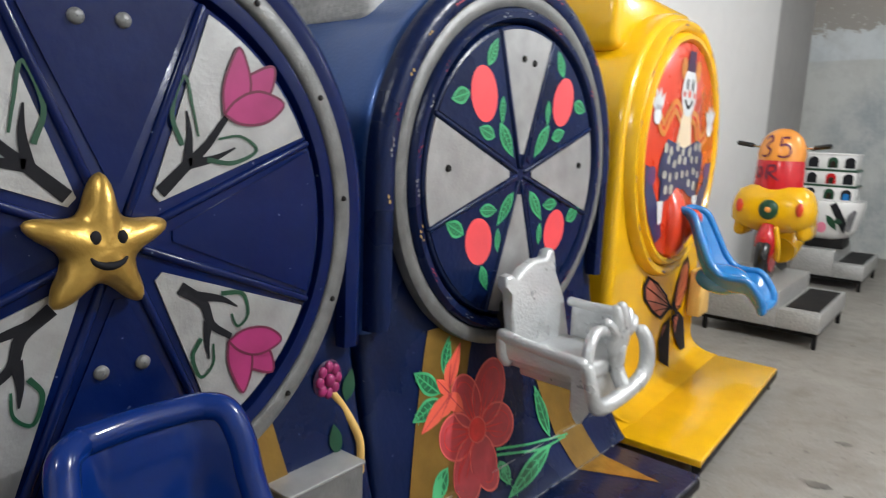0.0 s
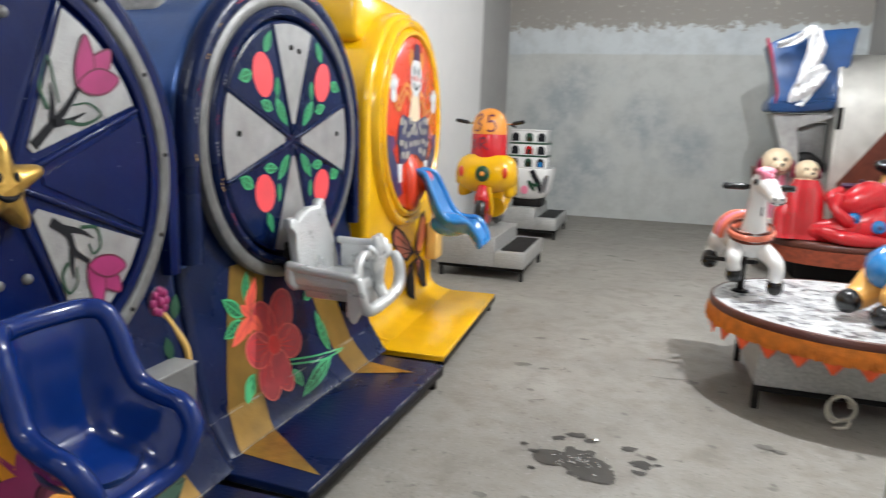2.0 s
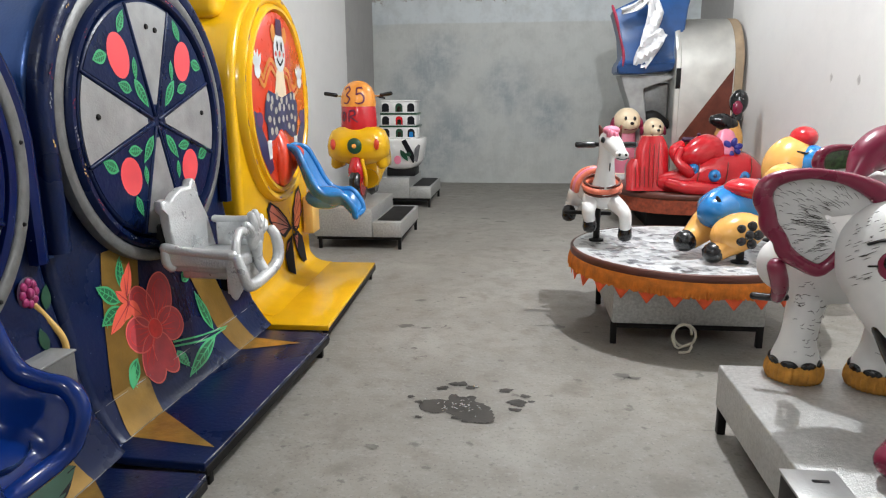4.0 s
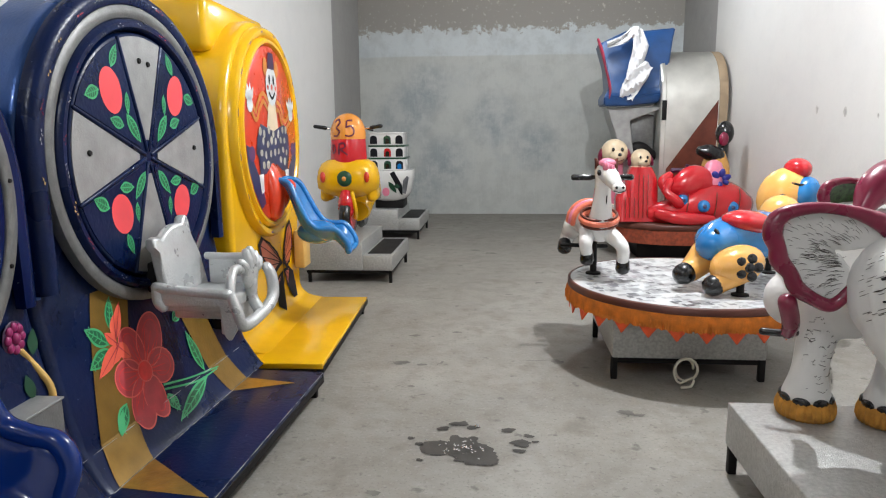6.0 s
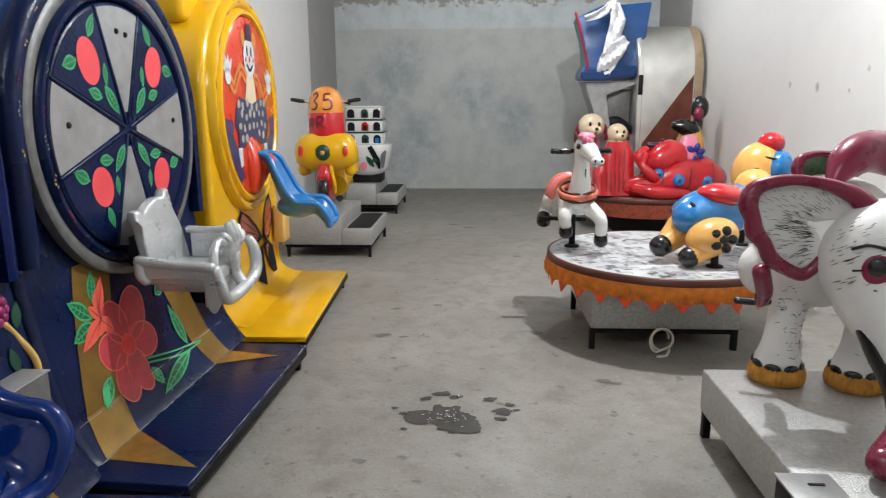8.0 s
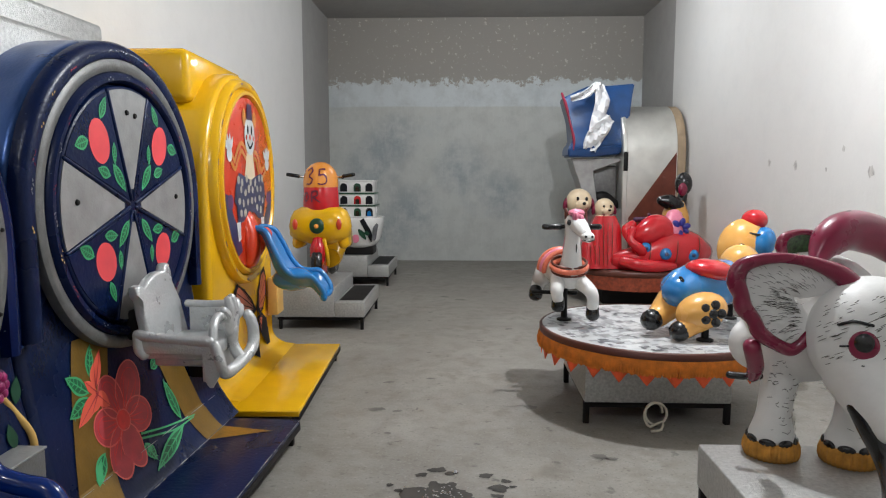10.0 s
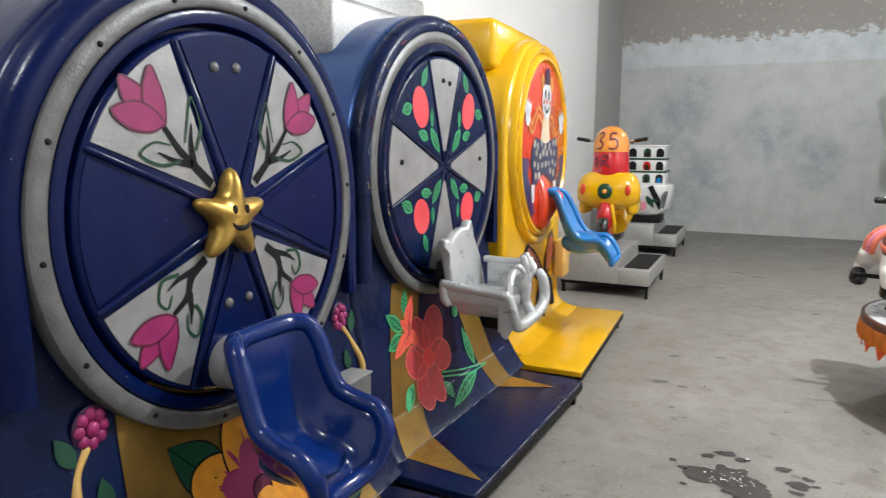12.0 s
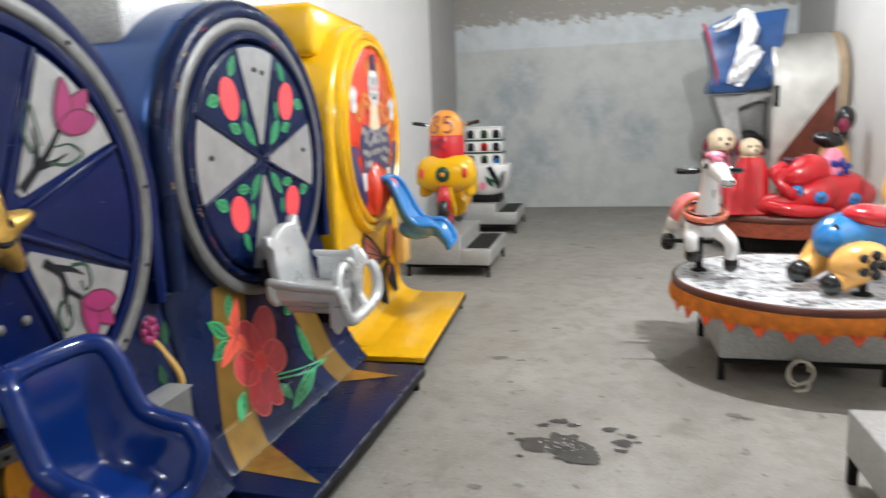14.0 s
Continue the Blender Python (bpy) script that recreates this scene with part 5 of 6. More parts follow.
# joined printed patches in a loose basket pattern
cell = 0.062
for i in range(-13, 14):
    for j in range(-13, 14):
        for k in range(2):
            if rnd.random() > 0.62:
                continue
            u0, v0 = i * cell + rnd.uniform(-0.006, 0.006), j * cell + (k * cell / 2 if (i + j) % 2 else 0)
            if (i + j) % 2 == 0:
                u0 += k * cell / 2
            w_, d = ((cell * 0.5, cell) if (i + j) % 2 == 0 else (cell, cell * 0.5))
            w_, d = w_ * rnd.uniform(0.6, 1.25), d * rnd.uniform(0.6, 1.1)
            q = [(u0 * 0.96 - v0 * 0.28, u0 * 0.28 + v0 * 0.96) for u0, v0 in ((u0, v0), (u0 + w_, v0), (u0 + w_, v0 + d), (u0, v0 + d))]
            if max(math.hypot(*p) for p in q) < TR - 0.022:
                zz = TZ + 0.0012 + 0.0000012 * (i * 54 + j * 2 + k + 800)
                flat_shape(bm, q, lambda p, v: (p, v, zz), rnd.choice((0, 0, 0, 1, 2)))
tagged(part("printed_pattern", bm, [GREYP, GREYD, LIGHTP], top, "grey printed patches"), kind="stuff")
bm = B()
lathe(bm, [(TZ - 0.045, TR), (TZ - 0.04, TR + 0.006), (TZ - 0.004, TR + 0.006), (TZ + 0.003, TR - 0.002), (TZ + 0.003, TR - 0.012)], (0, 0, 0), "z", 0, 96)
part("edge_band", bm, BOARD, ct, "dark brown edge band")
bm = B()
rows = []
for z, amp, dr in ((TZ - 0.042, 0.0, 0.003), (TZ - 0.07, 0.004, 0.012), (TZ - 0.1, 0.008, 0.014), (TZ - 0.125, 0.011, 0.01)):
    ringp = []
    for i in range(560):
        a = TAU * i / 560
        r = TR + dr + amp * (1 if i % 2 else -0.6) * rnd.uniform(0.3, 1)
        ringp.append((r * math.cos(a), r * math.sin(a), z - (rnd.uniform(0, 0.016) if amp > 0.01 else 0)))
    rows.append(ringp)
grid(bm, rows, 0, closed=True)
part("fringe", bm, ORANGE, ct, "orange cloth fringe", 80)
for i in range(30):
    a = TAU * i / 30
    bm = B()
    w_ = 0.066
    rows = []
    for j in range(5):
        t = j / 4
        ww = w_ * (1 - t) + 0.003
        rows.append([((TR + 0.002 - 0.012 * t * math.sin(i)) * math.cos(a + k * ww / TR), (TR + 0.002) * math.sin(a + k * ww / TR), TZ - 0.11 - 0.085 * t) for k in (-1, -0.3, 0.3, 1)])
    grid(bm, rows, 0)
    p = part("pennant", bm, FLAG, ct, "orange-red cloth pennant", 80)
    so = p.modifiers.new("cloth", "SOLIDIFY")
    so.thickness = 0.003
bm = B()
slab(bm, -0.53, 0.37, -0.43, 0.45, 0.135, 0.46, 0, 0.008)
base = part("base_box", bm, SILVER, ct, "silver flake base box")
bm = B()
slab(bm, -0.51, 0.35, -0.41, 0.43, 0.10, 0.137, 0, 0)
part("under_frame", bm, BLACKM, ct)
bm = B()
lathe(bm, [(0.455, 0.16), (0.505, 0.16)], (-0.05, 0, 0), "z", 0, 24)
part("turntable", bm, BLACKM, ct)
for x, y in ((-0.515, -0.41), (0.35, -0.41), (-0.515, 0.42), (0.35, 0.42)):
    bm = B()
    slab(bm, x - 0.018, x + 0.018, y - 0.018, y + 0.018, 0, 0.14, 0, 0.003)
    part("leg", bm, BLACKM, ct)
bm = B()
coil = [(2.72 + 0.05 * math.cos(t) * (1 + 0.05 * t), 2.47 - 0.02 * t * 0.3, 0.09 + 0.06 * math.sin(t) * (1 + 0.03 * t)) for t in [i * 0.5 for i in range(22)]]
tube(bm, coil + [(2.76, 2.42, 0.05), (2.74, 2.38, 0.012), (2.68, 2.36, 0.01)], 0.008, 0, 7, 2)
tagged(link("coiled_hose", bm, HOSE, angle=80), "coiled cream cable hanging below the carousel", "cable")


def pole(x, y, h, name="ride_pole"):
    bm = B()
    lathe(bm, [(TZ + 0.001, 0.05), (TZ + 0.012, 0.05), (TZ + 0.018, 0.03), (TZ + 0.02, 0.022), (h, 0.022)], (x, y, 0), "z", 0, 16)
    return bm


# ---- horse figure ----
hx, hy = 2.25, 3.1
horse = thing("horse_figure", pose(0, 0, 0), "white toy horse with pink mane and orange harness", "toy figure", "carousel figures")
part("pole", pole(hx, hy - 0.02, 0.82), BLACKM, horse, "black steel pole")
bm = B()
tube(bm, [(2.275, 2.93, 0.86), (2.26, 3.05, 0.87), (2.24, 3.22, 0.87), (2.2, 3.36, 0.87)], [0.09, 0.112, 0.112, 0.105], 0, 16)
tube(bm, [(2.265, 2.93, 0.88), (2.268, 2.91, 0.98), (2.275, 2.92, 1.1), (2.285, 2.94, 1.2)], [0.088, 0.068, 0.052, 0.06], 0, 14)
tube(bm, [(2.285, 2.95, 1.225), (2.31, 2.87, 1.2), (2.34, 2.79, 1.15)], [0.066, 0.057, 0.04], 0, 14)
ball(bm, (2.348, 2.77, 1.138), (0.044, 0.034, 0.035), 0)
for s, fx, fy, fz, kx in ((-1, 2.185, 2.92, 0.70, 2.168), (1, 2.405, 2.86, 0.655, 2.385)):
    tube(bm, [(2.250 + s * 0.06, 2.95, 0.84), (kx, fy - 0.06, 0.77), (fx, fy, fz)], [0.058, 0.043, 0.038], 0, 12)
    tube(bm, [(fx, fy, fz + 0.01), (fx, fy - 0.005, fz - 0.045)], [0.042, 0.047], 1, 12)
    for k in range(5):
        zz = 0.69 + 0.025 * k
        tube(bm, [(fx - 0.02, fy - 0.052, zz), (fx + 0.02, fy - 0.05, zz + 0.004)], 0.0035, 1, 6)
for s in (-1, 1):
    tube(bm, [(2.21 + s * 0.07, 3.34, 0.82), (2.19 + s * 0.08, 3.42, 0.74), (2.17 + s * 0.09, 3.36, 0.69)], [0.075, 0.055, 0.045], 0, 12)
    tube(bm, [(2.17 + s * 0.09, 3.36, 0.70), (2.17 + s * 0.09, 3.35, 0.655)], [0.047, 0.052], 1, 12)
    ball(bm, (2.295 + s * 0.052, 2.88, 1.225), (0.014, 0.024, 0.02), 1)
    ball(bm, (2.35 + s * 0.02, 2.738, 1.143), (0.008, 0.006, 0.009), 1)
    tube(bm, [(2.295 + s * 0.05, 2.95, 1.25), (2.295 + s * 0.068, 2.95, 1.31)], [0.024, 0.008], 4, 8)
tube(bm, [(2.315, 2.742, 1.122), (2.35, 2.735, 1.114), (2.388, 2.75, 1.122)], 0.004, 1, 6)
ball(bm, (2.295, 2.91, 1.285), (0.055, 0.05, 0.03), 3)
for k in range(5):
    ball(bm, (2.275 + 0.012 * k, 2.87 - 0.008 * (k % 2), 1.26 - 0.006 * k), (0.014, 0.02, 0.04), 3, (15, 0, 10 * (k - 2)))
tube(bm, [(2.295, 3.0, 1.27), (2.285, 3.03, 1.16), (2.260, 3.07, 1.03)], [0.035, 0.04, 0.03], 3, 10)
ring_pts = [(2.255 + 0.115 * math.cos(t), 2.95 + 0.07 * math.sin(t) - 0.03, 0.93 + 0.035 * math.sin(t)) for t in [TAU * i / 12 for i in range(13)]]
tube(bm, ring_pts, 0.02, 2, 8, 2)
tube(bm, [(p[0], p[1], p[2] - 0.028) for p in ring_pts], 0.009, 4, 6, 2)
tube(bm, [(p[0], p[1], p[2] + 0.028) for p in ring_pts], 0.009, 4, 6, 2)
for y in (3.08, 3.16, 3.24):
    pts = [(2.245 - (y - 3.1) * 0.1 + 0.142 * math.cos(t), y, 0.87 + 0.142 * math.sin(t)) for t in [math.pi * i / 8 for i in range(9)]]
    tube(bm, pts, 0.018, 2 if y != 3.16 else 3, 8, 2)
tube(bm, [(2.26, 3.2, 0.97), (2.255, 3.28, 0.98), (2.25, 3.34, 0.99)], [0.08, 0.08, 0.05], 2, 12, flat=0.5)
tube(bm, [(2.288, 2.858, 1.0), (2.292, 2.86, 1.08)], 0.004, 1, 6)
part("body", bm, [WHITE, BLACK, mat("coral_harness", (0.75, 0.18, 0.10), 0.3, coat=0.3, vary=0.2, scale=20), PINK, RUST], horse, angle=60)
bm = B()
tube(bm, [(2.09, 2.97, 1.19), (2.45, 2.95, 1.195)], 0.014, 0, 10)
bar = part("handlebar", bm, BLACKM, horse)
for x0, x1 in ((2.09, 2.2), (2.4, 2.46)):
    bm = B()
    tube(bm, [(x0, 2.97, 1.19), (x1, 2.965, 1.19)], 0.02, 0, 10)
    part("grip", bm, BLACK, bar)
bm = B()
tube(bm, [(2.05, 3.25, 0.7), (2.2, 3.22, 0.7), (2.35, 3.2, 0.7)], 0.014, 0, 8)
part("foot_peg", bm, BLACKM, horse)


# ---- bear figures ----
def flower_patch(bm, c, nrm, r, mi):
    """A black five-petal patch lying on a rounded side."""
    q = Vector(nrm).to_track_quat("Z", "Y").to_matrix().to_4x4()
    for i in range(6):
        a = TAU * i / 5
        p = Vector(c) + q @ (Vector((0.75 * r * math.cos(a), 0.75 * r * math.sin(a), -r * 0.2)) if i else Vector((0, 0, -r * 0.1)))
        m = Matrix.Translation(p) @ q @ Matrix.Diagonal((r * 0.42, r * 0.42, r * 0.16, 1))
        made = bmesh.ops.create_uvsphere(bm, u_segments=12, v_segments=8, radius=1, matrix=m)
        for f in {f for v in made["verts"] for f in v.link_faces}:
            f.material_index = mi


bear = thing("bear_figure", pose(0, 0, 0), "yellow toy bear in blue trousers lying on its front", "toy figure", "carousel figures")
part("pole", pole(3.02, 2.5, 0.7), BLACKM, bear, "black steel pole")
bm = B()
tube(bm, [(2.93, 2.72, 0.80), (3.08, 2.78, 0.82), (3.3, 2.9, 0.84)], [0.14, 0.165, 0.15], 1, 18)
tube(bm, [(2.88, 2.62, 0.81), (2.93, 2.68, 0.815), (2.97, 2.72, 0.82)], [0.10, 0.125, 0.13], 1, 16)
ball(bm, (3.12, 2.74, 0.93), (0.17, 0.13, 0.075), 2, (0, 8, 20))
ball(bm, (3.0, 2.52, 0.71), (0.165, 0.115, 0.115), 0, (0, -14, 12))
tube(bm, [(2.99, 2.52, 0.67), (2.92, 2.49, 0.63), (2.87, 2.47, 0.60)], [0.09, 0.07, 0.06], 0, 14)
tube(bm, [(2.87, 2.47, 0.605), (2.845, 2.465, 0.59)], [0.062, 0.062], 3, 14)
tube(bm, [(2.88, 2.72, 0.73), (2.79, 2.66, 0.66), (2.74, 2.62, 0.64)], [0.1, 0.075, 0.062], 0, 14)
tube(bm, [(2.745, 2.625, 0.64), (2.715, 2.605, 0.632)], [0.066, 0.066], 3, 14)
flower_patch(bm, (3.035, 2.405, 0.715), (0.1, -1, 0.12), 0.072, 3)
ball(bm, (2.895, 2.585, 0.89), (0.014, 0.02, 0.03), 3, (20, -30, 0))
ball(bm, (3.38, 2.92, 0.95), (0.13, 0.13, 0.13), 0)
tube(bm, [(2.86, 2.58, 0.74), (2.95, 2.6, 0.70), (3.08, 2.66, 0.70)], 0.008, 3, 6)
part("body", bm, [PEACH, SKYBLUE, RED, BLACK], bear, angle=60)

bear2 = thing("bear_figure", pose(0, 0, 0), "yellow toy bear with red cap and blue bib", "toy figure", "carousel figures")
part("pole", pole(3.42, 3.16, 0.9), BLACKM, bear2, "black steel pole")
bm = B()
ball(bm, (3.5, 3.2, 1.04), (0.165, 0.15, 0.2), 0, (0, 18, 0))
ball(bm, (3.46, 3.2, 0.86), (0.12, 0.12, 0.1), 0)
ball(bm, (3.575, 3.19, 1.225), (0.088, 0.088, 0.075), 1)
ball(bm, (3.6, 3.115, 1.07), (0.09, 0.09, 0.115), 2, (0, 20, 0))
flower_patch(bm, (3.42, 3.045, 1.0), (-0.35, -1, 0.1), 0.066, 3)
for k in range(4):
    ball(bm, (3.39 + 0.03 * k, 3.1 - 0.01 * k, 0.86 - 0.012 * k), (0.016, 0.05, 0.05), 3 if k % 2 else 4)
tube(bm, [(3.5, 3.08, 1.14), (3.57, 3.06, 1.13), (3.64, 3.06, 1.14)], 0.008, 3, 6)
part("body", bm, [PEACH, RED, SKYBLUE, BLACK, WHITE], bear2, angle=60)

# ---- elephant ----
es = thing("elephant_stand", pose(0, 0, 0), "low silver metal stand under the white elephant", "ride stand", "silver ride stands")
bm = B()
slab(bm, 2.62, 3.75, -0.2, 1.41, 0.125, 0.32, 0, 0.008)
part("body", bm, SILVER, es)
bm = B()
slab(bm, 2.65, 3.72, -0.17, 1.38, 0.09, 0.128, 0, 0)
part("under_frame", bm, BLACKM, es)
for x in (2.645, 3.72):
    for y in (-0.17, 1.385):
        bm = B()
        slab(bm, x - 0.018, x + 0.018, y - 0.018, y + 0.018, 0, 0.13, 0, 0.003)
        part("leg", bm, BLACKM, es)
bm = B()
slab(bm, 2.56, 2.72, 0.30, 0.50, 0.10, 0.325, 0, 0.006)
cb = part("coin_box", bm, BLACKM, es, "dark metal coin box")
bm = B()
slab(bm, 2.555, 2.725, 0.295, 0.505, 0.325, 0.334, 0, 0.002)
part("lid", bm, SILVERL, cb, "pale metal lid")
bm = B()
slab(bm, 2.63, 2.68, 0.43, 0.442, 0.334, 0.337, 0, 0)
part("coin_slot", bm, BLACK, cb)

el = thing("elephant_figure", pose(0, 0, 0), "white toy elephant with maroon-edged ears", "toy figure")
bm = B()
LEGS = ((2.895, 1.30), (3.19, 1.235), (3.05, 1.28 + 0.02), (3.38, 1.3))
for k, (x, y) in enumerate(LEGS[:2]):
    tube(bm, [(x + 0.04, y + 0.03, 0.9), (x + 0.03, y + 0.01, 0.72), (x + 0.005, y, 0.52), (x, y, 0.42), (x, y, 0.39)], [0.1, 0.08, 0.07, 0.094, 0.1], 0, 22, round_ends=False)
ball(bm, (3.1, 1.42, 0.93), (0.30, 0.24, 0.27), 0)
ball(bm, (2.875, 1.46, 0.775), (0.115, 0.12, 0.12), 0)
ball(bm, (3.085, 1.01, 0.91), (0.2, 0.2, 0.225), 0)
ball(bm, (3.12, 1.02, 1.02), (0.15, 0.17, 0.13), 0)
tube(bm, [(3.08, 0.95, 0.80), (3.085, 0.84, 0.70), (3.08, 0.77, 0.64)], [0.165, 0.125, 0.085], 0, 18)
ball(bm, (3.03, 1.3, 0.80), (0.15, 0.13, 0.15), 0)
body = part("body", bm, WHITER, el, "white brushed body", 80)
rm = body.modifiers.new("blend", "REMESH")
rm.mode, rm.voxel_size, rm.use_smooth_shade = "VOXEL", 0.012, True
sm = body.modifiers.new("soften", "SMOOTH")
sm.factor, sm.iterations = 0.5, 8
bm = B()
tube(bm, [(2.995, 0.86, 0.70), (3.025, 0.815, 0.63), (3.06, 0.76, 0.53), (3.03, 0.66, 0.45), (2.96, 0.56, 0.41)], [0.04, 0.05, 0.05, 0.045, 0.045], 0, 16)
trunk = part("trunk", bm, BLACK, el, "black gloss trunk")
bm = B()
tube(bm, [(2.97, 0.57, 0.42), (2.9, 0.5, 0.385), (2.86, 0.46, 0.40)], [0.05, 0.06, 0.05], 0, 16)
part("trunk_tip", bm, MAROON, trunk, "maroon trunk tip")
rnd = random.Random(21)
bm = B()
# joined brush scratches on legs, trunk and head
for x, y in LEGS[:2]:
    for k in range(60):
        a, z = rnd.uniform(-2.7, -0.4), rnd.uniform(0.44, 0.75)
        t = (z - 0.42) / 0.3
        r = 0.094 - 0.024 * min(max(t, 0) * 3, 1) + 0.012 * max(t - 0.3, 0)
        n_ = rnd.uniform(0.1, 0.4)
        pts = [(x + 0.03 * max(t, 0) + (r + 0.001) * math.cos(a + n_ * q), y + 0.01 * max(t, 0) + (r + 0.001) * math.sin(a + n_ * q), z + 0.01 * q * rnd.uniform(-1, 1)) for q in (0, 0.5, 1)]
        tube(bm, pts, rnd.uniform(0.0007, 0.0014), 0, 4, 2, round_ends=False)
for k in range(190):
    a, e = rnd.uniform(-3.0, -0.3), rnd.uniform(-0.9, 0.95)
    L = rnd.uniform(0.03, 0.1)
    pts = [Vector((3.085, 1.01, 0.91)) + Vector((0.2015 * math.cos(a + q * L) * math.cos(e), 0.2015 * math.sin(a + q * L) * math.cos(e), 0.2265 * math.sin(e + 0.5 * L * q))) for q in (0, 1, 2)]
    tube(bm, pts, [0.0004, 0.0013, 0.0004], 0, 4, 2, round_ends=False)
for k in range(70):
    a, e = rnd.uniform(-3.0, -0.6), rnd.uniform(-1.0, 0.5)
    pts = [Vector((3.1, 1.42, 0.93)) + Vector((0.3015 * math.cos(a + q * 0.05) * math.cos(e), 0.2415 * math.sin(a + q * 0.05) * math.cos(e), 0.2715 * math.sin(e + 0.03 * q))) for q in (0, 1, 2)]
    tube(bm, pts, [0.0004, 0.0013, 0.0004], 0, 4, 2, round_ends=False)
tagged(part("brush_texture", bm, STROKE, body, "thin black brush scratches"), kind="stuff")
for k, (x, y) in enumerate(LEGS[:2]):
    bm = B()
    rows = []
    for z, r in ((0.322, 0.105), (0.345, 0.113), (0.37, 0.112), (0.395, 0.103), (0.4, 0.08)):
        rows.append([((x + (r + 0.005 * math.sin(j * 2.3)) * math.cos(TAU * j / 90)), y + (r + 0.005 * math.sin(j * 2.3)) * math.sin(TAU * j / 90), z) for j in range(90)])
    grid(bm, rows, 0, closed=True, caps=True)
    part("foot_fringe", bm, OCHREF, el, "orange fringe round the foot", 80)
    for j in range(8):
        a = TAU * j / 8 + 0.2
        bm = B()
        ball(bm, (x + 0.094 * math.cos(a), y + 0.094 * math.sin(a), 0.402), (0.012, 0.034, 0.018), 0, (0, 0, math.degrees(a)), 12, 8)
        part("toenail", bm, BLACK, el)


EARGREEN = mat("mottled_green_paint", (0.05, 0.13, 0.04), 0.35, coat=0.3, vary=0.7, scale=38)


def ear(parent, at, flip=1, inner=None):
    """A fan-shaped ear with a thick rolled edge, in its own x-z plane."""
    out = [(0.47, 0.0), (0.40, 0.07), (0.33, 0.105), (0.25, 0.13), (0.139, 0.142), (0.035, 0.125), (-0.02, 0.09), (-0.035, 0.03), (-0.012, -0.03), (0.0, -0.085), (0.045, -0.14), (0.075, -0.2), (0.14, -0.245), (0.205, -0.272), (0.245, -0.25), (0.285, -0.2), (0.32, -0.165)]
    c = Vector((0.24, 0, -0.05))
    way = spline([(x, 0, z) for x, z in out], 4)
    bm = B()
    rows = []
    for s in (1.0, 0.8, 0.55, 0.3, 0.05):
        rows.append([c + (p - c) * s + Vector((0, 0.05 * (1 - s * s) + 0.012 * math.sin(9 * p.x) * s, 0)) for p in way])
    grid(bm, rows, 0)
    e = part("ear", bm, inner or WHITER, parent, "ribbed white ear" if not inner else "ear with green painted inside", 70, at)
    so = e.modifiers.new("thickness", "SOLIDIFY")
    so.thickness, so.offset = 0.02, 1
    bm = B()
    tube(bm, [(p[0], 0, p[1]) for p in out], [0.05, 0.044, 0.034, 0.026, 0.024, 0.03, 0.038, 0.042, 0.036, 0.04, 0.034, 0.036, 0.03, 0.03, 0.026, 0.024, 0.024], 0, 12, 4)
    part("ear_edge", bm, MAROON, e, "maroon rolled ear edge")
    if not inner:
        bm = B()
        r2 = random.Random(3)
        focus = Vector((0.46, 0, -0.1))

        def on_ear(q):
            v = q - c
            p = max(way, key=lambda w: (w - c).normalized().dot(v.normalized()))
            s = min(v.length / (p - c).length, 1)
            return Vector((q.x, 0.05 * (1 - s * s) + 0.012 * math.sin(9 * p.x) * s - 0.0035, q.z)), s
        for k in range(170):
            p = way[r2.randrange(4, len(way) - 4)]
            q0 = c + (p - c) * r2.uniform(0.1, 0.82) + Vector((0, 0, r2.uniform(-0.01, 0.01)))
            d = (q0 - focus).normalized()
            L = r2.uniform(0.015, 0.05)
            line = [on_ear(q0 + d * L * t + Vector((0, 0, 0.004 * math.sin(3 * t)))) for t in (0, 0.33, 0.67, 1)]
            if max(w[1] for w in line) < 0.9:
                tube(bm, [w[0] for w in line], [0.0004, 0.001, 0.0009, 0.0003], 0, 4, 2, round_ends=False)
        tagged(part("ear_brushwork", bm, STROKE, e, "thin black brush scratches"), kind="stuff")
    return e


ear(el, pose(2.665, 1.10, 1.085, 0, 0, -8) @ Matrix.Scale(0.88, 4))
ear(el, pose(2.965, 1.42, 1.2, 0, 0, 15) @ Matrix.Scale(0.58, 4), 1, EARGREEN)
bm = B()
tube(bm, [(3.0, 1.22, 1.18), (3.07, 1.27, 1.26), (3.18, 1.32, 1.3), (3.32, 1.36, 1.27), (3.42, 1.38, 1.2)], [0.03, 0.07, 0.085, 0.085, 0.06], 0, 16)
part("head_roll", bm, MAROON, el, "maroon rolled crest", 60)
bm = B()
tube(bm, [(2.71, 1.11, 0.85), (2.75, 1.16, 0.76), (2.76, 1.2, 0.70)], [0.035, 0.034, 0.028], 0, 10)
part("harness_strap", bm, MAROON, el)
bm = B()
tube(bm, [(2.7, 1.3, 0.675), (2.76, 1.28, 0.675), (2.82, 1.27, 0.68)], 0.016, 0, 10)
part("foot_peg", bm, BLACK, el)
bm = B()
ball(bm, (2.995, 0.845, 0.92), (0.05, 0.018, 0.055), 0, (0, 0, -26))
ball(bm, (2.99, 0.835, 0.932), (0.033, 0.014, 0.036), 1, (0, 0, -26))
tube(bm, [(2.93, 0.9, 0.985), (2.965, 0.862, 1.005), (3.02, 0.84, 0.995)], 0.006, 1, 6)
tube(bm, [(2.93, 0.88, 0.91), (2.95, 0.862, 0.915)], 0.004, 1, 6)
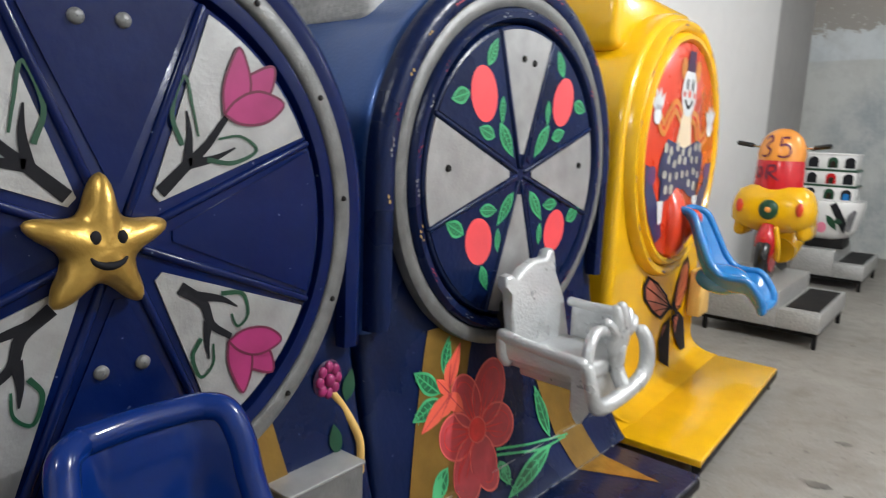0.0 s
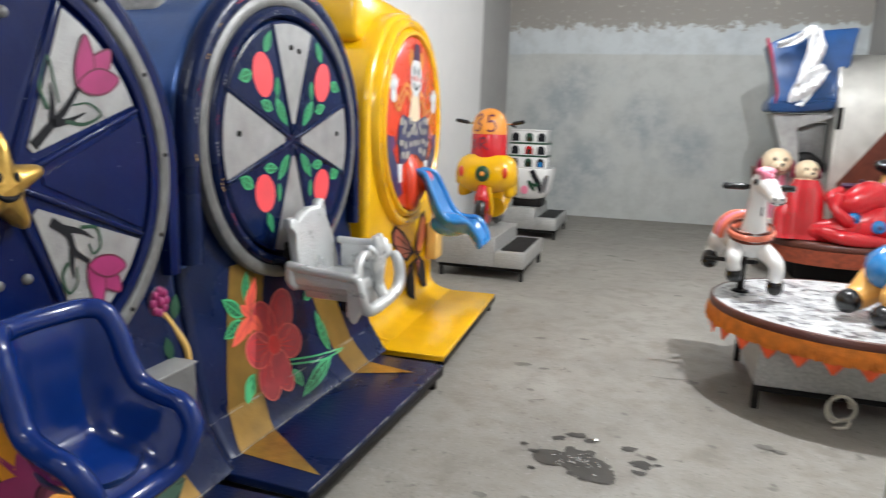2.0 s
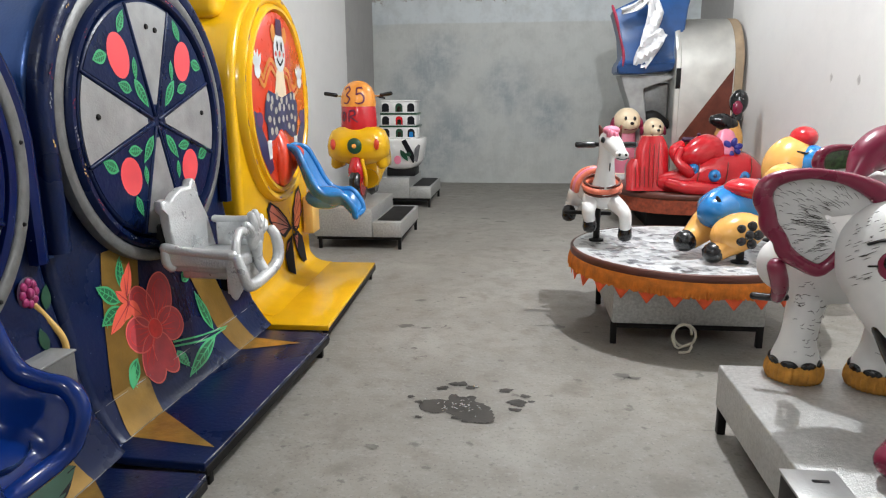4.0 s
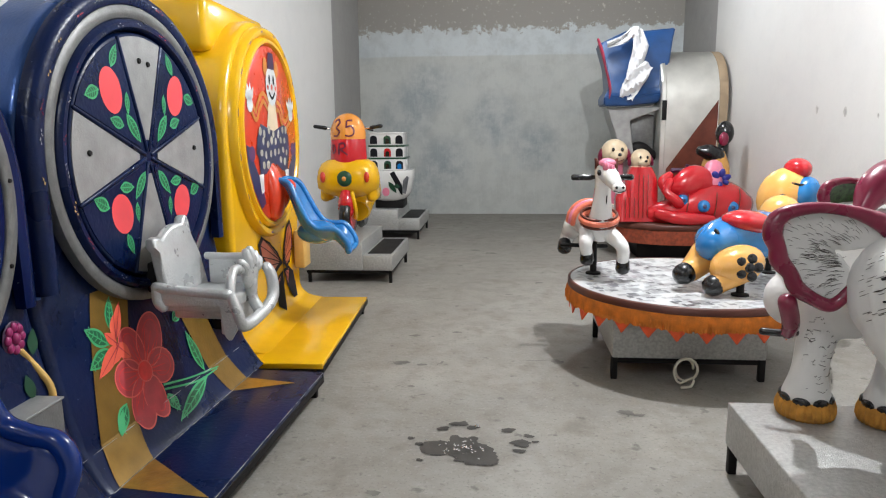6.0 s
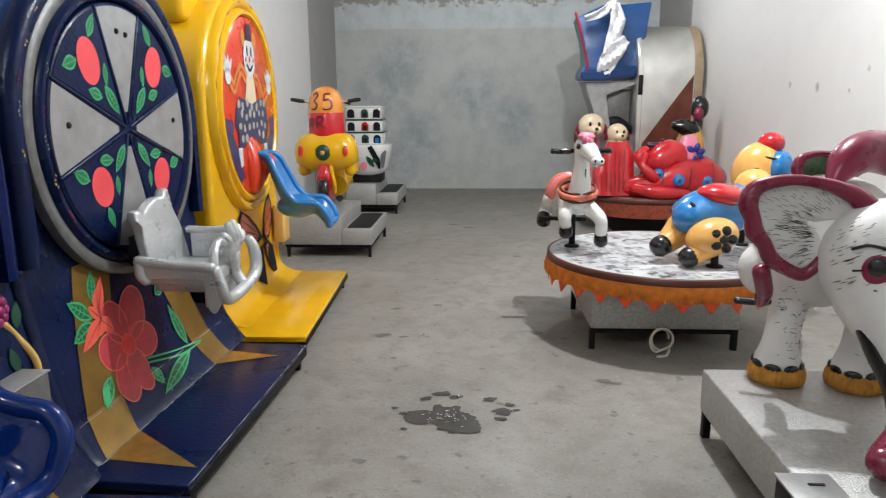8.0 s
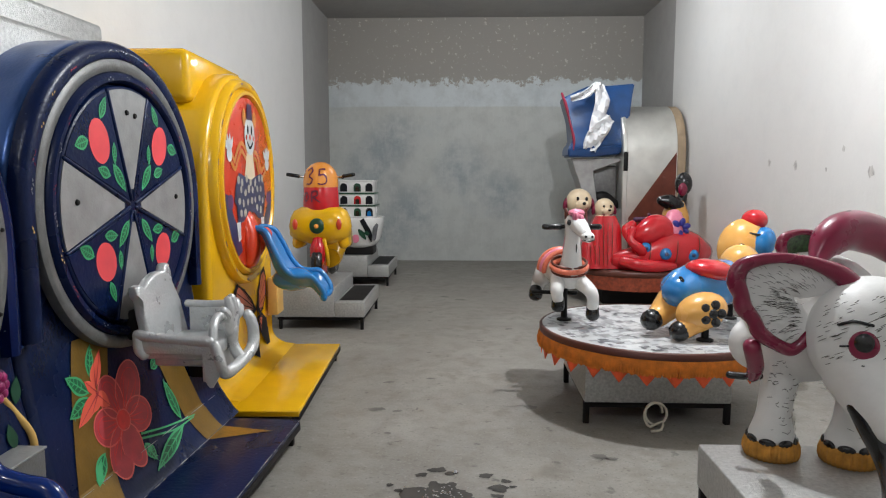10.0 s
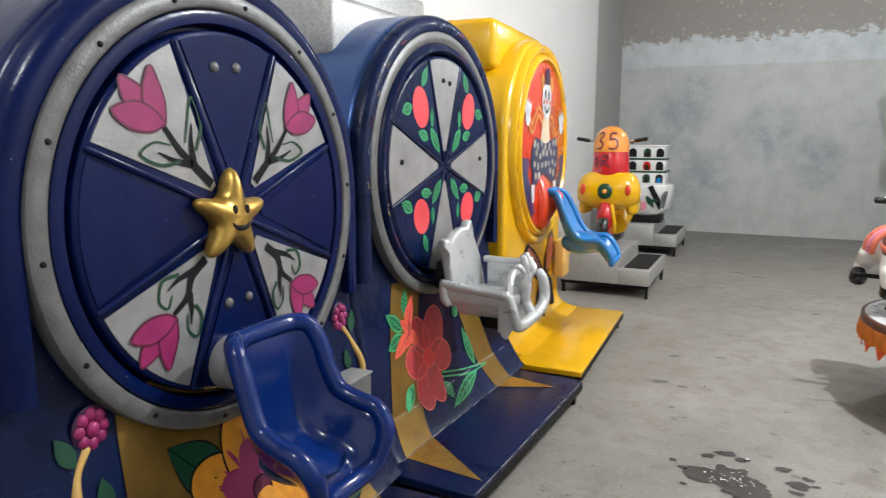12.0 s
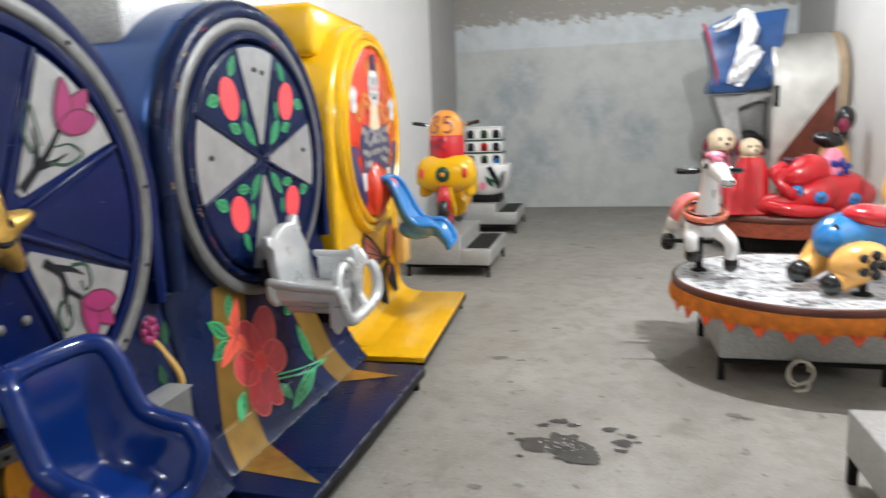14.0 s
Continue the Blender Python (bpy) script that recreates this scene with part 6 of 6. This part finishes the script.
for k in range(4):
    tube(bm, [(2.985 + 0.004 * k, 0.832 - 0.002 * k, 0.85 - 0.016 * k), (3.02 + 0.002 * k, 0.822, 0.848 - 0.016 * k)], 0.003, 1, 6)
part("eye", bm, [MAROON, BLACK], el, "maroon and black painted eye")

# ---- red insect train ----
bt = thing("insect_ride", pose(3.66, 6.95, 0), "glossy red insect car on a round fringed base", "kiddie ride")
bm = B()
lathe(bm, [(0.36, 0.001), (0.36, 0.80), (0.38, 0.82), (0.42, 0.82), (0.44, 0.80), (0.44, 0.001)], (0, 0, 0), "z", 0, 72)
part("round_base", bm, BOARD, bt, "dark red round base")
bm = B()
rows = []
rnd = random.Random(2)
for z, r in ((0.38, 0.80), (0.30, 0.80), (0.2, 0.79)):
    rows.append([((r + rnd.uniform(-0.012, 0.012)) * math.cos(TAU * j / 140), (r + rnd.uniform(-0.012, 0.012)) * math.sin(TAU * j / 140), z) for j in range(140)])
grid(bm, rows, 0, closed=True)
part("fringe", bm, mat("rust_red_fringe", (0.26, 0.05, 0.02), 0.8, vary=0.4, scale=25), bt, "rust red fringe", 80)
bm = B()
slab(bm, -0.45, 0.45, -0.45, 0.45, 0.0, 0.36, 0, 0.01)
part("pedestal", bm, BLACKM, bt)
for x0, x1, zt in ((-0.72, -0.44, 0.80), (-0.62, -0.25, 1.06)):
    bm = B()
    rows = []
    for k in range(13):
        t = k / 12
        z = 0.45 + (zt - 0.45) * t
        w_ = 1 - 0.75 * max(t - 0.72, 0) ** 1.3 / 0.28 ** 1.3 * 0.5
        cx, hw = (x0 + x1) / 2, (x1 - x0) / 2 * w_
        rows.append([(cx + hw * math.copysign(abs(math.cos(q)) ** 0.5, math.cos(q)), -0.5 + 0.14 * math.copysign(abs(math.sin(q)) ** 0.5, math.sin(q)) + 0.1 * t, z) for q in [TAU * i / 28 for i in range(28)]])
    grid(bm, rows, 0, closed=True, caps=True)
    sb = part("seat_back", bm, RED, bt)
    for k in (-1, 0, 1):
        bm = B()
        tube(bm, [((x0 + x1) / 2 + k * 0.05, -0.645, 0.5), ((x0 + x1) / 2 + k * 0.05, -0.60, zt - 0.08)], 0.004, 0, 6)
        part("painted_line", bm, RUST, sb)
bm = B()
tube(bm, [(-0.35, -0.55, 0.54), (-0.1, -0.58, 0.56), (0.2, -0.52, 0.64), (0.5, -0.45, 0.66), (0.72, -0.35, 0.62)], [0.10, 0.16, 0.24, 0.24, 0.16], 0, 18)
tube(bm, [(-0.12, -0.6, 0.82), (0.0, -0.6, 0.86), (0.14, -0.54, 0.92), (0.24, -0.5, 0.86)], [0.1, 0.15, 0.17, 0.16], 0, 16)
ball(bm, (0.46, -0.42, 0.74), (0.24, 0.22, 0.17), 0)
tube(bm, [(-0.14, -0.56, 0.97), (-0.22, -0.6, 0.9), (-0.2, -0.64, 0.78)], [0.05, 0.06, 0.03], 0, 10)
part("body", bm, RED, bt, angle=60)
for k, (x, r) in enumerate(((0.02, 0.235), (0.33, 0.262), (0.6, 0.225))):
    bm = B()
    tube(bm, [(x + 0.03 * math.sin(a), -0.53 + 0.12 * x - r * math.cos(a), 0.61 + 0.05 * min(x, 0.4) + r * math.sin(a)) for a in (-0.6, -0.2, 0.2, 0.6, 1.0)], 0.006, 0, 6)
    part("painted_line", bm, RUST, bt)
bm = B()
tube(bm, [(-0.02, -0.64, 0.62), (-0.1, -0.74, 0.7), (-0.2, -0.72, 0.8), (-0.16, -0.66, 0.92)], [0.07, 0.06, 0.045, 0.04], 0, 12)
tube(bm, [(-0.28, -0.7, 0.55), (-0.12, -0.78, 0.52), (0.1, -0.78, 0.5), (0.3, -0.76, 0.5)], [0.06, 0.075, 0.07, 0.04], 0, 12)
part("arm", bm, RED, bt)
bm = B()
tube(bm, [(-0.1, -0.5, 1.02), (0.03, -0.52, 1.03), (0.16, -0.5, 1.05)], [0.03, 0.022, 0.03], 0, 8)
tube(bm, [(0.1, -0.5, 1.03), (0.05, -0.54, 1.08)], 0.02, 0, 8)
part("handlebar", bm, PLUM, bt)
bm = B()
tube(bm, [(0.32, -0.48, 0.88), (0.36, -0.47, 0.98), (0.37, -0.46, 1.06)], [0.16, 0.14, 0.1], 0, 14)
pk = part("pink_back", bm, PINK, bt, "pink painted wing")
bm = B()
for a, r in ((0.3, 0.05), (1.3, 0.05), (2.4, 0.05), (-0.5, 0.04), (-1.6, 0.045)):
    ball(bm, (0.40 + 0.07 * math.cos(a), -0.615, 0.93 + 0.07 * math.sin(a)), (r, 0.02, r * 0.7), 0, (0, -math.degrees(a), 0), 12, 8)
part("painted_flower", bm, mat("violet_blue_paint", (0.03, 0.03, 0.25), 0.3), pk, "violet-blue painted flower")
for x, z, yy in ((-0.02, 0.70, -0.70), (0.2, 0.64, -0.75), (0.53, 0.62, -0.675)):
    bm = B()
    ball(bm, (x, yy, z), (0.07, 0.05, 0.07), 0, u=14, v=8)
    ball(bm, (x, yy - 0.028, z), (0.03, 0.03, 0.03), 1, u=12, v=8)
    part("painted_spot", bm, [SKYBLUE, NAVYP], bt, "blue painted spot")

# figures beyond the train
def pup(name, x, y, z, r, label):
    bm = B()
    ball(bm, (0, 0, 0), (r, r * 0.95, r), 0)
    ball(bm, (0.02, -r * 0.8, -r * 0.25), (r * 0.55, r * 0.4, r * 0.42), 0)
    ball(bm, (0.04, -r * 1.18, -r * 0.12), (r * 0.14, r * 0.1, r * 0.12), 1)
    for s in (-1, 1):
        ball(bm, (s * r * 0.32 + 0.02, -r * 0.86, r * 0.22), (r * 0.11, r * 0.08, r * 0.16), 1)
        ball(bm, (s * r * 0.98, 0, -r * 0.15), (r * 0.22, r * 0.3, r * 0.5), 2, (0, s * -14, 0))
    tube(bm, [(-0.05, -r * 0.95, -r * 0.55), (0.03, -r * 1.05, -r * 0.6), (0.1, -r * 0.92, -r * 0.5)], 0.006, 2, 6)
    tube(bm, [(0, 0.05, -r * 0.7), (0, 0.05, -z + 0.5)], [r * 0.7, r * 0.9], 3, 14)
    slab(bm, -0.2, 0.2, -0.15, 0.25, -z, -z + 0.5, 4, 0.01)
    return tagged(link(name, bm, [CREAM, BLACK, MAROON, PINK, SILVER], angle=60, at=pose(x, y, z)), label, "toy figure")


pup("puppy_figure", 3.13, 7.85, 1.18, 0.18, "cream toy puppy with maroon ears behind the train")
pup("puppy_figure", 3.46, 7.75, 1.09, 0.14, "small cream toy puppy beside another puppy")
bm = B()
tube(bm, [(4.27, 7.25, 0.44), (4.27, 7.25, 0.7), (4.27, 7.24, 1.0), (4.26, 7.22, 1.14)], [0.15, 0.17, 0.17, 0.13], 0, 18)
tube(bm, [(4.05, 7.15, 1.22), (4.16, 7.16, 1.2), (4.28, 7.18, 1.15)], [0.06, 0.1, 0.09], 1, 14)
ball(bm, (4.37, 7.27, 1.43), (0.11, 0.12, 0.15), 1)
ball(bm, (4.33, 7.165, 1.36), (0.06, 0.035, 0.085), 2)
tube(bm, [(4.37, 7.28, 1.3), (4.33, 7.27, 1.1)], [0.06, 0.07], 1, 12)
ball(bm, (4.24, 7.08, 0.98), (0.035, 0.02, 0.09), 1)
tagged(link("mouse_figure", bm, [PEACH, BLACK, MAROON], angle=60), "yellow and black toy figure on the round base", "toy figure")

# ---- steel arch ride against the far wall ----
dr = thing("steel_wheel_ride", pose(0, 8.6, 0), "steel arched wheel ride with rust brown corner", "kiddie ride")
RD, ZD, XD0, XD1 = 0.68, 1.86, 3.80, 4.48
out = [(-RD, z) for z in (0.0, 0.6, 1.2, 1.6)] + [(-RD * math.cos(math.pi * i / 40), ZD + RD * math.sin(math.pi * i / 40)) for i in range(41)] + [(RD, z) for z in (1.6, 1.2, 0.6, 0.0)]
bm = B()
grid(bm, [[(x, y, z) for y, z in out] for x in (XD0, XD0 + 0.02, (XD0 + XD1) / 2, XD1 - 0.02, XD1)], 0)
shell = part("steel_shell", bm, STEEL, dr, "dull sheet steel shell", 60)
bm = B()
flat_shape(bm, [(XD0 + 0.03, 0.95), (XD1 - 0.01, 1.86), (XD1 - 0.01, 0.4), (XD0 + 0.03, 0.4)], lambda a, b: (a, -RD - 0.003, b), 0)
part("rust_corner", bm, RUST, shell, "rust brown painted corner")
for name, x0, x1, k, m in (("front_plate", XD0 - 0.07, XD0, 1.03, STEEL), ("back_plate", XD1, XD1 + 0.12, 1.0, TAN)):
    bm = B()
    o = [(y * k, ZD + (z - ZD) * k if z > ZD else z) for y, z in out]
    grid(bm, [[(x0, y * 0.98, z) for y, z in o], [(x0 + 0.01, y, z) for y, z in o], [(x1 - 0.01, y, z) for y, z in o], [(x1, y * 0.98, z) for y, z in o]], 0)
    for x in (x0, x1):
        bm.faces.new([bm.verts.new((x, y * 0.98, z)) for y, z in o])
    part(name, bm, m, dr)
bm = B()
slab(bm, 3.74, 3.80, -0.716, -0.70, 1.6, 1.86, 0, 0.003)
part("slot", bm, BLACKM, dr)

# hanging bench beside it, with the blue seat and sheet on top
bench = thing("bench_arm", pose(0, 8.25, 0), "dull silver moulded bench frame beside the steel ride", "bench")
bm = B()
rows = []
for z, x0, x1 in ((1.78, 3.03, 3.74), (1.74, 3.06, 3.74), (1.60, 3.10, 3.36), (1.45, 3.16, 3.38), (1.3, 3.2, 3.4), (1.1, 3.22, 3.44), (0.6, 3.2, 3.5), (0.0, 3.15, 3.55)):
    rows.append([(x0, -0.2, z), (x1, -0.2, z), (x1, 0.25, z), (x0, 0.25, z)])
grid(bm, rows, 0, closed=True, caps=True)
bmesh.ops.bevel(bm, geom=bm.edges[:], offset=0.012, segments=1, affect="EDGES")
part("frame", bm, SILVERL, bench, angle=30)
bm = B()
slab(bm, 3.38, 3.72, -0.05, 0.25, 1.15, 1.68, 0, 0.03)
part("side_box", bm, SILVERD, bench, "grey panel with a dark mark")
bm = B()
tube(bm, [(3.35, -0.1, 1.15), (3.5, -0.12, 1.22), (3.7, -0.1, 1.12)], [0.06, 0.1, 0.07], 0, 10)
part("dark_cushion", bm, BLACKM, bench)
tp = thing("blue_seat", pose(0, 8.2, 0), "blue plastic seat with red edge under a sheet", "seat")
bm = B()
rows = []
for z, x0, x1, y0 in ((1.80, 2.98, 3.72, -0.28), (1.92, 2.98, 3.76, -0.3), (2.0, 3.05, 3.78, -0.2), (2.3, 3.02, 3.86, -0.16), (2.62, 2.92, 3.9, -0.12), (2.8, 3.3, 3.96, 0.0)):
    rows.append([(x0, y0, z), (x0 + (x1 - x0) * 0.4, y0 - 0.03, z - 0.02), (x1, y0 + 0.08, z + 0.04), (x1, 0.3, z), (x0, 0.3, z)])
grid(bm, rows, 0, closed=True, caps=True)
bmesh.ops.bevel(bm, geom=bm.edges[:], offset=0.02, segments=2, affect="EDGES")
part("shell", bm, TARPBLUE, tp)
bm = B()
tube(bm, [(2.90, -0.16, 2.66), (2.95, -0.2, 2.5), (3.0, -0.2, 2.3), (3.06, -0.24, 2.05), (3.05, -0.3, 1.9)], [0.035, 0.045, 0.03, 0.04, 0.02], 0, 10, flat=0.5)
part("red_edge", bm, mat("dull_red_plastic", (0.30, 0.03, 0.06), 0.4, vary=0.3), tp)
bm = B()
rnd = random.Random(6)
rows = []
for strip in (((2.99, 2.60, 3.02, 2.53), (3.17, 2.68, 3.2, 2.58), (3.3, 2.78, 3.32, 2.66), (3.40, 2.80, 3.36, 2.66)),
              ((3.33, 2.80, 3.44, 2.76), (3.33, 2.6, 3.53, 2.55), (3.32, 2.42, 3.49, 2.38), (3.28, 2.28, 3.46, 2.2), (3.24, 2.12, 3.46, 2.08)),
              ((3.50, 2.36, 3.60, 2.28), (3.34, 2.26, 3.54, 2.16), (3.24, 2.14, 3.46, 2.02), (3.19, 2.0, 3.40, 1.93), (3.17, 1.9, 3.34, 1.85))):
    rows = []
    for i, (xa, za, xb_, zb_) in enumerate(strip):
        for half in (0, 0.5):
            nx = strip[min(i + 1, len(strip) - 1)]
            xa2, za2, xb2, zb2 = (p + (q - p) * half for p, q in zip((xa, za, xb_, zb_), nx))
            rows.append([(xa2 + (xb2 - xa2) * t, -0.27 - 0.05 * math.sin(7 * t + 2 * i) - 0.045 * rnd.random() - 0.04 * (za2 < 2.3), za2 + (zb2 - za2) * t + 0.02 * rnd.random()) for t in [j / 7 for j in range(8)]])
    if strip[0][0] != 3.50:
        grid(bm, rows, 0)
grid(bm, rows, 0)
sh = link("plastic_sheet", bm, SHEET, angle=30, at=pose(0, 8.2, 0))
so = sh.modifiers.new("thickness", "SOLIDIFY")
so.thickness = 0.006
tagged(sh, "crumpled white plastic sheet lying on the blue seat", "sheet")

# ---- marks on the floor and walls ----
def splash(name, x, y, r, seed, m, label, sx=1.0, z=0.003, lobes=(0.25, 0.2)):
    r_ = random.Random(seed)
    ph = [r_.uniform(0, TAU) for _ in range(7)]
    pts = []
    for i in range(72):
        a = TAU * i / 72
        k = 1 + sum(lobes[0] / (1 + 0.5 * q) * math.sin((q + 2) * a + ph[q]) for q in range(7)) * 0.55 + 0.07 * r_.uniform(-1, 1)
        k = max(k, 0.25)
        pts.append((x + r * sx * k * math.cos(a), y + r * k * math.sin(a)))
    bm = B()
    mid = bm.verts.new((x, y, z))
    edge = [bm.verts.new((a, b, z)) for a, b in pts]
    for i in range(len(edge)):
        bm.faces.new((mid, edge[i], edge[(i + 1) % len(edge)]))
    return tagged(link(name, bm, m), label, "stain", kind="structure")


splash("floor_stain", 1.43, 1.54, 0.125, 3, WET, "dark wet stain on the concrete", 1.05, lobes=(0.5, 0.3))
splash("floor_stain", 1.52, 1.42, 0.06, 9, WET, "dark wet stain on the concrete", 1.6, 0.0045)
for i, (x, y, r) in enumerate(((1.40, 1.84, 0.022), (1.48, 1.9, 0.03), (1.55, 1.86, 0.022), (1.73, 1.84, 0.025), (1.79, 1.70, 0.035), (1.78, 1.62, 0.02), (1.25, 1.72, 0.014), (1.30, 1.66, 0.016), (1.86, 1.72, 0.012), (1.32, 1.5, 0.012), (1.83, 1.78, 0.018), (0.98, 2.71, 0.035), (1.12, 2.68, 0.02), (1.5, 6.7, 0.05), (1.3, 6.9, 0.04), (2.3, 2.0, 0.03), (2.36, 1.97, 0.02), (2.0, 2.78, 0.03), (1.1, 2.3, 0.015), (1.3, 3.4, 0.02), (1.1, 1.1, 0.02), (1.55, 0.62, 0.03), (1.95, 0.66, 0.025), (1.0, 3.3, 0.025), (1.36, 0.95, 0.012), (1.7, 4.6, 0.02), (2.0, 5.1, 0.03))):
    if i < 11:
        x, y = x - 0.06, y - 0.1
    splash("floor_spot", x, y, r, 20 + i, WET if i < 11 else DARKSPOT, "small dark spot on the concrete floor", 1.5)
rnd = random.Random(31)
bm = B()
for i in range(40):
    x, y = 1.44 + rnd.gauss(0, 0.06), 1.53 + rnd.gauss(0, 0.04)
    ball(bm, (x, y, 0.004), (0.005, 0.005, 0.002), 0, u=8, v=5)
ball(bm, (1.513, 1.774, 0.006), (0.014, 0.014, 0.006), 0, u=10, v=6)
tagged(link("water_drops", bm, CHROME), "clear water drops on the wet stain", "water drops", kind="stuff")
for i, (y, z, r) in enumerate(((4.9, 1.63, 0.03), (5.45, 1.66, 0.03), (3.7, 1.56, 0.035), (4.1, 1.75, 0.02), (3.2, 1.5, 0.025), (4.35, 1.58, 0.015))):
    r_ = random.Random(i)
    pts = [(y + r * (1 + 0.4 * r_.uniform(-1, 1)) * math.cos(TAU * k / 14), z + 1.4 * r * (1 + 0.4 * r_.uniform(-1, 1)) * math.sin(TAU * k / 14)) for k in range(14)]
    bm = B()
    flat_shape(bm, pts, lambda a, b: (XR - 0.003, a, b), 0)
    tagged(link("wall_chip", bm, CHIP), "small chip in the white plaster", "wall chip", kind="structure")

rnd = random.Random(77)
for x, y, L, turn in ((0.95, 2.72, 0.13, 8), (1.17, 2.16, 0.08, 30), (1.88, 2.81, 0.26, 4), (2.3, 1.96, 0.08, 60), (1.23, 2.71, 0.06, 70), (1.0, 4.4, 0.2, 20), (1.6, 5.6, 0.3, -12), (2.0, 0.5, 0.2, 40), (1.35, 0.3, 0.16, -20)):
    a = radians(turn)
    way = [(x + L * t * math.cos(a) + rnd.uniform(-0.012, 0.012), y + L * t * math.sin(a) + rnd.uniform(-0.012, 0.012)) for t in (-0.5, -0.25, 0, 0.25, 0.5)]
    bm = B()
    line_shape(bm, way, lambda p, q: (p, q, 0.0028), 0.004, 0.014, 0)
    tagged(link("floor_scuff", bm, DARKSPOT), "thin dark scuff on the concrete floor", "scuff", kind="structure")
